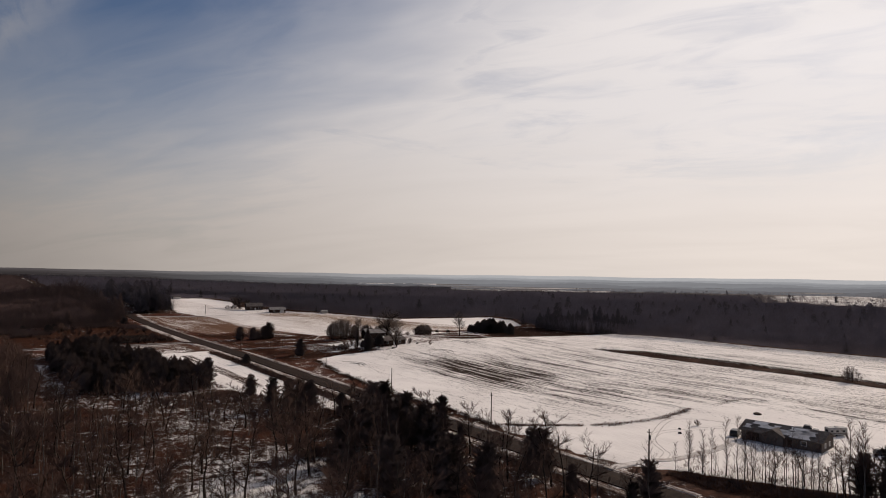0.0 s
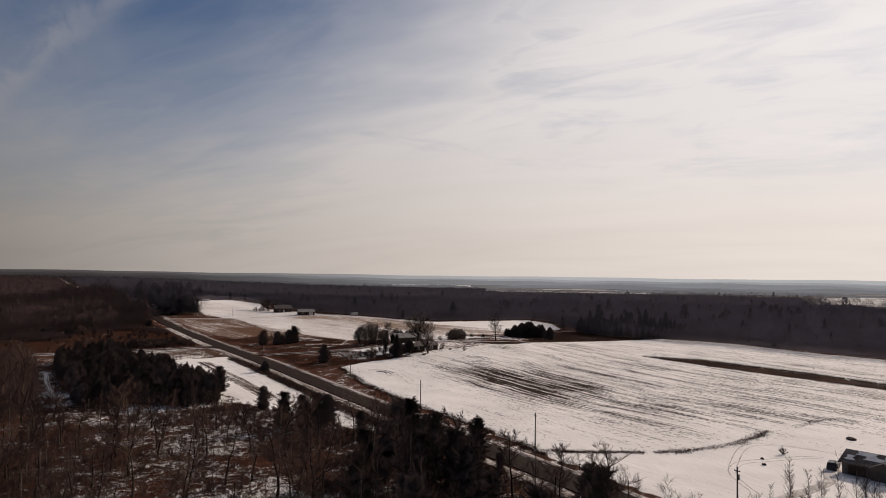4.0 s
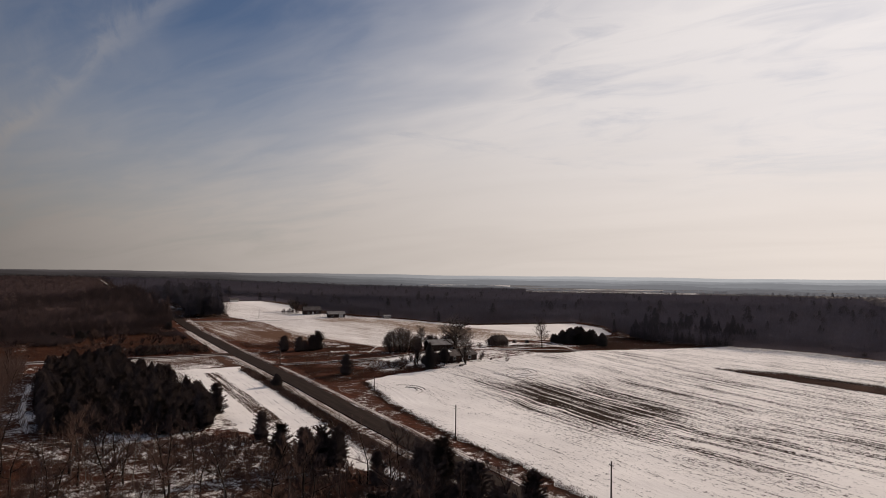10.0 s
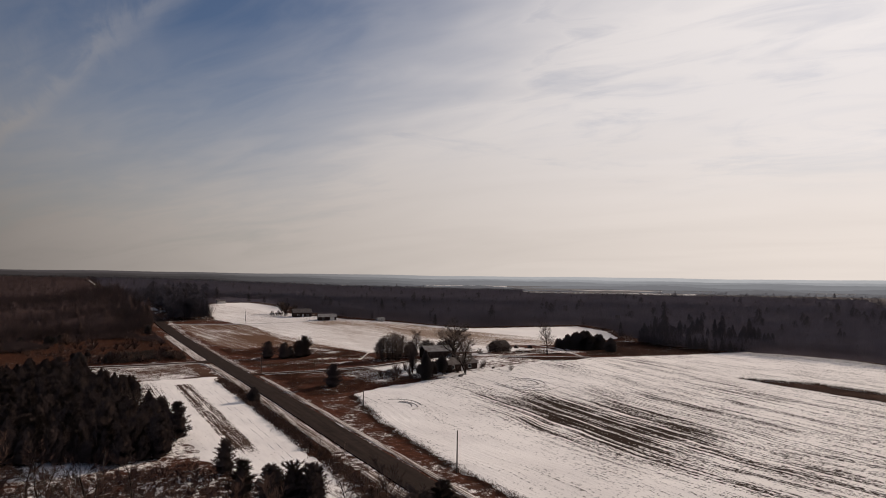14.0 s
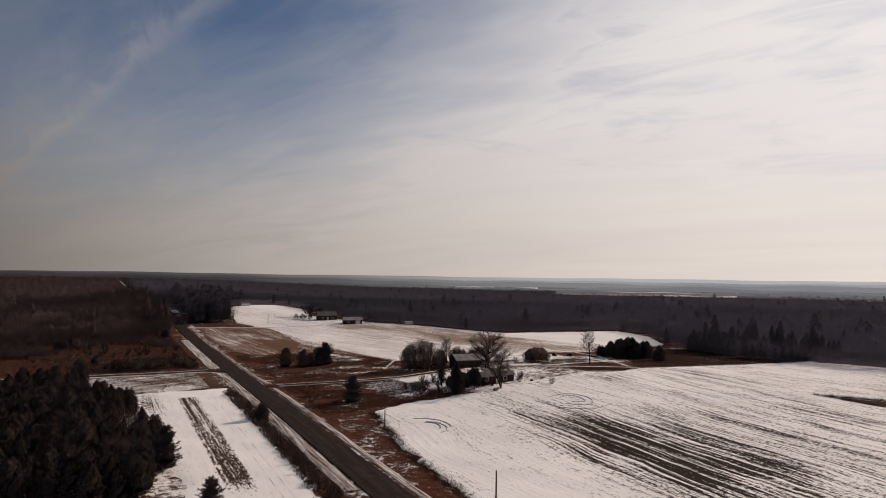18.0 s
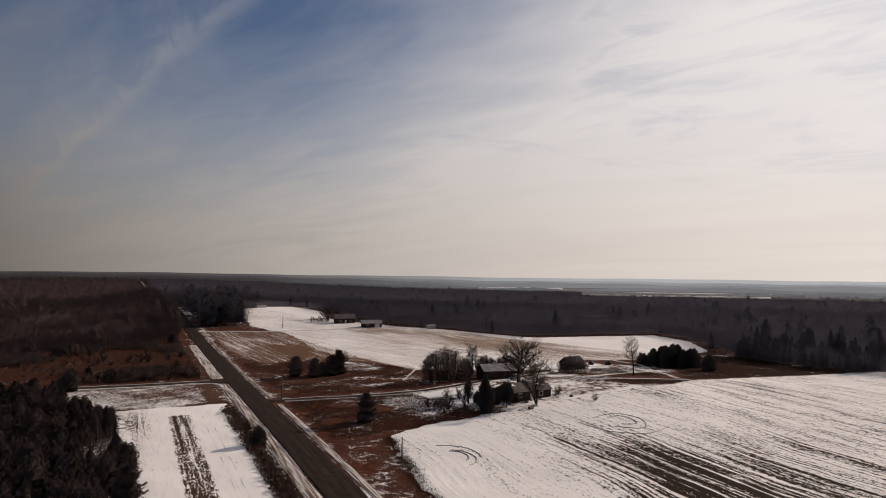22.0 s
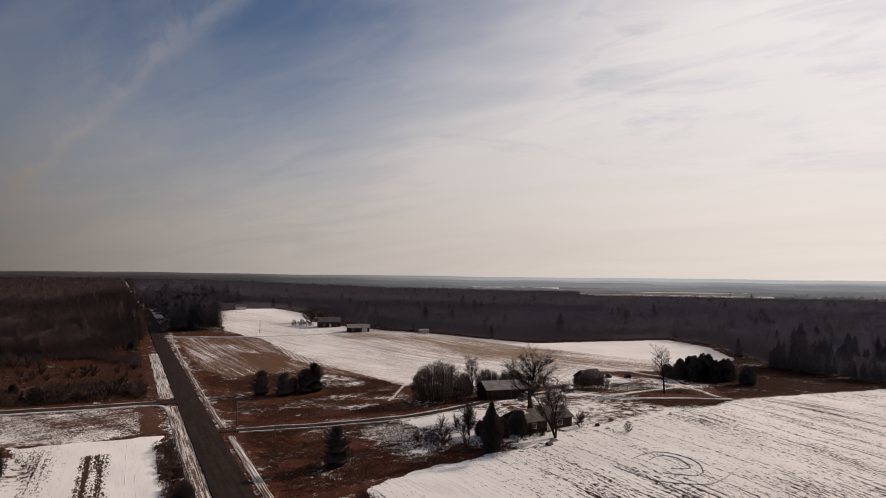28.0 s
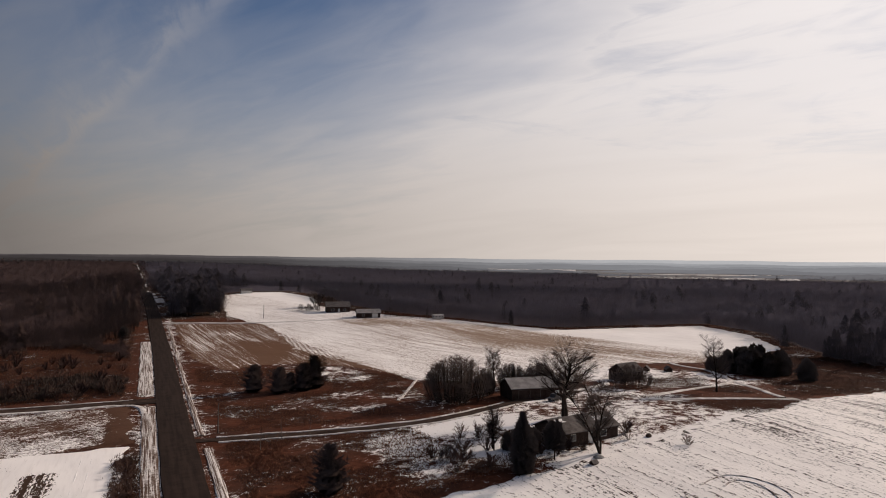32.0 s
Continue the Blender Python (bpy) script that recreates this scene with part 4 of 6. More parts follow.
def bare_batch(P, Hh, spread, blades, rng, width, inner=(0.15, 0.45), whisk=0.15):
    """Triangles of far leafless trees: a stem and a broom of twigs each."""
    n = len(P)
    base = np.stack([P[:, 0], P[:, 1], height(P[:, 0], P[:, 1]) - 0.2], -1)
    tone = np.clip(0.25 + 0.5 * rng.random(n) + 0.6 * stand_tone(P[:, 0], P[:, 1]), 0, 1)
    k1 = blades
    az = rng.random((n, k1)) * 2 * np.pi
    ct = rng.uniform(-0.7, 1.0, (n, k1))
    st = np.sqrt(1 - ct * ct)
    far = rng.uniform(0.75, 1.08, (n, k1))
    rx, rz = spread * Hh[:, None], 0.42 * Hh[:, None]
    tip = np.stack([rx * st * np.cos(az) * far, rx * st * np.sin(az) * far, 0.58 * Hh[:, None] + rz * ct * far], -1)
    lean = rng.uniform(*inner, (n, k1))
    root = np.stack([tip[..., 0] * lean, tip[..., 1] * lean, 0.30 * Hh[:, None] + (tip[..., 2] - 0.30 * Hh[:, None]) * lean], -1)
    sx, sy = -np.sin(az + rng.random((n, k1)) * 2), np.cos(az + rng.random((n, k1)) * 2)
    w = width * (0.6 + 0.8 * rng.random((n, k1)))
    side = np.stack([sx * w, sy * w, 0 * w], -1)
    A, B, C = root - side, root + side, tip
    # a second whisk from the middle of each branch
    mid = root * 0.45 + tip * 0.55
    tip2 = mid + np.stack([rng.normal(0, whisk, (n, k1)), rng.normal(0, whisk, (n, k1)), rng.normal(0.05, whisk * 0.67, (n, k1))], -1) * Hh[:, None, None]
    A2, B2, C2 = mid - side * 0.8, mid + side * 0.8, tip2
    # stems
    zz = np.zeros((n, 1, 3))
    sw = np.stack([0.02 * Hh, 0.012 * Hh, 0 * Hh], -1)[:, None]
    top = np.stack([0 * Hh, 0 * Hh, 0.8 * Hh], -1)[:, None]
    V = np.concatenate([np.stack([A, B, C], 2), np.stack([A2, B2, C2], 2), np.stack([zz - sw * 0.5, zz + sw * 0.5, top], 2)], 1)
    V = V + base[:, None, None, :]
    t = np.broadcast_to(tone[:, None, None], V.shape[:3])
    return V.reshape(-1, 3), t.reshape(-1)


def conifer_batch(P, Hh, tiers, sides, rng):
    """Triangles of far conifers: ragged hanging skirts round a stem."""
    n = len(P)
    base = np.stack([P[:, 0], P[:, 1], height(P[:, 0], P[:, 1]) - 0.2], -1)
    tone = rng.random(n)
    tri = []
    for i in range(tiers):
        f = i / tiers
        zt = Hh * (0.22 + 0.78 * (f + 1.0 / tiers))
        r = Hh * (0.25 * (1 - f) ** 0.6 * (0.75 + 0.5 * f) + 0.06)
        for s in range(sides):
            a0 = 2 * np.pi * (s + 0.5 * (i % 2)) / sides + rng.normal(0, 0.2, n)
            rr = r * (0.7 + 0.6 * rng.random(n))
            zb = Hh * (0.16 + 0.78 * f) + Hh * (0.6 / tiers) * rng.normal(0, 0.6, n)
            da = 0.62 * np.pi / sides * 2
            p0 = np.stack([0 * r, 0 * r, zt], -1)
            p1 = np.stack([rr * np.cos(a0 - da / 2), rr * np.sin(a0 - da / 2), zb + 0.02 * Hh], -1)
            p2 = np.stack([rr * np.cos(a0 + da / 2) * 1.05, rr * np.sin(a0 + da / 2) * 1.05, zb], -1)
            tri.append(np.stack([p0, p1, p2], 1))
    V = np.stack(tri, 1) + base[:, None, None, :]
    t = np.broadcast_to(tone[:, None, None], V.shape[:3])
    return V.reshape(-1, 3), t.reshape(-1)


def needle_batch(P, Hh, blades, rng):
    """Triangles of conifers near enough to show their ragged boughs."""
    n = len(P)
    base = np.stack([P[:, 0], P[:, 1], height(P[:, 0], P[:, 1]) - 0.2], -1)
    f = rng.random((n, blades)) ** 1.2
    az = rng.random((n, blades)) * 2 * np.pi
    wide = rng.uniform(0.22, 0.36, (n, 1)) * Hh[:, None]
    r = wide * ((1 - f) ** 0.5 + 0.05) * rng.uniform(0.6, 1.15, (n, blades))
    z = Hh[:, None] * (0.12 + 0.86 * f)
    tip = np.stack([r * np.cos(az), r * np.sin(az), z + rng.uniform(-0.06, 0.03, f.shape) * Hh[:, None]], -1)
    root = np.stack([0.25 * r * np.cos(az), 0.25 * r * np.sin(az), z + 0.05 * Hh[:, None]], -1)
    w = 0.030 * Hh[:, None] * rng.uniform(0.6, 1.4, f.shape)
    side = np.stack([-np.sin(az) * w, np.cos(az) * w, rng.uniform(-0.5, 0.5, f.shape) * w], -1)
    V = np.stack([root - side, root + side, tip], 2) + base[:, None, None, :]
    t = np.broadcast_to(rng.random(n)[:, None, None], V.shape[:3])
    return V.reshape(-1, 3), t.reshape(-1)


def soup(name, batches, mat, label, category):
    V = np.concatenate([b[0] for b in batches])
    t = np.concatenate([b[1] for b in batches])
    ob = mesh_object(name, V, np.arange(len(V)).reshape(-1, 3), M[mat], None, "", False, {"tone": t})
    return tagged(ob, label, category, "", "stuff")


def scatter(poly, spacing, lo, hi, rng, margin=0.0):
    P = np.array(poly, float)
    gx, gy = np.arange(P[:, 0].min(), P[:, 0].max(), spacing), np.arange(P[:, 1].min(), P[:, 1].max(), spacing)
    X, Y = np.meshgrid(gx, gy)
    X, Y = (X + rng.uniform(-0.5, 0.5, X.shape) * spacing).ravel(), (Y + rng.uniform(-0.5, 0.5, Y.shape) * spacing).ravel()
    r = np.hypot(X + 50, Y + 290)
    ok = (r >= lo) & (r < hi) & (np.degrees(np.arctan2(X + 107, Y + 397)) < 74) & ((np.degrees(np.arctan2(X + 7, Y + 203)) > -14) | (np.degrees(np.arctan2(X + 100, Y + 385)) > -5))
    X, Y = X[ok], Y[ok]
    ok = inside_distance(poly, X, Y) > margin
    return np.stack([X[ok], Y[ok]], -1)


def grown(x, y):
    """How much taller the old woods along the road are than the rest."""
    return 1 + 0.75 * np.clip((80 - np.abs(x)) / 40, 0, 1) * np.clip((y - 140) / 30, 0, 1) * np.clip((800 - y) / 150, 0, 1)


def build_woods():
    for poly, side, kind_label in ((WOODS, "far", "far grey-brown leafless winter woods"), (WOODS_WEST, "west", "dark red-brown leafless woods west of the road")):
        bare, pine = [], []
        for spacing, lo, hi, blades, width, tiers, sides in ((4.0, 0, 520, 30, 0.045, 13, 9), (6.2, 520, 900, 18, 0.10, 7, 6), (10.0, 900, 1700, 15, 0.15, 4, 5)):
            P = scatter(poly, spacing, lo, hi, rng, -5.0 if lo == 0 else 0.0)
            P = P[np.abs(P[:, 0] - road_x(P[:, 1])) > np.where(P[:, 1] > 420, 3.0, np.where(P[:, 1] > 320, 5.0, 8.5))]
            P = P[inside_distance(SLOUGH, P[:, 0], P[:, 1] + 0 * P[:, 0]) < 0]
            P = P[np.where((np.hypot(P[:, 0] + 60, P[:, 1] + 300) > 1450) & (np.degrees(np.arctan2(P[:, 0] + 60, P[:, 1] + 300)) > 36), rng.random(len(P)) < 0.15, True)]
            P = P[(inside_distance(MARSH, P[:, 0], P[:, 1]) < -10 + 25 * rough(P[:, 0], P[:, 1], 20)) | (rng.random(len(P)) < 0.25)]
            grove = rough(P[:, 0], P[:, 1], 16, 0.4) + 0.5 * rough(P[:, 0], P[:, 1], 5, 1.9)
            con = rng.random(len(P)) < np.clip(-0.06 + 0.20 * grove + 0.9 * (-stand_tone(P[:, 0] + 60, P[:, 1]) - 0.45), 0.012, 0.7)
            near_road = (np.abs(P[:, 0] - 24) < 20) & (P[:, 1] < 380) & (P[:, 1] > 200)
            con |= near_road & (rng.random(len(P)) < 0.6)
            con |= (P[:, 0] > 235) & (P[:, 0] < 285) & (np.abs(P[:, 1] + 45) < 35) & (rng.random(len(P)) < 0.55)
            Hh = np.clip(rng.normal(9.6, 1.7, len(P)) + 1.3 * grove + 1.6 * stand_tone(P[:, 0], P[:, 1] + 90), 5, 14.5) * (0.85 if lo >= 900 else 1.0) * grown(P[:, 0], P[:, 1])
            scale = 1.5 if lo >= 900 else 1.15
            bare.append(bare_batch(P[~con], Hh[~con], 0.30 * scale, blades, rng, width * 1.9, (0.4, 0.85), 0.10))
            Hc = Hh[con] * rng.uniform(0.7, 1.08, con.sum()) * np.where(rng.random(con.sum()) < 0.10, 1.5, 1.0)
            Hc = np.minimum(Hc, 16.5 + 0.12 * Hc)
            pine.append(needle_batch(P[con], Hc, 300, rng) if lo == 0 else conifer_batch(P[con], Hc, tiers, sides, rng))
        # the outer row, whose stems show down to the ground
        E = scatter(poly, 2.7, 0, 620, rng, -3.5)
        E = E[(inside_distance(poly, E[:, 0], E[:, 1]) < 15) & (np.abs(E[:, 0]) > 9.5)]
        bare.append(bare_batch(E, np.clip(rng.normal(8.6, 1.6, len(E)), 4.5, 12), 0.24, 22, rng, 0.085, (0.35, 0.8), 0.10))
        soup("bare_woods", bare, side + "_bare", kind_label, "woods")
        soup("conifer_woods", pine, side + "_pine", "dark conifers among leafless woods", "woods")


def build_canopy():
    """Interlaced twigs below the tree tops: one uneven sheet added to close shaded gaps."""
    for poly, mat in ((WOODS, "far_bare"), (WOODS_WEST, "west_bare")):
        P = np.array(poly, float)
        gx, gy = np.arange(P[:, 0].min(), P[:, 0].max(), 6.0), np.arange(P[:, 1].min(), P[:, 1].max(), 6.0)
        X, Y = np.meshgrid(gx, gy)
        X, Y = X + rng.uniform(-2, 2, X.shape), Y + rng.uniform(-2, 2, Y.shape)
        middle = road_x(Y)
        d = np.minimum(inside_distance(poly, X, Y), np.where(Y > 420, np.abs(X - middle) * 6 - 4, np.abs(X - middle) - 5))
        d = np.minimum(d, -inside_distance(MARSH, X, Y) - 20)
        d = np.where((np.hypot(X + 60, Y + 300) > 1450) & (np.degrees(np.arctan2(X + 60, Y + 300)) > 36), -1, d)
        grove = rough(X, Y, 16, 0.4) + 0.5 * rough(X, Y, 5, 1.9)
        Z = height(X, Y) + step(d, 6, 24) * (np.where(np.hypot(X + 50, Y + 290) > 560, 2.8, 4.8) + 1.0 * grove + rng.normal(0, 0.8, X.shape)) * grown(X, Y) - 0.4
        q = grid_faces(len(gx), len(gy))
        r = np.hypot(X + 50, Y + 290)
        seen = (d > 0) & (r < 1720) & ((np.degrees(np.arctan2(X + 7, Y + 203)) > -16) | (np.degrees(np.arctan2(X + 100, Y + 385)) > -7))
        q = q[seen.ravel()[q].all(axis=1)]
        used, inv = np.unique(q, return_inverse=True)
        V = np.stack([X, Y, Z], -1).reshape(-1, 3)[used]
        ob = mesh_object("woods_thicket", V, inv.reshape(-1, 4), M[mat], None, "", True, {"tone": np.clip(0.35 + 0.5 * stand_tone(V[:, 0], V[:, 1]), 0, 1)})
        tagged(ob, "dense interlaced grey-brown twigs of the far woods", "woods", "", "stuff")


build_woods()
build_canopy()


# ---- trees ----
def bare_tree(name, label, height_m, seed, spread=0.32, limbs=9, bark="bark", low=0.28, fork=1, fuzz=1.0, girth=0.022, rise=(0.35, 0.9), twigs=3, twig="twig"):
    r = random.Random(seed)
    root = thing(name, label, "tree")
    trunk, crown = Shape(), Shape()
    H = height_m

    def bend(d, up):
        q = Vector((d.x + r.uniform(-0.28, 0.28), d.y + r.uniform(-0.28, 0.28), d.z + r.uniform(-0.1, 0.2) + up))
        return q.normalized()

    stems = []
    for s in range(fork):
        lean = Vector((r.uniform(-0.12, 0.12), r.uniform(-0.12, 0.12), 1)) if fork == 1 else Vector((r.uniform(-0.5, 0.5), r.uniform(-0.5, 0.5), 1))
        p, d, rad = Vector((r.uniform(-0.2, 0.2) * (fork > 1), r.uniform(-0.2, 0.2) * (fork > 1), -0.3)), lean.normalized(), H * girth / fork ** 0.4
        pts = [(p, rad)]
        for i in range(6):
            q = p + d * (H * 0.92 / 6)
            r2 = rad * 0.76
            p, rad, d = q, r2, bend(d, 0.12)
            pts.append((p, rad))
        trunk.limb([q for q, _ in pts], [q for _, q in pts], 6)
        stems.append(pts)
    for s in range(limbs * fork):
        pts = stems[s % fork]
        f = low + (0.96 - low) * (s + r.random()) / (limbs * fork)
        i = min(int(f * 6), 5)
        a, b = pts[i], pts[i + 1]
        t = f * 6 - i
        p = a[0].lerp(b[0], t)
        rad = (a[1] * (1 - t) + b[1] * t) * 0.66
        az = s * 2.4 + r.uniform(-0.5, 0.5)
        d = Vector((math.cos(az), math.sin(az), r.uniform(*rise))).normalized()
        L = H * spread * (1.15 - 0.6 * abs(f - 0.45)) * r.uniform(0.75, 1.15)
        for seg in range(3):
            q = p + d * L / 3
            trunk.tube(p, q, rad, rad * 0.62, 4)
            for sub in range(4):
                az2 = r.uniform(0, 6.28)
                d2 = (d + Vector((math.cos(az2), math.sin(az2), r.uniform(0.0, 0.7))) * 0.9).normalized()
                p2 = p.lerp(q, r.random())
                L2 = L * r.uniform(0.25, 0.45)
                q2 = p2 + d2 * L2
                crown.tube(p2, q2, rad * 0.4, rad * 0.15, 3, r.random())
                for tw in range(5):
                    d3 = (d2 + Vector((r.uniform(-1, 1), r.uniform(-1, 1), r.uniform(-0.3, 0.9)))).normalized()
                    p3 = p2.lerp(q2, r.uniform(0.3, 1))
                    q3 = p3 + d3 * L2 * r.uniform(0.5, 0.9)
                    crown.blade(p3, q3, 0.07 * fuzz, r.random())
                    for tw2 in range(twigs):
                        d4 = (d3 + Vector((r.uniform(-1, 1), r.uniform(-1, 1), r.uniform(-0.3, 0.8)))).normalized()
                        p4 = p3.lerp(q3, r.uniform(0.3, 0.9))
                        crown.blade(p4, p4 + d4 * L2 * r.uniform(0.3, 0.65), 0.045 * fuzz, r.random())
            p, rad, d = q, rad * 0.62, bend(d, 0.15)
    trunk.part("trunk", bark, root)
    crown.part("crown", twig, root)
    return root


def thin_tree(name, label, H, seed):
    """A pole-like young tree: pale stem, fine branches that rise steeply."""
    r = random.Random(seed)
    root = thing(name, label, "tree")
    trunk, crown = Shape(), Shape()
    p, rad, pts = Vector((0, 0, -0.3)), 0.012 * H, []
    for i in range(6):
        q = Vector((r.uniform(-0.02, 0.02) * H, r.uniform(-0.02, 0.02) * H, H * (i + 1) / 6))
        pts.append((p, q, rad))
        p, rad = q, rad * 0.72
    trunk.limb([a[0] for a in pts] + [p], [a[2] for a in pts] + [rad], 5)
    for i in range(38):
        f = r.uniform(0.25, 0.97)
        a, b, rd = pts[min(5, int(f * 6))]
        c = a.lerp(b, f * 6 % 1)
        az = r.uniform(0, 6.28)
        d = Vector((math.cos(az) * 0.55, math.sin(az) * 0.55, r.uniform(0.6, 1.1))).normalized()
        L = H * r.uniform(0.10, 0.26) * (1.1 - 0.6 * f)
        e = c + d * L
        crown.tube(c, e, 0.022, 0.008, 3, r.random())
        for t in range(8):
            d2 = (d + Vector((r.uniform(-0.9, 0.9), r.uniform(-0.9, 0.9), r.uniform(-0.1, 0.6)))).normalized()
            c2 = c.lerp(e, r.uniform(0.2, 1))
            crown.blade(c2, c2 + d2 * L * r.uniform(0.3, 0.8), 0.032, r.random())
    trunk.part("trunk", "pale_bark", root)
    crown.part("crown", "twig", root)
    return root


def pine_tree(name, label, H, seed, base=0.12, width=0.30, mat="pine"):
    """A white pine: whorls of rising branches that end in plumes of needles, round a dark inner crown."""
    r = random.Random(seed)
    root = thing(name, label, "tree")
    trunk, crown = Shape(), Shape()
    line = [Vector((0, 0, -0.3))] + [Vector((r.uniform(-0.02, 0.02) * H, r.uniform(-0.02, 0.02) * H, H * 0.97 * (i + 1) / 5)) for i in range(5)]
    trunk.limb(line, [H * 0.018 * 0.66 ** i for i in range(6)], 6)

    def reach(f):
        return H * width * (0.22 + 0.78 * (1 - f) ** 0.8) * (0.6 + 0.4 * min(1.0, f * 5 + 0.25)) * (1 + 0.16 * math.sin(f * 19 + seed))
    ring, rows = 10, 8
    V = []
    for j in range(rows):
        f = j / (rows - 1)
        V += [(math.cos(i * 6.283 / ring) * reach(f) * r.uniform(0.50, 0.80), math.sin(i * 6.283 / ring) * reach(f) * r.uniform(0.50, 0.80), H * (base + (0.93 - base) * f) + r.uniform(-0.15, 0.15)) for i in range(ring)]
    crown.add(V, [(j * ring + i, j * ring + (i + 1) % ring, (j + 1) * ring + (i + 1) % ring, (j + 1) * ring + i) for j in range(rows - 1) for i in range(ring)] + [tuple(range((rows - 1) * ring, rows * ring))], 0.15)
    levels = 13
    for i in range(levels):
        f = i / (levels - 1)
        z = H * (base + (0.95 - base) * f)
        nb = 8 if f < 0.7 else 6
        for b in range(nb):
            az = b * 6.283 / nb + i * 0.9 + r.uniform(-0.3, 0.3)
            L = reach(f) * r.choice((0.7, 0.85, 1.0, 1.0, 1.22))
            d = Vector((math.cos(az), math.sin(az), r.uniform(0.10, 0.40) + 0.55 * f))
            a = line[min(5, 1 + int(f * 4.9))].copy()
            a.z = z
            crown.tube(a, a + d * L * 0.9, 0.02 + 0.003 * H * (1 - f), 0.012, 3, 0.1)
            for c_, g_ in ((0.45, 1.1), (0.66, 1.0), (0.84, 0.9), (1.0, 0.8)):
                c = a + d * L * (c_ + r.uniform(-0.06, 0.06))
                g = (0.30 + 0.066 * H) * g_ * r.uniform(0.8, 1.2)
                for q in range(6):
                    e = Vector((d.x * 0.8 + r.uniform(-0.9, 0.9), d.y * 0.8 + r.uniform(-0.9, 0.9), r.uniform(-0.35, 1.0))).normalized()
                    crown.blade(c - e * g * 0.3, c + e * g, g * 0.36, r.random())
    for q in range(14):
        e = Vector((r.uniform(-0.5, 0.5), r.uniform(-0.5, 0.5), 1)).normalized()
        crown.blade(Vector((line[5].x, line[5].y, H * 0.9)), line[5] + e * 0.07 * H, 0.3, r.random())
    trunk.part("trunk", "bark", root)
    crown.part("crown", mat, root)
    return root


def cedar_bush(name, label, H, seed, W, cat="tree", shape="dome", bare=0.0, n=620, mat="spruce", leaf=1.0):
    """A dense evergreen, domed or like a bullet: many tufts on a hidden frame of stems."""
    r = random.Random(seed)
    root = thing(name, label, cat)
    stem, crown = Shape(), Shape()
    stem.tube((0, 0, -0.3), (0, 0, H * 0.8), 0.02 * H, 0.03, 6)
    for i in range(4):
        az = r.uniform(0, 6.28)
        stem.tube((0, 0, bare * H + 0.2), (math.cos(az) * W * 0.25, math.sin(az) * W * 0.25, H * r.uniform(0.5, 0.7)), 0.10, 0.03, 5)
    lobes = [(r.uniform(0, 6.28), r.uniform(0.15, 0.8), r.uniform(0.08, 0.2)) for i in range(9)]
    # the dense inner foliage
    ring, V, F = 9, [], []
    for j in range(6):
        f = j / 5
        q = (math.sqrt(max(0.02, 1 - (max(0.0, f - 0.3) / 0.72) ** 2)) if shape == "dome" else max(0.03, 1 - f ** 2.3)) * W * 0.36
        V += [(math.cos(i * 6.283 / ring) * q * r.uniform(0.75, 1.1), math.sin(i * 6.283 / ring) * q * r.uniform(0.75, 1.1), bare * H + 0.3 + H * 0.84 * (1 - bare) * f) for i in range(ring)]
    F = [(j * ring + i, j * ring + (i + 1) % ring, (j + 1) * ring + (i + 1) % ring, (j + 1) * ring + i) for j in range(5) for i in range(ring)]
    crown.add(V, F + [tuple(range(5 * ring, 6 * ring))], 0.2)
    for i in range(n):
        az, f = r.uniform(0, 6.28), r.random() ** 0.9
        if shape == "dome":
            rr = math.sqrt(max(0.03, 1 - (max(0.0, f - 0.3) / 0.74) ** 2)) * (0.88 + 0.12 * min(1, f * 5))
        else:
            rr = max(0.05, 1 - f ** 2.3) * (0.78 + 0.22 * min(1, f * 4))
        for la, lf, amp in lobes:
            da = (az - la + math.pi) % (2 * math.pi) - math.pi
            rr += amp * math.exp(-(da / 0.5) ** 2 - ((f - lf) / 0.14) ** 2) - 0.02
        rr *= W * 0.5 * r.uniform(0.6, 1.03)
        top = H * (0.90 + 0.07 * math.sin(az * 2 + seed * 3)) if shape == "dome" else H
        c = Vector((math.cos(az) * rr, math.sin(az) * rr, 0.05 + bare * H + top * (1 - bare) * f))
        for s in range(4):
            d = Vector((math.cos(az) + r.uniform(-0.9, 0.9), math.sin(az) + r.uniform(-0.9, 0.9), r.uniform(-0.5, 1.1))).normalized()
            crown.blade(c, c + d * r.uniform(0.6, 1.2) * (0.25 + 0.055 * H) * leaf, 0.5 * leaf, r.random())
    stem.part("trunk", "bark", root)
    crown.part("crown", mat, root)
    return root


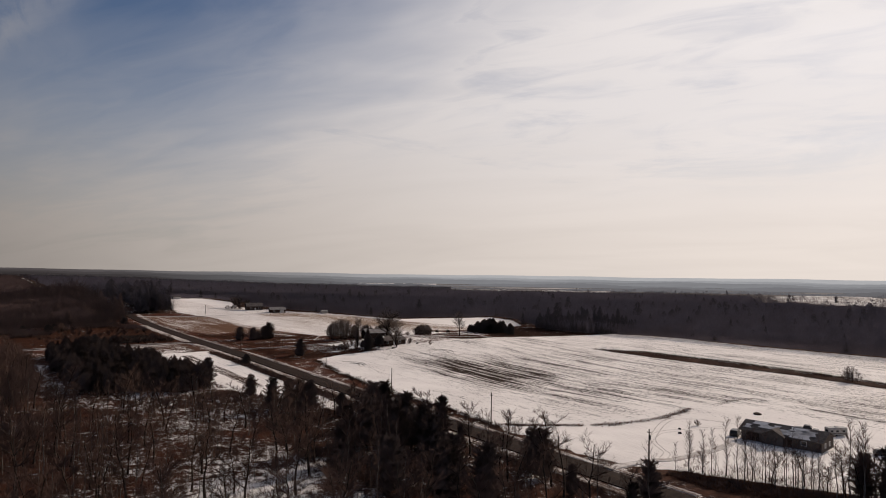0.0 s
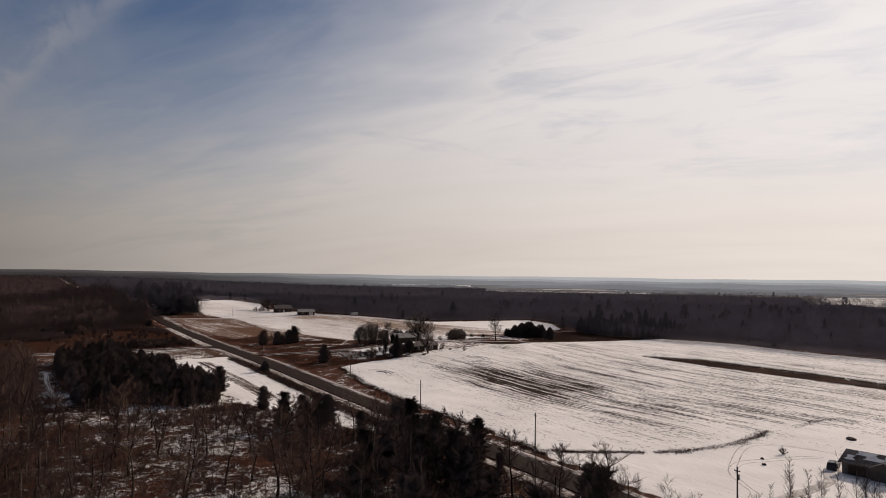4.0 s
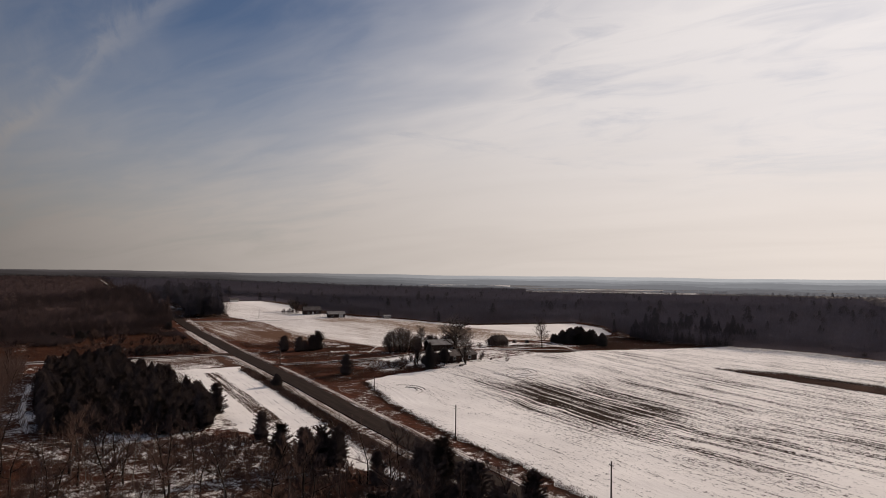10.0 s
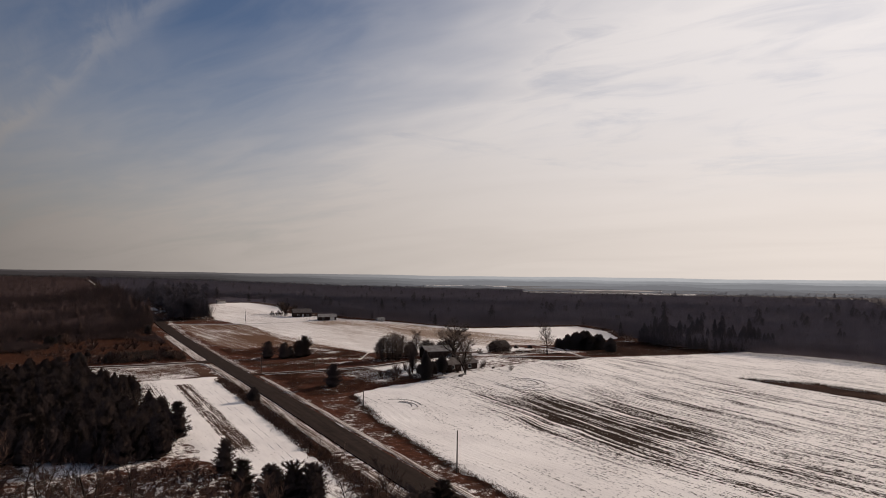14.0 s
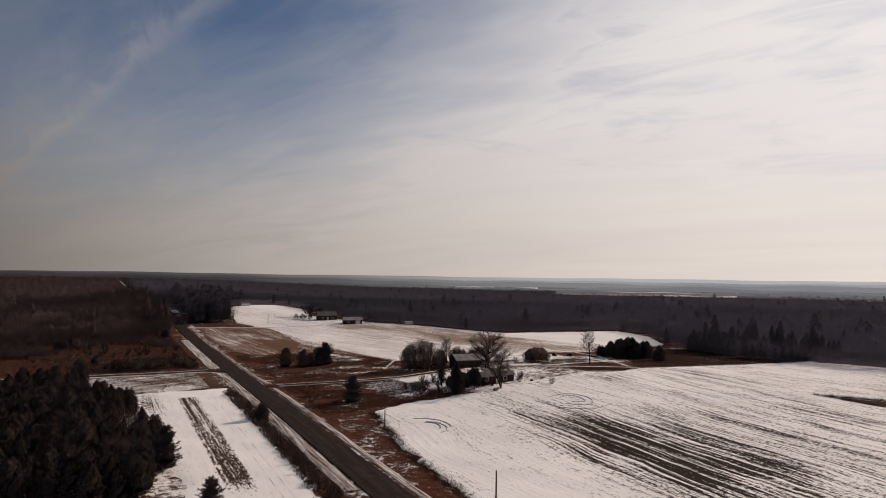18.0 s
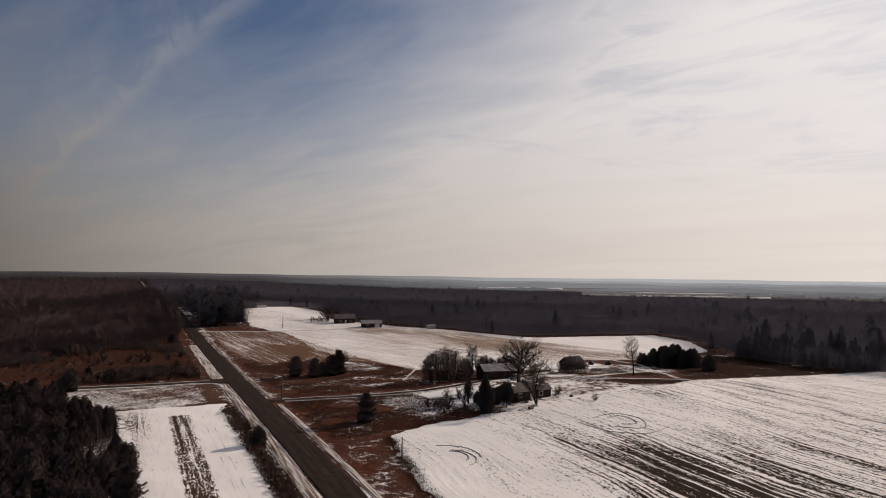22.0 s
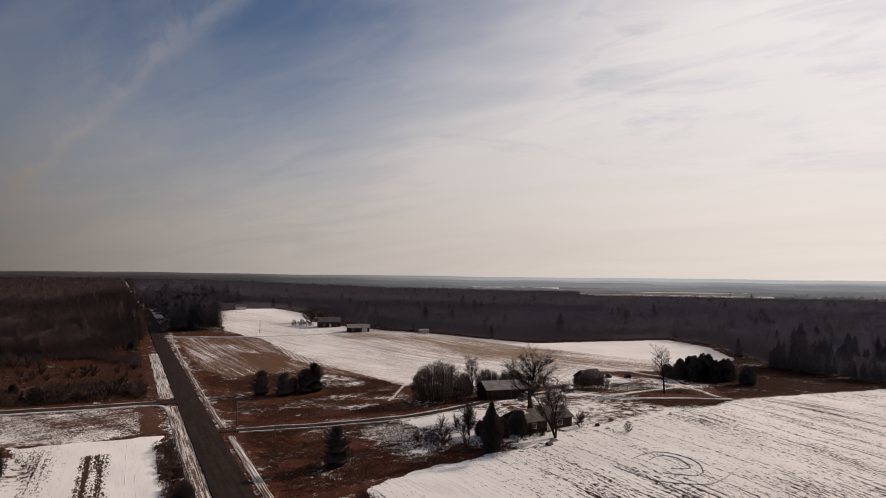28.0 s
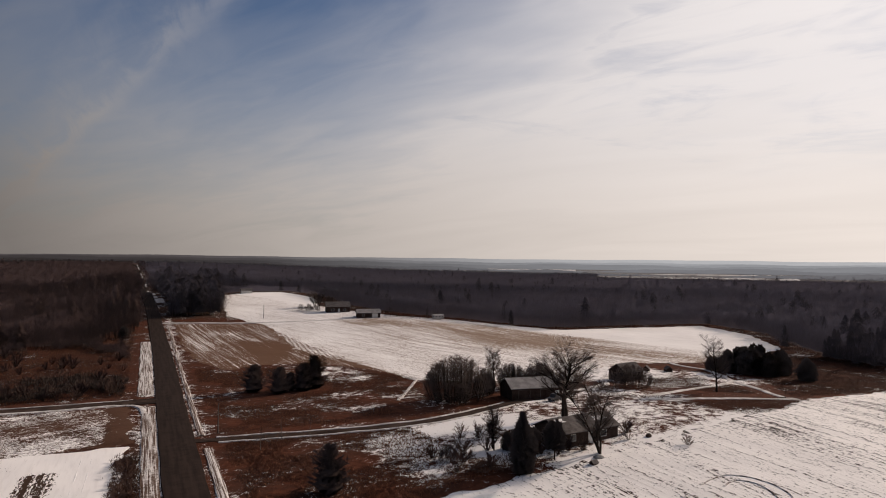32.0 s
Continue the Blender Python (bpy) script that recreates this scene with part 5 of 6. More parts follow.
def dome_thicket(name, label, H, W, seed, stems=60, cat="shrub", bare=0.25):
    """A thicket of close upright stems whose twigs make one rounded head."""
    r = random.Random(seed)
    root = thing(name, label, cat)
    body, crown = Shape(), Shape()
    for i in range(stems):
        az, o = r.uniform(0, 6.28), math.sqrt(r.random())
        flat = Vector((math.cos(az), math.sin(az), 0))
        top = H * (1 - 0.58 * o ** 2.6) * r.uniform(0.86, 0.98)
        base = flat * (W * 0.36 * o)
        tip = flat * (W * 0.46 * o) + Vector((r.uniform(-0.4, 0.4), r.uniform(-0.4, 0.4), top))
        mid = base.lerp(tip, 0.5) + flat * W * 0.02 + Vector((r.uniform(-0.2, 0.2), r.uniform(-0.2, 0.2), 0))
        rad = 0.006 * H * r.uniform(0.7, 1.3)
        body.limb([base - Vector((0, 0, 0.2)), mid, tip], [rad, rad * 0.75, 0.02], 4)
        for b in range(30):
            f = bare + (1 - bare) * r.random() ** 0.6
            p2 = base.lerp(mid, f * 2) if f < 0.5 else mid.lerp(tip, f * 2 - 1)
            d2 = (flat * o * 0.4 + Vector((r.uniform(-0.9, 0.9), r.uniform(-0.9, 0.9), r.uniform(0.1, 0.9)))).normalized()
            L = H * r.uniform(0.06, 0.13)
            q2 = p2 + d2 * L
            crown.blade(p2, q2, 0.10, r.random())
            for t in range(6):
                d3 = (d2 + Vector((r.uniform(-0.9, 0.9), r.uniform(-0.9, 0.9), r.uniform(-0.3, 0.6)))).normalized()
                p3 = p2.lerp(q2, r.uniform(0.2, 1))
                crown.blade(p3, p3 + d3 * L * r.uniform(0.4, 0.8), 0.065, r.random())
    body.part("stem", "bark", root)
    tagged(crown.part("crown", "thicket_twig", root), "", "", "", "stuff")
    return root


def stem_bush(name, label, H, seed, W, stems=40, mat="twig", cat="shrub", fine=2):
    """A leafless thicket of many stems that arch out from the ground."""
    r = random.Random(seed)
    root = thing(name, label, cat)
    body, crown = Shape(), Shape()
    for i in range(stems):
        az, o = r.uniform(0, 6.28), r.random() ** 0.6
        p = Vector((math.cos(az) * W * 0.04 * o, math.sin(az) * W * 0.04 * o, -0.1))
        top = H * r.uniform(0.75, 1.0) * math.sqrt(1 - 0.6 * o * o)
        d = Vector((math.cos(az) * o * 0.75 * W / H / 1.6, math.sin(az) * o * 0.75 * W / H / 1.6, 1)).normalized()
        rad = 0.012 * H
        for seg in range(3):
            q = p + d * top / 3
            body.tube(p, q, rad, rad * 0.6, 3)
            for b in range(4 + 3 * seg):
                p2 = p.lerp(q, r.random())
                d2 = (d + Vector((r.uniform(-1, 1), r.uniform(-1, 1), r.uniform(-0.1, 0.8)))).normalized()
                q2 = p2 + d2 * top * r.uniform(0.12, 0.24) * (0.7 + seg * 0.3)
                crown.blade(p2, q2, 0.10, r.random())
                for b2 in range(fine):
                    d3 = (d2 + Vector((r.uniform(-1, 1), r.uniform(-1, 1), r.uniform(-0.2, 0.8)))).normalized()
                    p3 = p2.lerp(q2, r.uniform(0.3, 1))
                    crown.blade(p3, p3 + d3 * top * r.uniform(0.06, 0.14), 0.06, r.random())
            p, rad = q, rad * 0.6
            d = (d + Vector((math.cos(az) * o * 0.25, math.sin(az) * o * 0.25, 0)) + Vector((r.uniform(-0.15, 0.15), r.uniform(-0.15, 0.15), 0))).normalized()
    body.part("stem", mat if mat != "twig" else "bark", root)
    tagged(crown.part("crown", mat, root), "", "", "", "stuff")
    return root


def stand(ob, x, y, turn=0.0, size=1.0, sink=0.05, tall=None):
    m = Matrix.Translation((x, y, h(x, y) - sink)) @ Matrix.Rotation(turn, 4, "Z")
    ob.matrix_basis = m @ Matrix.Diagonal((size, size, tall or size, 1))
    return ob


def again(ob, x, y, turn=0.0, size=1.0, label="", group="", tall=None):
    c = copy_thing(ob, Matrix.Identity(4))
    stand(c, x, y, turn, size, 0.05, tall)
    return tagged(c, label, "", group)


# ---- trees that stand alone ----
stand(cedar_bush("spruce_tree", "tall dark conical spruce beside the farmhouse", 10.2, 3, 4.5, "tree", "cone", 0.0, 1000), 52.9, -101.5, 0.3)
lone_elm = stand(bare_tree("lone_tree", "slender leafless tree alone on the knoll", 14.0, 11, 0.28, 17, "old_bark", 0.27, 1, 1.0, 0.026, (0.5, 1.2), 6, "thicket_twig"), 136.5, -63.5)
yard_elm = stand(bare_tree("yard_tree", "leafless upright tree with many limbs in the snowy farmyard", 14.6, 21, 0.26, 13, "old_bark", 0.22, 3, 0.9, 0.030, (0.5, 1.3), 6, "thicket_twig"), 70.8, -99.4)
stand(bare_tree("big_tree", "broad old leafless tree behind the farmhouse", 15.6, 31, 0.42, 22, "old_bark", 0.30, 1, 1.0, 0.056, (0.10, 0.85), 9, "dark_twig"), 80.4, -73.5)
field_tree = stand(dome_thicket("field_tree", "small rounded leafless tree on the grassy strip", 6.6, 6.8, 41, 26, "tree", 0.14), 177.5, -268.5)
again(lone_elm, 54.2, -88.6, 0.5, 0.48, "small leafless tree at the snowy lawn")
again(field_tree, 44, -90, 1.5, 0.5, "low leafless bush at the snowy lawn")
again(lone_elm, 86, -29, 1.0, 0.75, "leafless tree behind the long shed")
clump = stand(dome_thicket("bush_clump", "large rounded leafless thicket at the meadow edge", 12.0, 18.5, 5, 150, "shrub", 0.06), 67.5, -43)
again(clump, 77, -40, 2.0, 0.36, "narrow leafless thicket beside the large one", "", 0.62)
again(clump, 99, -32, 1.0, 0.55, "leafless thicket behind the long shed")
again(clump, 89, -34, 4.0, 0.5, "leafless thicket behind the long shed", "", 0.6)
stand(dome_thicket("yard_bush", "dense dark leafless thicket beside the small barn", 6.8, 13, 6, 85, "shrub", 0.05), 120, -48)
cedar = stand(cedar_bush("cedar_tree", "dense dark rounded evergreen on the meadow", 7.5, 2, 7.0), 186, -52.5)
stand(cedar_bush("small_evergreen", "dark evergreen with a bare lower stem by the farmhouse", 7.4, 9, 4.3, "tree", "dome", 0.28, 460), 61.3, -98.6)


for i, (x, y, s) in enumerate(((177, -29, 1.05), (179, -36, 1.28), (181.5, -42, 1.12), (185, -34, 1.35), (189, -40, 1.15), (182, -29, 1.15), (174, -25, 0.72), (180, -32, 1.2))):
    again(cedar, x, y, i * 1.3, s, "dense dark evergreen in a clump at the field end", "evergreen clump")
again(cedar, 60, -92.5, 1.0, 0.66, "dark bushy evergreen against the farmhouse wall")
again(cedar, 57, -89.5, 2.0, 0.5, "low dark evergreen bush near the farmhouse")
meadow_pine = stand(pine_tree("meadow_evergreen", "dark ragged young pine in the brown meadow", 7.4, 12, 0.03, 0.50), 21.5, -3.5)
for i, (x, y, s) in enumerate(((27.8, -8.5, 0.95), (35, -7, 1.0), (38.8, -4, 1.22), (31.5, -5, 0.66))):
    again(meadow_pine, x, y, i * 1.9 + 0.4, s, "dark ragged young pine in the brown meadow", "meadow evergreens")
again(meadow_pine, 20.5, -95.2, 1.2, 0.92, "dark young evergreen standing alone in brown grass", "", 1.0)
again(cedar, -9.2, -106.9, 0.7, 0.62, "dark evergreen bush on the road verge")

# ---- the near woods ----
GROWN = [bare_tree("woodland_tree", "leafless tree in the open woodland", 11 + i, 100 + i, 0.26, 8, "bark", 0.3) for i in range(4)]
THIN = [thin_tree("sapling", "thin pale leafless young tree", 8.5 + i, 120 + i) for i in range(4)]
PINES = [pine_tree("pine_tree", "dark white pine with ragged plumes", 13 + i, 140 + i, 0.08, (0.36, 0.42, 0.33)[i]) for i in range(3)]
SHRUBS = [stem_bush("shrub", "low leafless brown shrub in the woods", 2.6, 160 + i, 4.0, 14) for i in range(2)]


def spread(models, poly, count, seed, size, gap, group, keep=None):
    r = random.Random(seed)
    P = np.array(poly, float)
    done = []
    tries = 0
    while len(done) < count and tries < count * 60:
        tries += 1
        x, y = r.uniform(P[:, 0].min(), P[:, 0].max()), r.uniform(P[:, 1].min(), P[:, 1].max())
        if inside_distance(poly, np.array([x]), np.array([y]))[0] < 0 or any((x - a) ** 2 + (y - b) ** 2 < gap * gap for a, b in done):
            continue
        if keep and not keep(x, y):
            continue
        done.append((x, y))
        again(r.choice(models), x, y, r.uniform(0, 6.28), r.uniform(*size), "", group)


for i, ob in enumerate(GROWN + THIN + SHRUBS):
    stand(ob, -60 - 4 * i, -300 + 9 * i, i)
for ob, (x, y) in zip(PINES, ((-14, -247), (-21, -266), (-27, -279))):
    stand(ob, x, y, x, 0.72)
PLANTATION = [(-50, -84), (-46, -120), (-40, -154), (-42, -163), (-52, -164), (-62, -158), (-78, -150), (-80, -100), (-79, -50), (-70, -32), (-54, -48)]
WEST_WOOD = [(-88, -14), (-88, -150), (-94, -166), (-124, -150), (-124, -14)]
PLANT_EDGE = [(-42, -66), (-36, -118), (-36, -150), (-42, -150), (-48, -120), (-52, -84), (-56, -52), (-50, -48)]
SW_WOOD = [(-16, -222), (-42, -204), (-62, -180), (-88, -164), (-112, -120), (-124, -130), (-124, -318), (-10, -325), (-10, -250)]
ROADSIDE = [(-8, -196), (-8, -330), (-24, -335), (-26, -250), (-20, -206)]
STAND = [cedar_bush("stand_pine", "dark close-grown pine in the plantation", 7.6 + i, 180 + i, 6.2, "tree", ("dome", "cone", "dome")[i], 0.06, 450, "pine", 0.68) for i in range(3)]
for i, ob in enumerate(STAND):
    stand(ob, -70 + 9 * i, -110 + 5 * i, i)
spread(STAND, PLANTATION, 190, 1, (0.65, 1.0), 3.4, "pine stand")
spread(PINES, PLANTATION, 40, 32, (0.40, 0.62), 6.0, "tall stand pines")
spread(GROWN, SW_WOOD, 165, 2, (0.7, 1.15), 5.0, "open woodland")
spread(THIN, SW_WOOD, 150, 3, (0.6, 1.2), 3.0, "open woodland")
spread(SHRUBS, SW_WOOD, 120, 4, (0.5, 1.1), 2.5, "woodland shrubs")
spread(PINES, SW_WOOD, 2, 5, (0.35, 0.5), 12.0, "scattered pines")
spread(PINES, ROADSIDE, 6, 6, (0.30, 0.45), 8.0, "roadside pines")
spread(GROWN, ROADSIDE, 9, 7, (0.35, 0.6), 6.0, "roadside trees", lambda x, y: y < -200)
for i, (x, y, s) in enumerate(((-36.3, -146, 0.66), (-31.8, -179, 0.46), (-34.4, -205, 0.62), (-30.2, -207.3, 0.64), (-27, -208, 0.6), (-24.2, -209, 0.56), (-20.8, -203, 0.46), (-24, -202, 0.4), (-28, -203, 0.44),
                               (-15.5, -237.8, 0.86), (-18.8, -238, 0.78), (-13.4, -232, 0.5), (-8.5, -254.8, 0.70), (-12.4, -251, 0.46), (-8.6, -226, 0.55), (-34, -253, 0.7), (-30.6, -256, 0.76), (-29, -266, 0.72), (-24, -262, 0.66),
                               (-42, -266.6, 0.62), (-12.7, -296.4, 0.64), (-7.5, -290, 0.5), (-5.7, -317, 0.5), (27, -343, 0.72), (30.3, -337, 0.6))):
    again(PINES[i % 3], x, y, x, s, "dark pine at the woodland edge", "edge pines")

spread(PINES, [(-36, -292), (-10, -292), (-10, -236), (-24, -236)], 4, 15, (0.4, 0.6), 6.0, "big roadside pines")
spread(PINES, [(-54, -302), (-30, -302), (-15, -262), (-28, -258)], 6, 16, (0.6, 0.85), 5.5, "big roadside pines")
spread(THIN, [(-120, -302), (-84, -302), (-84, -222), (-120, -222)], 55, 17, (0.7, 1.1), 2.2, "aspen thicket")
spread(GROWN, [(-120, -302), (-84, -302), (-84, -222), (-120, -222)], 22, 18, (0.7, 1.0), 4.5, "aspen thicket")
WEST_MEADOW = [(-12, 3), (-12, 165), (-28, 124), (-46, 111), (-64, 117), (-110, 90), (-115, 3)]

def brush(name, poly, spacing, hgt, mat, label, gaps=0.0, blades=9, width=0.05):
    P = scatter(poly, spacing, 0, 900, rng)
    P = P[rough(P[:, 0], P[:, 1], 4.5, 3.1) + 0.5 * rough(P[:, 0], P[:, 1], 1.6, 0.3) > gaps]
    Hh = hgt * rng.uniform(0.5, 1.2, len(P))
    soup(name, [bare_batch(P, Hh, 0.55, blades, rng, width)], mat, label, "brush")


brush("woodland_brush", SW_WOOD, 2.4, 2.2, "twig", "dense grey-brown leafless undergrowth", 0.30, 12, 0.09)
brush("belt_brush", [(-62, -182), (-58, -173), (-36, -171), (-25, -196), (-21, -210), (-18, -224), (-42, -206)], 1.5, 2.2, "twig", "brown leafless brush below the snow strip", -0.7, 14, 0.15)
brush("roadside_thicket", [(-46, -214), (-30, -210), (-16, -226), (-12, -290), (-50, -290)], 1.7, 3.0, "dark_twig", "dense dark leafless thicket at the woodland edge", -0.35, 16, 0.06)
brush("clearing_brush", [(-92, -166), (-78, -152), (-64, -162), (-58, -172), (-62, -192), (-90, -192)], 1.7, 2.2, "dark_twig", "dark leafless brush below the plantation", -0.2, 14, 0.08)
brush("woodland_saplings", SW_WOOD, 3.4, 7.5, "twig", "crowded thin grey saplings in the woodland", 0.15, 16, 0.035)
brush("stand_brush", PLANTATION, 2.0, 3.0, "twig", "dark leafless undergrowth below pines", -0.6, 10, 0.08)
spread(GROWN, WEST_WOOD, 26, 41, (0.7, 1.0), 5.0, "west wood")
brush("west_wood_brush", WEST_WOOD, 1.6, 7.0, "twig", "dense dark leafless thicket west of the plantation", -0.8, 18, 0.07)
spread(STAND, PLANT_EDGE, 34, 61, (0.55, 0.85), 3.2, "pine stand")
brush("stand_edge_brush", PLANT_EDGE, 1.5, 4.6, "dark_twig", "dense grey-brown leafless thicket beside the plantation", -0.8, 22, 0.06)
brush("meadow_brush", WEST_MEADOW, 1.9, 2.0, "twig", "grey-brown leafless brush in the west meadow", 0.32, 14, 0.09)
brush("lawn_brush", [(44, -97), (51, -92), (57, -95), (55, -99.5), (46, -100)], 0.8, 1.6, "twig", "low tangled brown brush at the corner of the lawn", -0.6, 14, 0.06)
brush("wood_edge_thicket", [(-13, 66), (-13, 165), (-28, 128), (-46, 116), (-64, 121), (-110, 96), (-116, 52), (-80, 60), (-60, 84), (-36, 72)], 1.7, 4.2, "west_pine", "dense dark thicket along the edge of the west woods", 0.3, 20, 0.09)
brush("verge_brush", [(-12.6, -62), (-8.8, -62), (-8.9, -240), (-15, -240), (-13.8, -190), (-12.4, -130)], 0.85, 1.5, "twig", "red-brown leafless brush between road and snow strip", -0.6, 14, 0.07)
brush("roadside_brush", ROADSIDE, 1.5, 1.3, "twig", "brown leafless roadside brush", -0.1)
spread(THIN, [(14, -306), (17, -306), (22, -316), (29, -332), (42, -348), (36, -352), (24, -334), (17, -318)], 58, 8, (0.6, 1.25), 1.1, "aspen row")
spread(GROWN, [(14, -306), (17, -306), (22, -316), (29, -332), (42, -348), (36, -352), (24, -334), (17, -318)], 12, 88, (0.42, 0.72), 2.5, "aspen row")
brush("row_brush", HOUSE_ROW, 0.9, 1.3, "twig", "red-brown leafless brush below the aspen row", -0.5, 12, 0.06)
brush("row_saplings", [(14, -306), (17, -306), (22, -314), (30, -326), (46, -344), (38, -354), (24, -334), (17, -318)], 1.5, 3.6, "twig", "thin brown saplings among the aspen row", -0.2, 16, 0.035)
spread(SHRUBS, HOUSE_ROW, 14, 9, (0.5, 0.9), 2.0, "aspen row shrubs")
spread(SHRUBS, [(-46, 3), (-13, 3), (-12, 20), (-46, 12)], 16, 19, (1.1, 1.8), 2.5, "roadside thicket")
for i, (x, y, s) in enumerate(((-42, 6, 2.1), (-37, 8, 1.9), (-24, 8, 1.8), (-30, 60, 2.0), (-33, 62, 1.7), (-48, 70, 2.2), (-60, 95, 2.4), (-55, 92, 2.0), (-20, 30, 1.6))):
    again(SHRUBS[i % 2], x, y, x, s, "dark leafless thicket in the west meadow", "meadow thickets")
brush("meadow_thicket", [(-44, 3), (-13, 4), (-12, 26), (-20, 40), (-40, 34)], 1.15, 2.6, "dark_twig", "dark leafless thicket beside the side road", -0.15, 18, 0.07)
spread(SHRUBS, WEST_MEADOW, 60, 10, (0.6, 1.3), 4.0, "meadow shrubs")
again(cedar, -55.5, -10.5, 0.8, 1.0, "dense dark rounded evergreen beside the side road", "meadow bushes")
spread([cedar], WEST_MEADOW, 9, 11, (0.4, 0.75), 8.0, "meadow bushes")


# ---- dead grass and weeds ----
def tufts(name, P, hgt, mat, label, per=5, spread_m=0.35, width=0.07):
    n = len(P)
    base = np.stack([P[:, 0], P[:, 1], height(P[:, 0], P[:, 1]) + 0.02], -1)
    off = np.concatenate([rng.normal(0, spread_m, (n, per, 2)), np.zeros((n, per, 1))], -1)
    tip = np.concatenate([rng.normal(0, 0.25, (n, per, 2)) * hgt, (0.5 + 0.7 * rng.random((n, per, 1))) * hgt], -1)
    az = rng.random((n, per)) * np.pi
    side = np.stack([np.cos(az), np.sin(az), 0 * az], -1) * width
    a = base[:, None] + off
    V = np.stack([a - side, a + side, a + tip], 2)
    t = np.broadcast_to(rng.random(n)[:, None, None], V.shape[:3])
    return soup(name, [(V.reshape(-1, 3), t.reshape(-1))], mat, label, "weeds")


def along(pts, every, width):
    out = []
    for (ax, ay), (bx, by) in zip(pts[:-1], pts[1:]):
        L = math.hypot(bx - ax, by - ay)
        n = max(1, int(L / every))
        t = rng.random(n)
        nx, ny = -(by - ay) / L, (bx - ax) / L
        o = rng.normal(0, width, n)
        out.append(np.stack([ax + t * (bx - ax) + nx * o, ay + t * (by - ay) + ny * o], -1))
    return np.concatenate(out)


tufts("field_edge_weeds", along([(21, -112), (14, -150), (11, -192), (11, -230), (8.5, -258)], 0.10, 0.9), 0.45, "dark_weeds", "dark dead weeds along the field edge")
tufts("yard_edge_weeds", along([(11, -255), (15, -259), (29, -267.5)], 0.07, 0.6), 0.6, "dead_grass", "brown weed line between field and snowy yard")
tufts("yard_corner_weeds", along([(31, -268.5), (40, -271.5), (55, -273), (62, -271.5), (75, -268)], 0.085, 0.8), 0.5, "dead_grass", "brown weed line between field and snowy yard")
tufts("field_arc_weeds", np.concatenate([along([(84, -270), (98, -267), (109, -269), (107, -275)], 0.25, 0.5), along([(106, -288), (106, -297), (105, -311), (104, -325)], 0.12, 0.4)]), 0.4, "dark_weeds", "sparse weed line between field and snowy yard")
tufts("strip_weeds", scatter(STRIPE, 0.6, 0, 900, rng, 0.3), 0.6, "dark_weeds", "tall brown grass on the unploughed strip")
tufts("strip_edge_grass", along([(168, -143), (186, -163), (190, -212), (186, -262), (181, -286)], 0.12, 0.7), 1.0, "dark_weeds", "tall dead weeds along the edge of the unploughed strip")
tufts("verge_weeds", along([(-9.5, -60), (-9.0, -100), (-10, -170), (-10, -240), (-9, -320)], 0.10, 1.3), 0.7, "dark_weeds", "brown weeds along the road verge")
MEADOW = [(8, -50), (8, -110), (22, -108), (50, -98), (46, -64)]
MEADOW_NORTH = [(8, -48), (60, -56), (66, -30), (72, 0), (48, 40), (18, 36), (8, 60)]
KNOLLS = [[(139, -34), (157, -39), (143, -54), (124, -52)], [(110, -71), (123, -73), (146, -76), (148, -82), (131, -88), (120, -89), (116, -82)], [(128, -57), (136, -63), (146, -69), (153, -53), (140, -53)], [(107, -60), (119, -65), (118, -68), (106, -63)]]
tufts("meadow_grass", np.concatenate([p[rough(p[:, 0], p[:, 1], 3.0, 1.0) > (-0.5 if p[0, 0] < 30 else 0.0)] for p in [scatter(MEADOW, 0.7, 0, 900, rng), scatter(MEADOW_NORTH, 0.85, 0, 900, rng)]]), 0.32, "dead_grass", "rusty brown dead meadow grass", 5, 0.5, 0.10)
tufts("knoll_grass", np.concatenate([scatter(q, 0.8, 0, 900, rng) for q in KNOLLS]), 0.25, "dark_weeds", "brown dead grass on the knoll", 5, 0.5, 0.10)
tufts("east_meadow_grass", scatter([(152, -75), (196, -73), (250, -76), (240, -40), (243, -14), (226, 0), (198, -8), (194, -30), (168, -52)], 1.0, 0, 900, rng), 0.4, "dark_weeds", "dark red-brown dead grass beside the evergreens", 5, 0.5, 0.10)
tufts("west_meadow_grass", scatter(WEST_MEADOW, 1.1, 0, 900, rng), 0.4, "dead_grass", "rusty brown dead grass across the road", 5, 0.7, 0.12)
tufts("band_weeds", np.concatenate([p[rough(p[:, 0], p[:, 1], 3.0, 5.0) > -0.1] for p in [scatter(LEFT_BAND, 0.9, 0, 900, rng)]]), 0.4, "dark_weeds", "dark dead weeds poking through snow", 5, 0.3, 0.08)
tufts("row_weeds", scatter(HOUSE_ROW, 0.5, 0, 900, rng), 0.6, "dead_grass", "dark dead weeds below the aspen row", 5, 0.4)
tufts("strip_edge_weeds", scatter([(-12, -57), (-8.3, -57), (-8.6, -175), (-12.6, -175)], 0.9, 0, 900, rng), 0.5, "dark_weeds", "brown weeds between road and snow strip", 5, 0.3)
tufts("woodland_litter", scatter(SW_WOOD, 1.5, 0, 900, rng), 0.5, "dark_weeds", "brown dead undergrowth in the woodland", 5, 0.5)


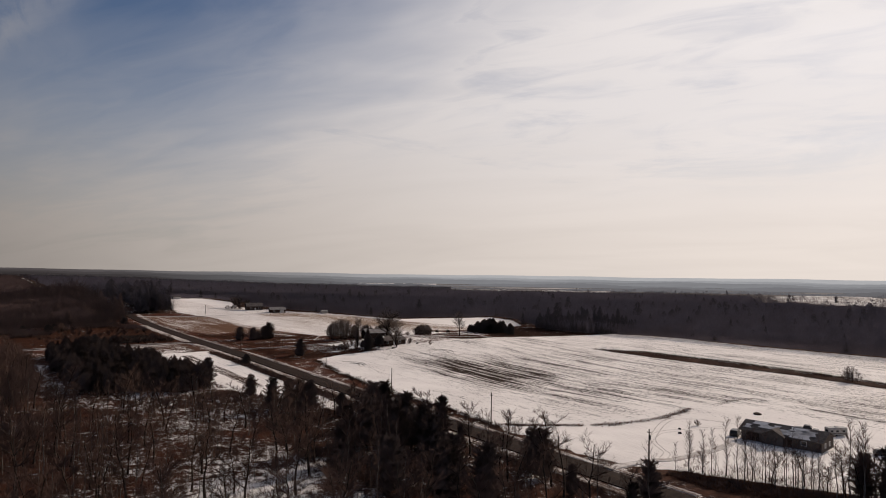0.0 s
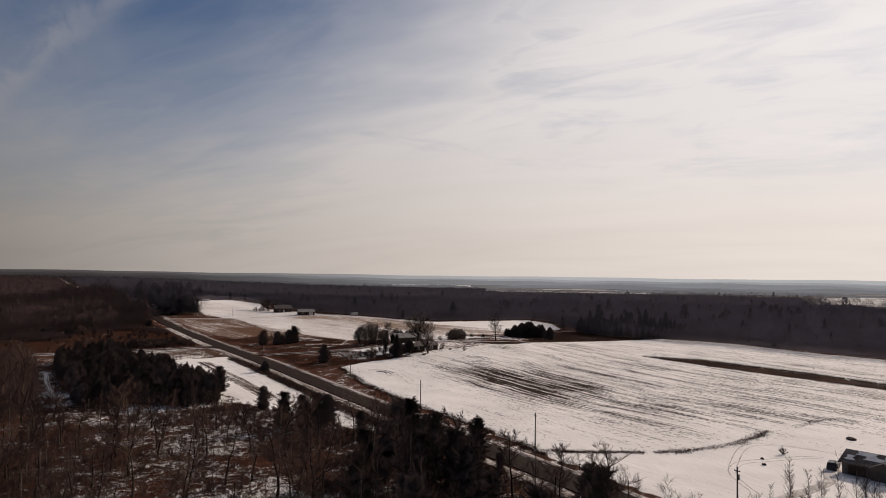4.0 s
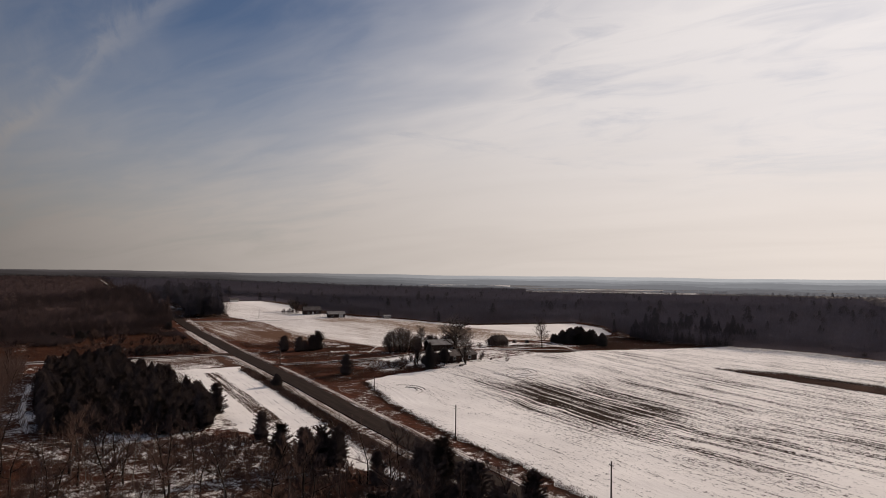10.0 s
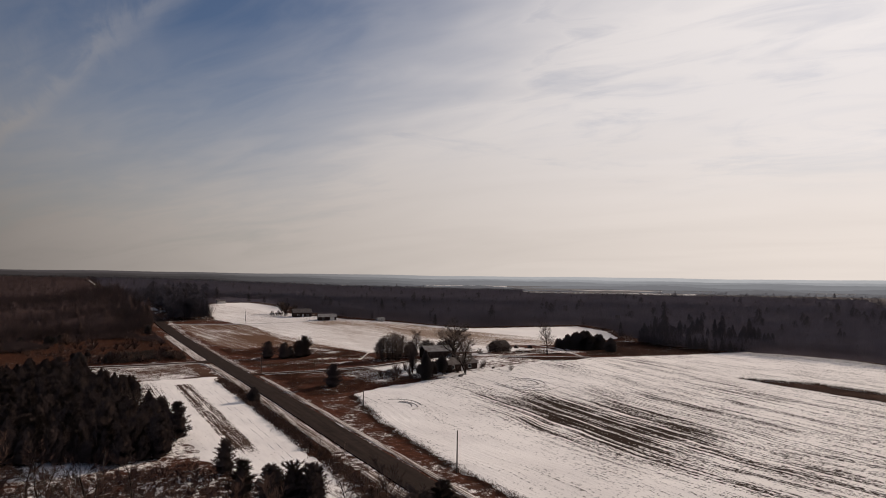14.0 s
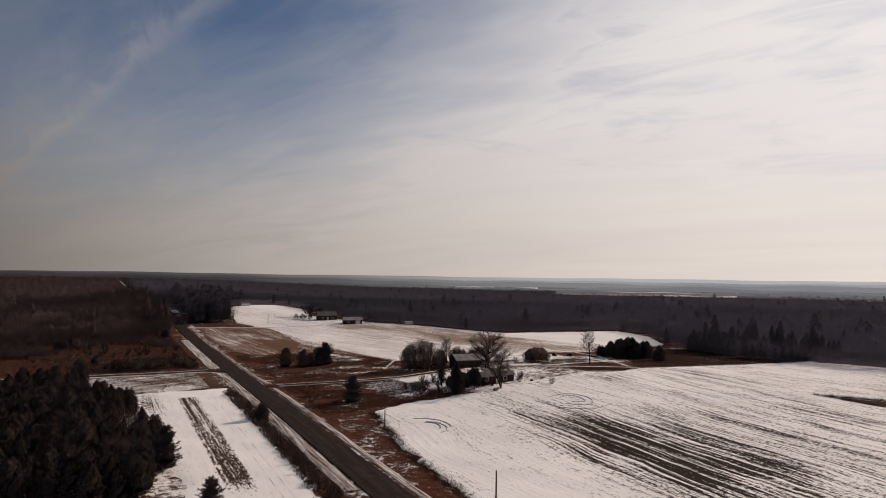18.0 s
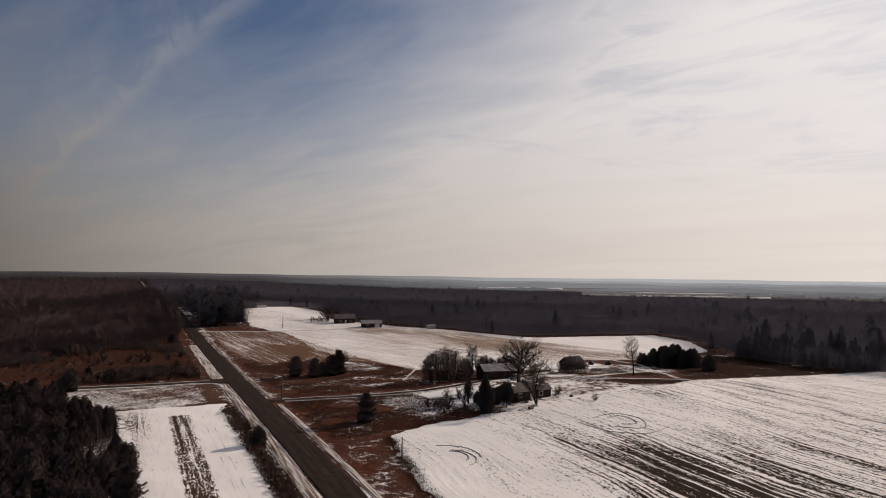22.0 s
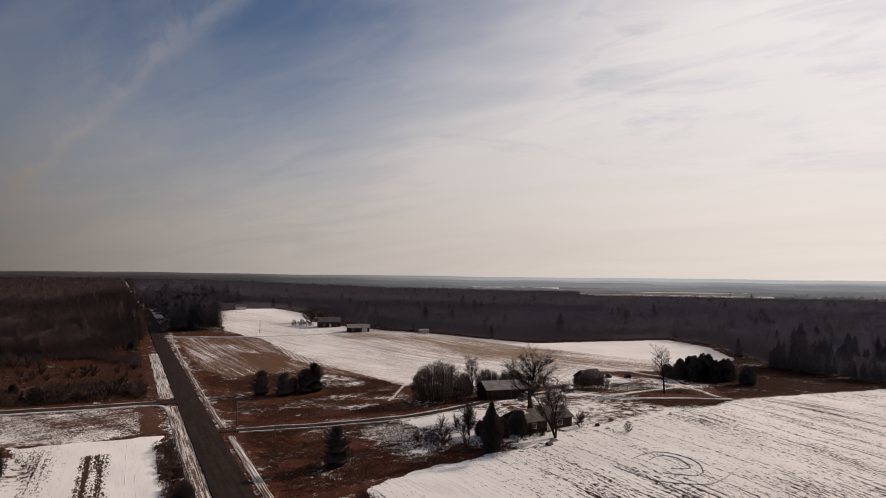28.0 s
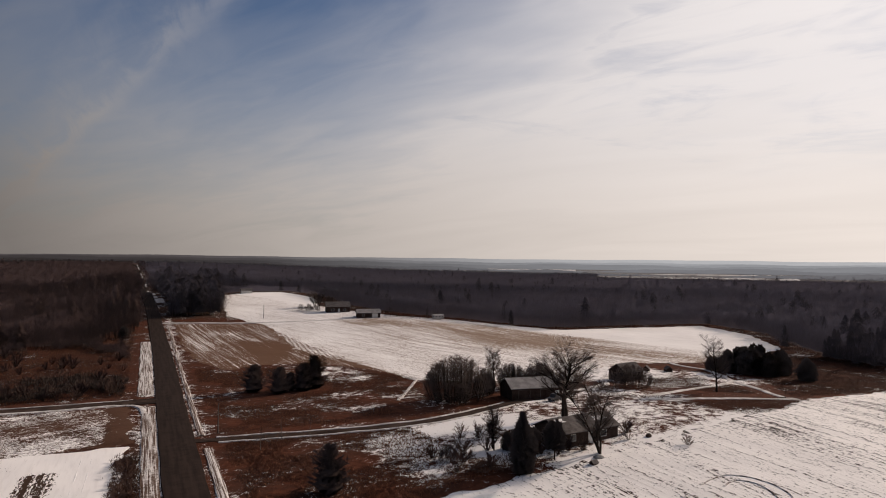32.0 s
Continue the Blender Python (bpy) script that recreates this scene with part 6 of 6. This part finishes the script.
# ---- buildings ----
def gable_house(name, label, L, W, wall_h, roof_h, wall="brown_siding", roof="shingle", over=0.45, front=(), back=(), ends=(), cat="house", snow=0.0, chimney=None):
    """Long side along local x; openings as (centre, sill, width, height, kind) on the front (-y)."""
    root = thing(name, label, cat)
    body = Shape()
    body.prism([(-W / 2, -0.4), (W / 2, -0.4), (W / 2, wall_h), (0, wall_h + roof_h), (-W / 2, wall_h)], -L / 2, L / 2)
    w = body.part("wall", wall, root)
    slope = roof_h / (W / 2)
    for s, nm in ((-1, "roof"), (1, "roof")):
        e = (W / 2 + over)
        z_e = wall_h - over * slope
        rs = Shape()
        pr = [(s * e, z_e + 0.05), (s * e, z_e + 0.2), (s * 0.002, wall_h + roof_h + 0.2), (s * 0.002, wall_h + roof_h + 0.05)]
        rs.prism(pr, -L / 2 - over, L / 2 + over)
        rf = rs.part(nm, roof, root)
        if snow:
            r = random.Random(L * 10 + s)
            for i in range(int(snow * 10)):
                x0 = r.uniform(-L / 2, L / 2 - 2)
                ln, t0 = r.uniform(1.5, 4.5), r.uniform(0.05, 0.6)
                t1 = min(0.97, t0 + r.uniform(0.2, 0.4))
                sn = Shape()
                y0, y1 = s * e * t0, s * e * t1
                zz = lambda y: wall_h + roof_h + 0.2 - abs(y) * slope
                x1 = min(x0 + ln, L / 2)
                m_ = [(x0, y0), (x0 + 0.3, (y0 + y1) / 2), (x0 - 0.2, y1), ((x0 + x1) / 2, y1 * 1.02), (x1 + 0.3, y1), (x1 - 0.4, (y0 + y1) / 2), (x1, y0)]
                top = [(x, y, zz(y) + 0.05) for x, y in m_]
                bot = [(x, y, zz(y) + 0.004) for x, y in m_]
                sn.add(top + bot, [tuple(range(7)), tuple(range(13, 6, -1))] + [(j, (j + 1) % 7, 7 + (j + 1) % 7, 7 + j) for j in range(7)])
                sn.part("snow_patch", "roof_snow", rf)
    def opening(cx, sill, ww, hh, kind, side):
        f = Shape()
        t = 0.09
        if side in ("f", "b"):
            y = -W / 2 if side == "f" else W / 2
            sg = -1 if side == "f" else 1
            bx = lambda a0, z0, a1, z1, d0, d1: (a0, min(y + sg * d0, y + sg * d1), z0, a1, max(y + sg * d0, y + sg * d1), z1)
        else:
            x = -L / 2 if side == "l" else L / 2
            sg = -1 if side == "l" else 1
            bx = lambda a0, z0, a1, z1, d0, d1: (min(x + sg * d0, x + sg * d1), a0, z0, max(x + sg * d0, x + sg * d1), a1, z1)
        for a0, z0, a1, z1 in ((cx - ww / 2 - t, sill - t, cx + ww / 2 + t, sill), (cx - ww / 2 - t, sill + hh, cx + ww / 2 + t, sill + hh + t),
                               (cx - ww / 2 - t, sill, cx - ww / 2, sill + hh), (cx + ww / 2, sill, cx + ww / 2 + t, sill + hh)):
            f.box(*bx(a0, z0, a1, z1, -0.02, 0.07))
        g = Shape()
        g.box(*bx(cx - ww / 2, sill, cx + ww / 2, sill + hh, -0.02, 0.03))
        if kind == "window":
            fr = f.part("window", "trim", root)
            g.part("pane", "glass", fr)
        else:
            d = g.part("door", "trim" if kind == "door" else "dark_siding", root)
            f.part("door_frame", "trim" if kind == "door" else "brown_siding", d)
            kn = Shape()
            kn.box(*bx(cx + ww * 0.36, sill + 0.95, cx + ww * 0.36 + 0.12, sill + 1.05, 0.03, 0.09))
            kn.part("handle", "grey_metal", d)
    for o in front:
        opening(*o, "f")
    for o in back:
        opening(*o, "b")
    for o in ends:
        opening(*o)
    if chimney:
        c = Shape()
        c.box(chimney - 0.35, 0.3, wall_h + roof_h - 0.9, chimney + 0.35, 1.0, wall_h + roof_h + 0.9)
        c.part("chimney", "concrete", root, "", 0.03)
    return root


def set_down(ob, x, y, deg):
    ob.matrix_basis = Matrix.Translation((x, y, h(x, y))) @ Matrix.Rotation(radians(deg), 4, "Z")
    return ob


W_ = "window"
ranch = set_down(gable_house("ranch_house", "long brown single-storey ranch house with snow-patched roof", 18.4, 8.5, 2.65, 1.6, "brown_siding", "shingle",
                             0.6, [(-6.4, 0.0, 3.2, 2.2, "gate"), (2.3, 0.0, 0.95, 2.05, "gate"), (5.4, 1.2, 1.1, 0.9, W_)],
                             (), [(-1.6, 1.0, 0.9, 0.9, W_, "r"), (1.4, 1.0, 0.9, 0.9, W_, "r"), (0, 0.9, 1.2, 1.1, W_, "l")], "house", 1.0), 58.0, -307.3, -81)
shed = set_down(gable_house("long_shed", "long dark shed with a grey metal roof", 14, 8.5, 3.0, 1.9, "dark_siding", "steel_roof", 0.4,
                            [(-3.5, 0.0, 3.2, 2.5, "gate"), (2.5, 0.0, 3.2, 2.5, "gate"), (5.6, 0.0, 0.95, 2.05, "door")], (), (), "shed"), 86.5, -48.5, -8)
farmhouse = set_down(gable_house("farmhouse", "low dark farmhouse among trees, snow on the roof", 15, 8, 2.6, 1.9, "dark_siding", "shingle", 0.45,
                                 [(-4.5, 0.9, 1.2, 1.2, W_), (0, 0, 0.95, 2.05, "door"), (3.5, 0.9, 1.4, 1.2, W_)], (), [(-1.5, 0.9, 1.1, 1.2, W_, "r"), (1.5, 0.9, 1.1, 1.2, W_, "r")], "house", 0.2), 72.5, -89.3, 8)
barn = set_down(gable_house("small_barn", "small dark barn with a snowy roof edge", 8, 6.5, 2.9, 2.2, "dark_siding", "shingle", 0.35,
                            [(0, 0.0, 3.0, 2.6, "gate")], (), (), "barn"), 129, -34.5, 10)
far_house = set_down(gable_house("far_house", "low far farm shed with a pale roof", 13, 8, 2.6, 1.8, "dark_siding", "steel_roof", 0.4,
                                 [(-3, 0.9, 1.3, 1.1, W_), (3.5, 0, 3.0, 2.3, "door")], (), [(0, 0, 2.8, 2.3, "door", "r")], "shed"), 108, 164, -12)
far_barn = set_down(gable_house("far_barn", "dark far farmhouse among bare trees", 14, 9, 3.4, 2.6, "dark_siding", "shingle", 0.4,
                                [(-3, 0.9, 1.3, 1.1, W_), (0.5, 0, 0.95, 2.05, "door"), (4, 0.9, 1.3, 1.1, W_)], (), (), "house", 0.0, 2.5), 99, 197, -10)


# ---- poles ----
def pole(name, label, x, y, H, transformer=False, arm=True):
    root = thing(name, label, "pole")
    p = Shape()
    p.tube((0, 0, -0.5), (0.03, 0, H), 0.16, 0.11, 8, 0.5, True)
    p.part("post", "pole_wood", root)
    if arm:
        a = Shape()
        a.box(-0.06, -0.55, H - 0.75, 0.06, 0.55, H - 0.62)
        a.part("crossarm", "pole_wood", root)
        for o in (-0.48, 0.48):
            i_ = Shape()
            i_.tube((0, o, H - 0.62), (0, o, H - 0.42), 0.05, 0.03, 6, 0.5, True)
            i_.part("insulator", "grey_metal", root)
    if transformer:
        t = Shape()
        t.tube((0.32, 0, H - 2.2), (0.32, 0, H - 1.3), 0.22, 0.22, 10, 0.5, True)
        t.part("transformer", "grey_metal", root)
    root.matrix_basis = Matrix.Translation((x, y, h(x, y)))
    return root


for x, y, H, tr, arm in ((16.4, -132.5, 5.2, False, False), (9.5, -199, 8.5, False, False), (9.0, -253, 8.5, False, True), (10.3, -304, 8.5, True, True), (53.7, 186, 7.5, False, False)):
    pole("utility_pole", "weathered wooden utility pole beside the field" if not tr else "wooden utility pole with a grey transformer", x, y, H, tr, arm)


# ---- wings of the ranch house ----
def wing(root, cx, width, out, depth, wall_h, roof_h, wall, roof, half):
    """A front-gabled wing: width along x, from the ridge to `out` in front of the wall."""
    y0, y1 = -half - out, depth
    b = Shape()
    p = [(cx - width / 2, -0.4), (cx + width / 2, -0.4), (cx + width / 2, wall_h), (cx, wall_h + roof_h), (cx - width / 2, wall_h)]
    pts = [(x, y, z) for y in (y0, y1) for x, z in p]
    b.add(pts, [(0, 1, 2, 3, 4), (9, 8, 7, 6, 5)] + [(i, 5 + i, 5 + (i + 1) % 5, (i + 1) % 5) for i in range(5)])
    w = b.part("wing", wall, root)
    sl = roof_h / (width / 2)
    for s in (-1, 1):
        r = Shape()
        e = width / 2 + 0.4
        q = [(cx + s * e, wall_h - 0.4 * sl + 0.06), (cx + s * e, wall_h - 0.4 * sl + 0.2), (cx + s * 0.002, wall_h + roof_h + 0.22), (cx + s * 0.002, wall_h + roof_h + 0.06)]
        pts = [(x, y, z) for y in (y0 - 0.4, y1) for x, z in q]
        r.add(pts, [(0, 1, 2, 3), (7, 6, 5, 4)] + [(i, 4 + i, 4 + (i + 1) % 4, (i + 1) % 4) for i in range(4)])
        r.part("wing_roof", roof, w)
    return w


def slab(root, name, mat, *dims):
    s = Shape()
    s.box(*dims)
    return s.part(name, mat, root)


wing(ranch, -1.3, 4.8, 0.9, 0.0, 2.55, 1.25, "brown_siding", "shingle", 4.25)
slab(ranch, "foundation", "concrete", -9.25, -4.30, -0.5, 9.25, 4.30, 0.25)


# ---- vehicles ----
def vehicle(name, label, L, W, H, paint, cab=(0.30, 0.95), cargo=0.62, cat="car"):
    """A body with a cabin, panes, lamps and wheels; front towards -x."""
    root = thing(name, label, cat)
    b = Shape()
    z0, zb = 0.35, H * cargo
    prof = [(-L / 2, z0), (-L / 2, zb * 0.85), (-L / 2 + L * cab[0] * 0.85, zb), (-L / 2 + L * cab[0] * 1.25, H), (-L / 2 + L * cab[1] * 0.96, H), (-L / 2 + L * cab[1] * 1.04, zb), (L / 2, zb), (L / 2, z0)]
    n = len(prof)
    pts = [(x, y * (0.86 if z > zb + 0.05 else 1.0), z) for y in (-W / 2, W / 2) for x, z in prof]
    b.add(pts, [(i, (i + 1) % n, n + (i + 1) % n, n + i) for i in range(n)] + [tuple(range(n - 1, -1, -1)), tuple(range(n, 2 * n))])
    b.part("body", paint, root, "", 0.04)
    for sgn in (-1, 1):
        g = Shape()
        y = sgn * W * 0.455
        g.add([(-L / 2 + L * cab[0] * 1.2, y, zb + 0.06), (-L / 2 + L * cab[1] * 0.98, y, zb + 0.06), (-L / 2 + L * cab[1] * 0.93, sgn * W * 0.437, H - 0.12), (-L / 2 + L * cab[0] * 1.35, sgn * W * 0.437, H - 0.12)], [(0, 1, 2, 3)])
        g.part("side_window", "glass", root)
        l_ = Shape()
        l_.box(-L / 2 - 0.03, sgn * W * 0.36 - 0.15, zb * 0.6, -L / 2 + 0.05, sgn * W * 0.36 + 0.15, zb * 0.6 + 0.16)
        l_.part("headlight", "trim", root)
        for fx in (-0.31, 0.31):
            t = Shape()
            t.tube((fx * L, sgn * (W / 2 - 0.20), 0.33), (fx * L, sgn * (W / 2 + 0.01), 0.33), 0.34, 0.34, 14, 0.5, True)
            w = t.part("wheel", "rubber", root)
            r = Shape()
            r.tube((fx * L, sgn * (W / 2 + 0.005), 0.33), (fx * L, sgn * (W / 2 + 0.02), 0.33), 0.19, 0.17, 12, 0.5, True)
            r.part("rim", "grey_metal", w)
    return root


def camper(name, label):
    root = thing(name, label, "camper")
    b = Shape()
    b.prism([(-1.2, 0.55), (1.2, 0.55), (1.2, 2.7), (1.0, 2.95), (-1.0, 2.95), (-1.2, 2.7)], -3.2, 3.2)
    b.part("body", "light_paint", root, "", 0.04)
    for sg in (-1, 1):
        for x in (-1.9, 0.3, 2.2):
            g = Shape()
            g.box(x - 0.45, min(sg * 1.19, sg * 1.225), 1.5, x + 0.45, max(sg * 1.19, sg * 1.225), 2.1)
            g.part("window", "glass", root)
        b = Shape()
        b.box(-3.0, min(sg * 1.195, sg * 1.22), 0.95, 3.0, max(sg * 1.195, sg * 1.22), 1.15)
        b.part("stripe", "brown_siding", root)
        g = Shape()
        g.box(min(sg * 3.19, sg * 3.23), -0.7, 1.5, max(sg * 3.19, sg * 3.23), 0.7, 2.2)
        g.part("window", "glass", root)
    v = Shape()
    v.box(-0.45, -0.4, 2.93, 0.45, 0.4, 3.2)
    v.part("roof_vent", "grey_metal", root, "", 0.04)
    for s in (-1, 1):
        t = Shape()
        t.tube((0.6, s * 0.98, 0.35), (0.6, s * 1.2, 0.35), 0.35, 0.35, 14, 0.5, True)
        t.part("wheel", "rubber", root)
    h_ = Shape()
    h_.tube((-3.2, 0, 0.5), (-4.2, 0, 0.45), 0.06, 0.05, 6, 0.5, True)
    h_.part("hitch", "grey_metal", root)
    return root


suv = set_down(vehicle("suv", "dark parked station car in the snowy yard", 4.8, 1.9, 1.75, "dark_paint"), 54.5, -296, 200)
pickup = set_down(vehicle("pickup_truck", "dark parked pickup truck behind the ranch house", 5.6, 1.95, 1.85, "dark_paint", (0.28, 0.62), 0.60, "truck"), 75.0, -303.5, 112)
trailer = set_down(camper("camper", "pale boxy camper trailer parked in the snow"), 77.0, -310.0, 150)
trailer.matrix_basis = trailer.matrix_basis @ Matrix.Scale(0.78, 4)
set_down(vehicle("parked_car", "dark car parked at the yard edge", 4.5, 1.8, 1.45, "dark_paint"), 66, -326, 130)
set_down(vehicle("farm_truck", "dark small truck in front of the long shed", 4.4, 1.8, 1.7, "dark_paint", (0.28, 0.62), 0.55, "truck"), 88.5, -57, 20)


# ---- small things in the yards ----
def hutch(name, label, x, y, turn, s=1.0):
    root = thing(name, label, "hutch")
    b = Shape()
    b.prism([(-1.1 * s, -0.1), (1.1 * s, -0.1), (0.9 * s, 0.9 * s), (0, 1.7 * s), (-0.9 * s, 0.9 * s)], -1.2 * s, 1.2 * s)
    b.part("body", "dark_siding", root, "", 0.03)
    for sg in (-1, 1):
        r = Shape()
        r.prism([(sg * 1.12 * s, 0.72 * s), (sg * 1.12 * s, 0.82 * s), (sg * 0.002, 1.84 * s), (sg * 0.002, 1.72 * s)], -1.4 * s, 1.4 * s)
        r.part("roof", "shingle", root)
    return set_down(root, x, y, turn)


hutch("animal_hutch", "small dark pitched animal hutch in the snow", 151, -18, 40)
hutch("animal_hutch", "small dark pitched animal hutch in the snow", 157, -22, 70)
hutch("yard_hutch", "small weathered hutch at the farmyard edge", 66, -104, 15, 0.55)


def lump(name, label, category, x, y, w, hgt, mat, seed, n=26):
    """An uneven heap: stacked or tipped stuff under some snow."""
    r = random.Random(seed)
    root = thing(name, label, category)
    s = Shape()
    rings = [(1.0, 0.0), (0.95, 0.45), (0.7, 0.8), (0.3, 1.0)]
    pts, faces, k_ = [], [], 10
    for f, z in rings:
        for i in range(k_):
            a = 2 * math.pi * i / k_
            q = f * w / 2 * r.uniform(0.75, 1.15)
            pts.append((math.cos(a) * q * 1.4, math.sin(a) * q, z * hgt * r.uniform(0.8, 1.1) - (0.15 if z == 0 else 0)))
    for j in range(3):
        for i in range(k_):
            faces.append((j * k_ + i, j * k_ + (i + 1) % k_, (j + 1) * k_ + (i + 1) % k_, (j + 1) * k_ + i))
    faces.append(tuple(range(3 * k_, 4 * k_)))
    s.add(pts, faces)
    s.part("heap", mat, root)
    return set_down(root, x, y, seed * 40)


lump("wood_pile", "dark heap of timber lying in the snow", "pile", 85, -284, 2.6, 0.6, "dark_siding", 1)
lump("junk_heap", "low dark heap in the snowy yard", "pile", 48, -284, 0.7, 0.5, "dark_siding", 2)
lump("junk_heap", "low dark heap in the snowy yard", "pile", 44, -287, 0.7, 0.5, "dark_siding", 3)
lump("stone_heap", "pale stone heap at the field edge", "pile", 69, -101.5, 1.6, 0.6, "concrete", 4)
lump("stone_heap", "dark stone heap in the snow", "pile", 86, -95, 1.2, 0.6, "dark_siding", 5)


def mailbox(x, y):
    root = thing("mailbox", "small dark mailbox on a wooden post beside the road", "mailbox")
    p = Shape()
    p.box(-0.05, -0.05, -0.3, 0.05, 0.05, 1.05)
    p.part("post", "pole_wood", root)
    b = Shape()
    b.prism([(-0.11, 1.05), (0.11, 1.05), (0.11, 1.2), (0.0, 1.3), (-0.11, 1.2)], -0.26, 0.26)
    b.part("box", "dark_paint", root)
    root.matrix_basis = Matrix.Translation((x, y, h(x, y)))


mailbox(6.8, -270)
pole("meadow_pole", "short weathered wooden pole beside the road", 7.6, -48.2, 6.5, False, False)
for i, (x, y, s_) in enumerate(((19.3, -59.3, 0.5), (24.9, -61.3, 0.52), (14, -66, 0.4))):
    again(THIN[i], x, y, i, s_, "thin leafless sapling beside the driveway")
for i, (y, s_) in enumerate(((-84, 0.5), (-98, 0.6), (-104, 0.8), (-112, 0.5), (-118, 0.7), (-128, 0.6), (-134, 0.8), (-141, 0.7), (-152, 0.8), (-160, 0.6), (-168, 0.9), (-176, 0.7))):
    again(SHRUBS[i % 2], -10.3 - 0.5 * (i % 3), y, i * 1.3, s_, "brown leafless shrub between road and snow strip", "verge shrubs")
again(SHRUBS[0], 56, -284, 1.0, 0.7, "low leafless bush alone in the snowy yard")
again(SHRUBS[1], 89, -102.7, 2.0, 0.9, "dry leafless bush at the snowy field edge")
for i, (x, y, s_) in enumerate(((52, -78, 1.3), (55, -80, 1.4), (58, -81, 1.3), (49, -84, 1.2), (53, -88, 1.3), (46, -92, 1.5), (43, -96, 1.4), (49, -97, 1.2), (42, -87, 1.1))):
    again(SHRUBS[i % 2], x, y, i * 1.1, s_, "brown leafless hedge bush round the lawn", "lawn hedge")
for i, (x, y, s_) in enumerate(((85, -26, 1.6), (91, -30, 1.8), (96, -34, 1.6), (104, -30, 1.7), (110, -36, 1.4), (108, -50, 1.2))):
    again(SHRUBS[i % 2], x, y, i * 1.7, s_, "leafless bush behind the long shed", "shed bushes")

for i, (x, y, s_) in enumerate(((58, -97, 1.1), (61, -94.5, 1.3), (63.5, -96.5, 1.2), (66.5, -95.5, 1.2), (69, -96.5, 1.0), (64, -92.5, 1.5), (56.5, -93.5, 1.4), (81, -95, 0.9), (83.5, -91, 1.2))):
    again(SHRUBS[i % 2], x, y, i * 1.4, s_, "dark leafless bush close to the farmhouse", "farmhouse bushes")

for i, (x, y, s_) in enumerate(((-9.2, -152, 0.34), (-9.6, -171, 0.42), (-8.8, -178, 0.36), (-9.4, -186, 0.46), (-8.7, -193, 0.40), (-9.8, -199, 0.5), (-9.0, -206, 0.42), (-10.2, -214, 0.45), (-9.3, -222, 0.5), (-10.4, -131, 0.35))):
    again(THIN[i % 4], x, y, i * 1.1, s_, "thin leafless sapling on the road verge", "verge saplings")

again(lone_elm, 54.5, -87.5, 2.1, 0.56, "small leafless tree on the snowy lawn")
again(SHRUBS[1], 47.5, -88, 0.4, 1.7, "rounded leafless bush at the edge of the lawn")

# ---- the far farm ----
for i, (x, y, s_) in enumerate(((92, 226, 0.7), (96, 231, 0.6), (98, 216, 0.55), (88, 205, 0.42), (84, 208, 0.38), (80, 211, 0.35))):
    again(yard_elm if s_ > 0.5 else field_tree, x, y, i * 1.3, s_ if s_ > 0.5 else s_ * 1.9, "leafless tree by the far farm", "far farm trees")
set_down(camper("far_trailer", "pale trailer parked at the far field edge"), 142, 143, 10)
far_shed = set_down(gable_house("far_shed", "small pale shed at the top of the far field", 8, 4, 2.2, 1.2, "white_siding", "shingle", 0.3, [(0, 0, 0.95, 2.0, "door")], (), (), "shed"), 62, 322, 0)
set_down(gable_house("wood_house", "pale house at the edge of the far woods", 12, 8, 3.0, 2.2, "white_siding", "steel_roof", 0.4, [(-3, 0.9, 1.3, 1.2, "window"), (0, 0, 0.95, 2.05, "door"), (3, 0.9, 1.3, 1.2, "window")], (), (), "house"), 124, 312, -15)


# ---- fence by the far farm ----
def fence(name, label, pts, every=3.4, H=1.25):
    root = thing(name, label, "fence")
    x0, y0 = pts[0]
    z0 = h(x0, y0)
    spots = []
    for (ax, ay), (bx, by) in zip(pts[:-1], pts[1:]):
        n = max(1, int(math.hypot(bx - ax, by - ay) / every))
        spots += [(ax + (bx - ax) * i / n, ay + (by - ay) * i / n) for i in range(n)]
    spots.append(pts[-1])
    for x, y in spots:
        s = Shape()
        z = h(x, y) - z0
        s.tube((x - x0, y - y0, z - 0.3), (x - x0 + 0.02, y - y0, z + H), 0.09, 0.075, 6, 0.5, True)
        s.part("post", "pole_wood", root)
    for (ax, ay), (bx, by) in zip(spots[:-1], spots[1:]):
        for o in (0.5, 1.05):
            s = Shape()
            s.tube((ax - x0, ay - y0, h(ax, ay) - z0 + o), (bx - x0, by - y0, h(bx, by) - z0 + o), 0.045, 0.045, 5)
            s.part("rail", "pole_wood", root)
    root.matrix_basis = Matrix.Translation((x0, y0, z0))
    return root


fence("farm_fence", "weathered wooden rail fence beside the far field", [(118, 164), (123, 158), (129, 151), (137, 145)])
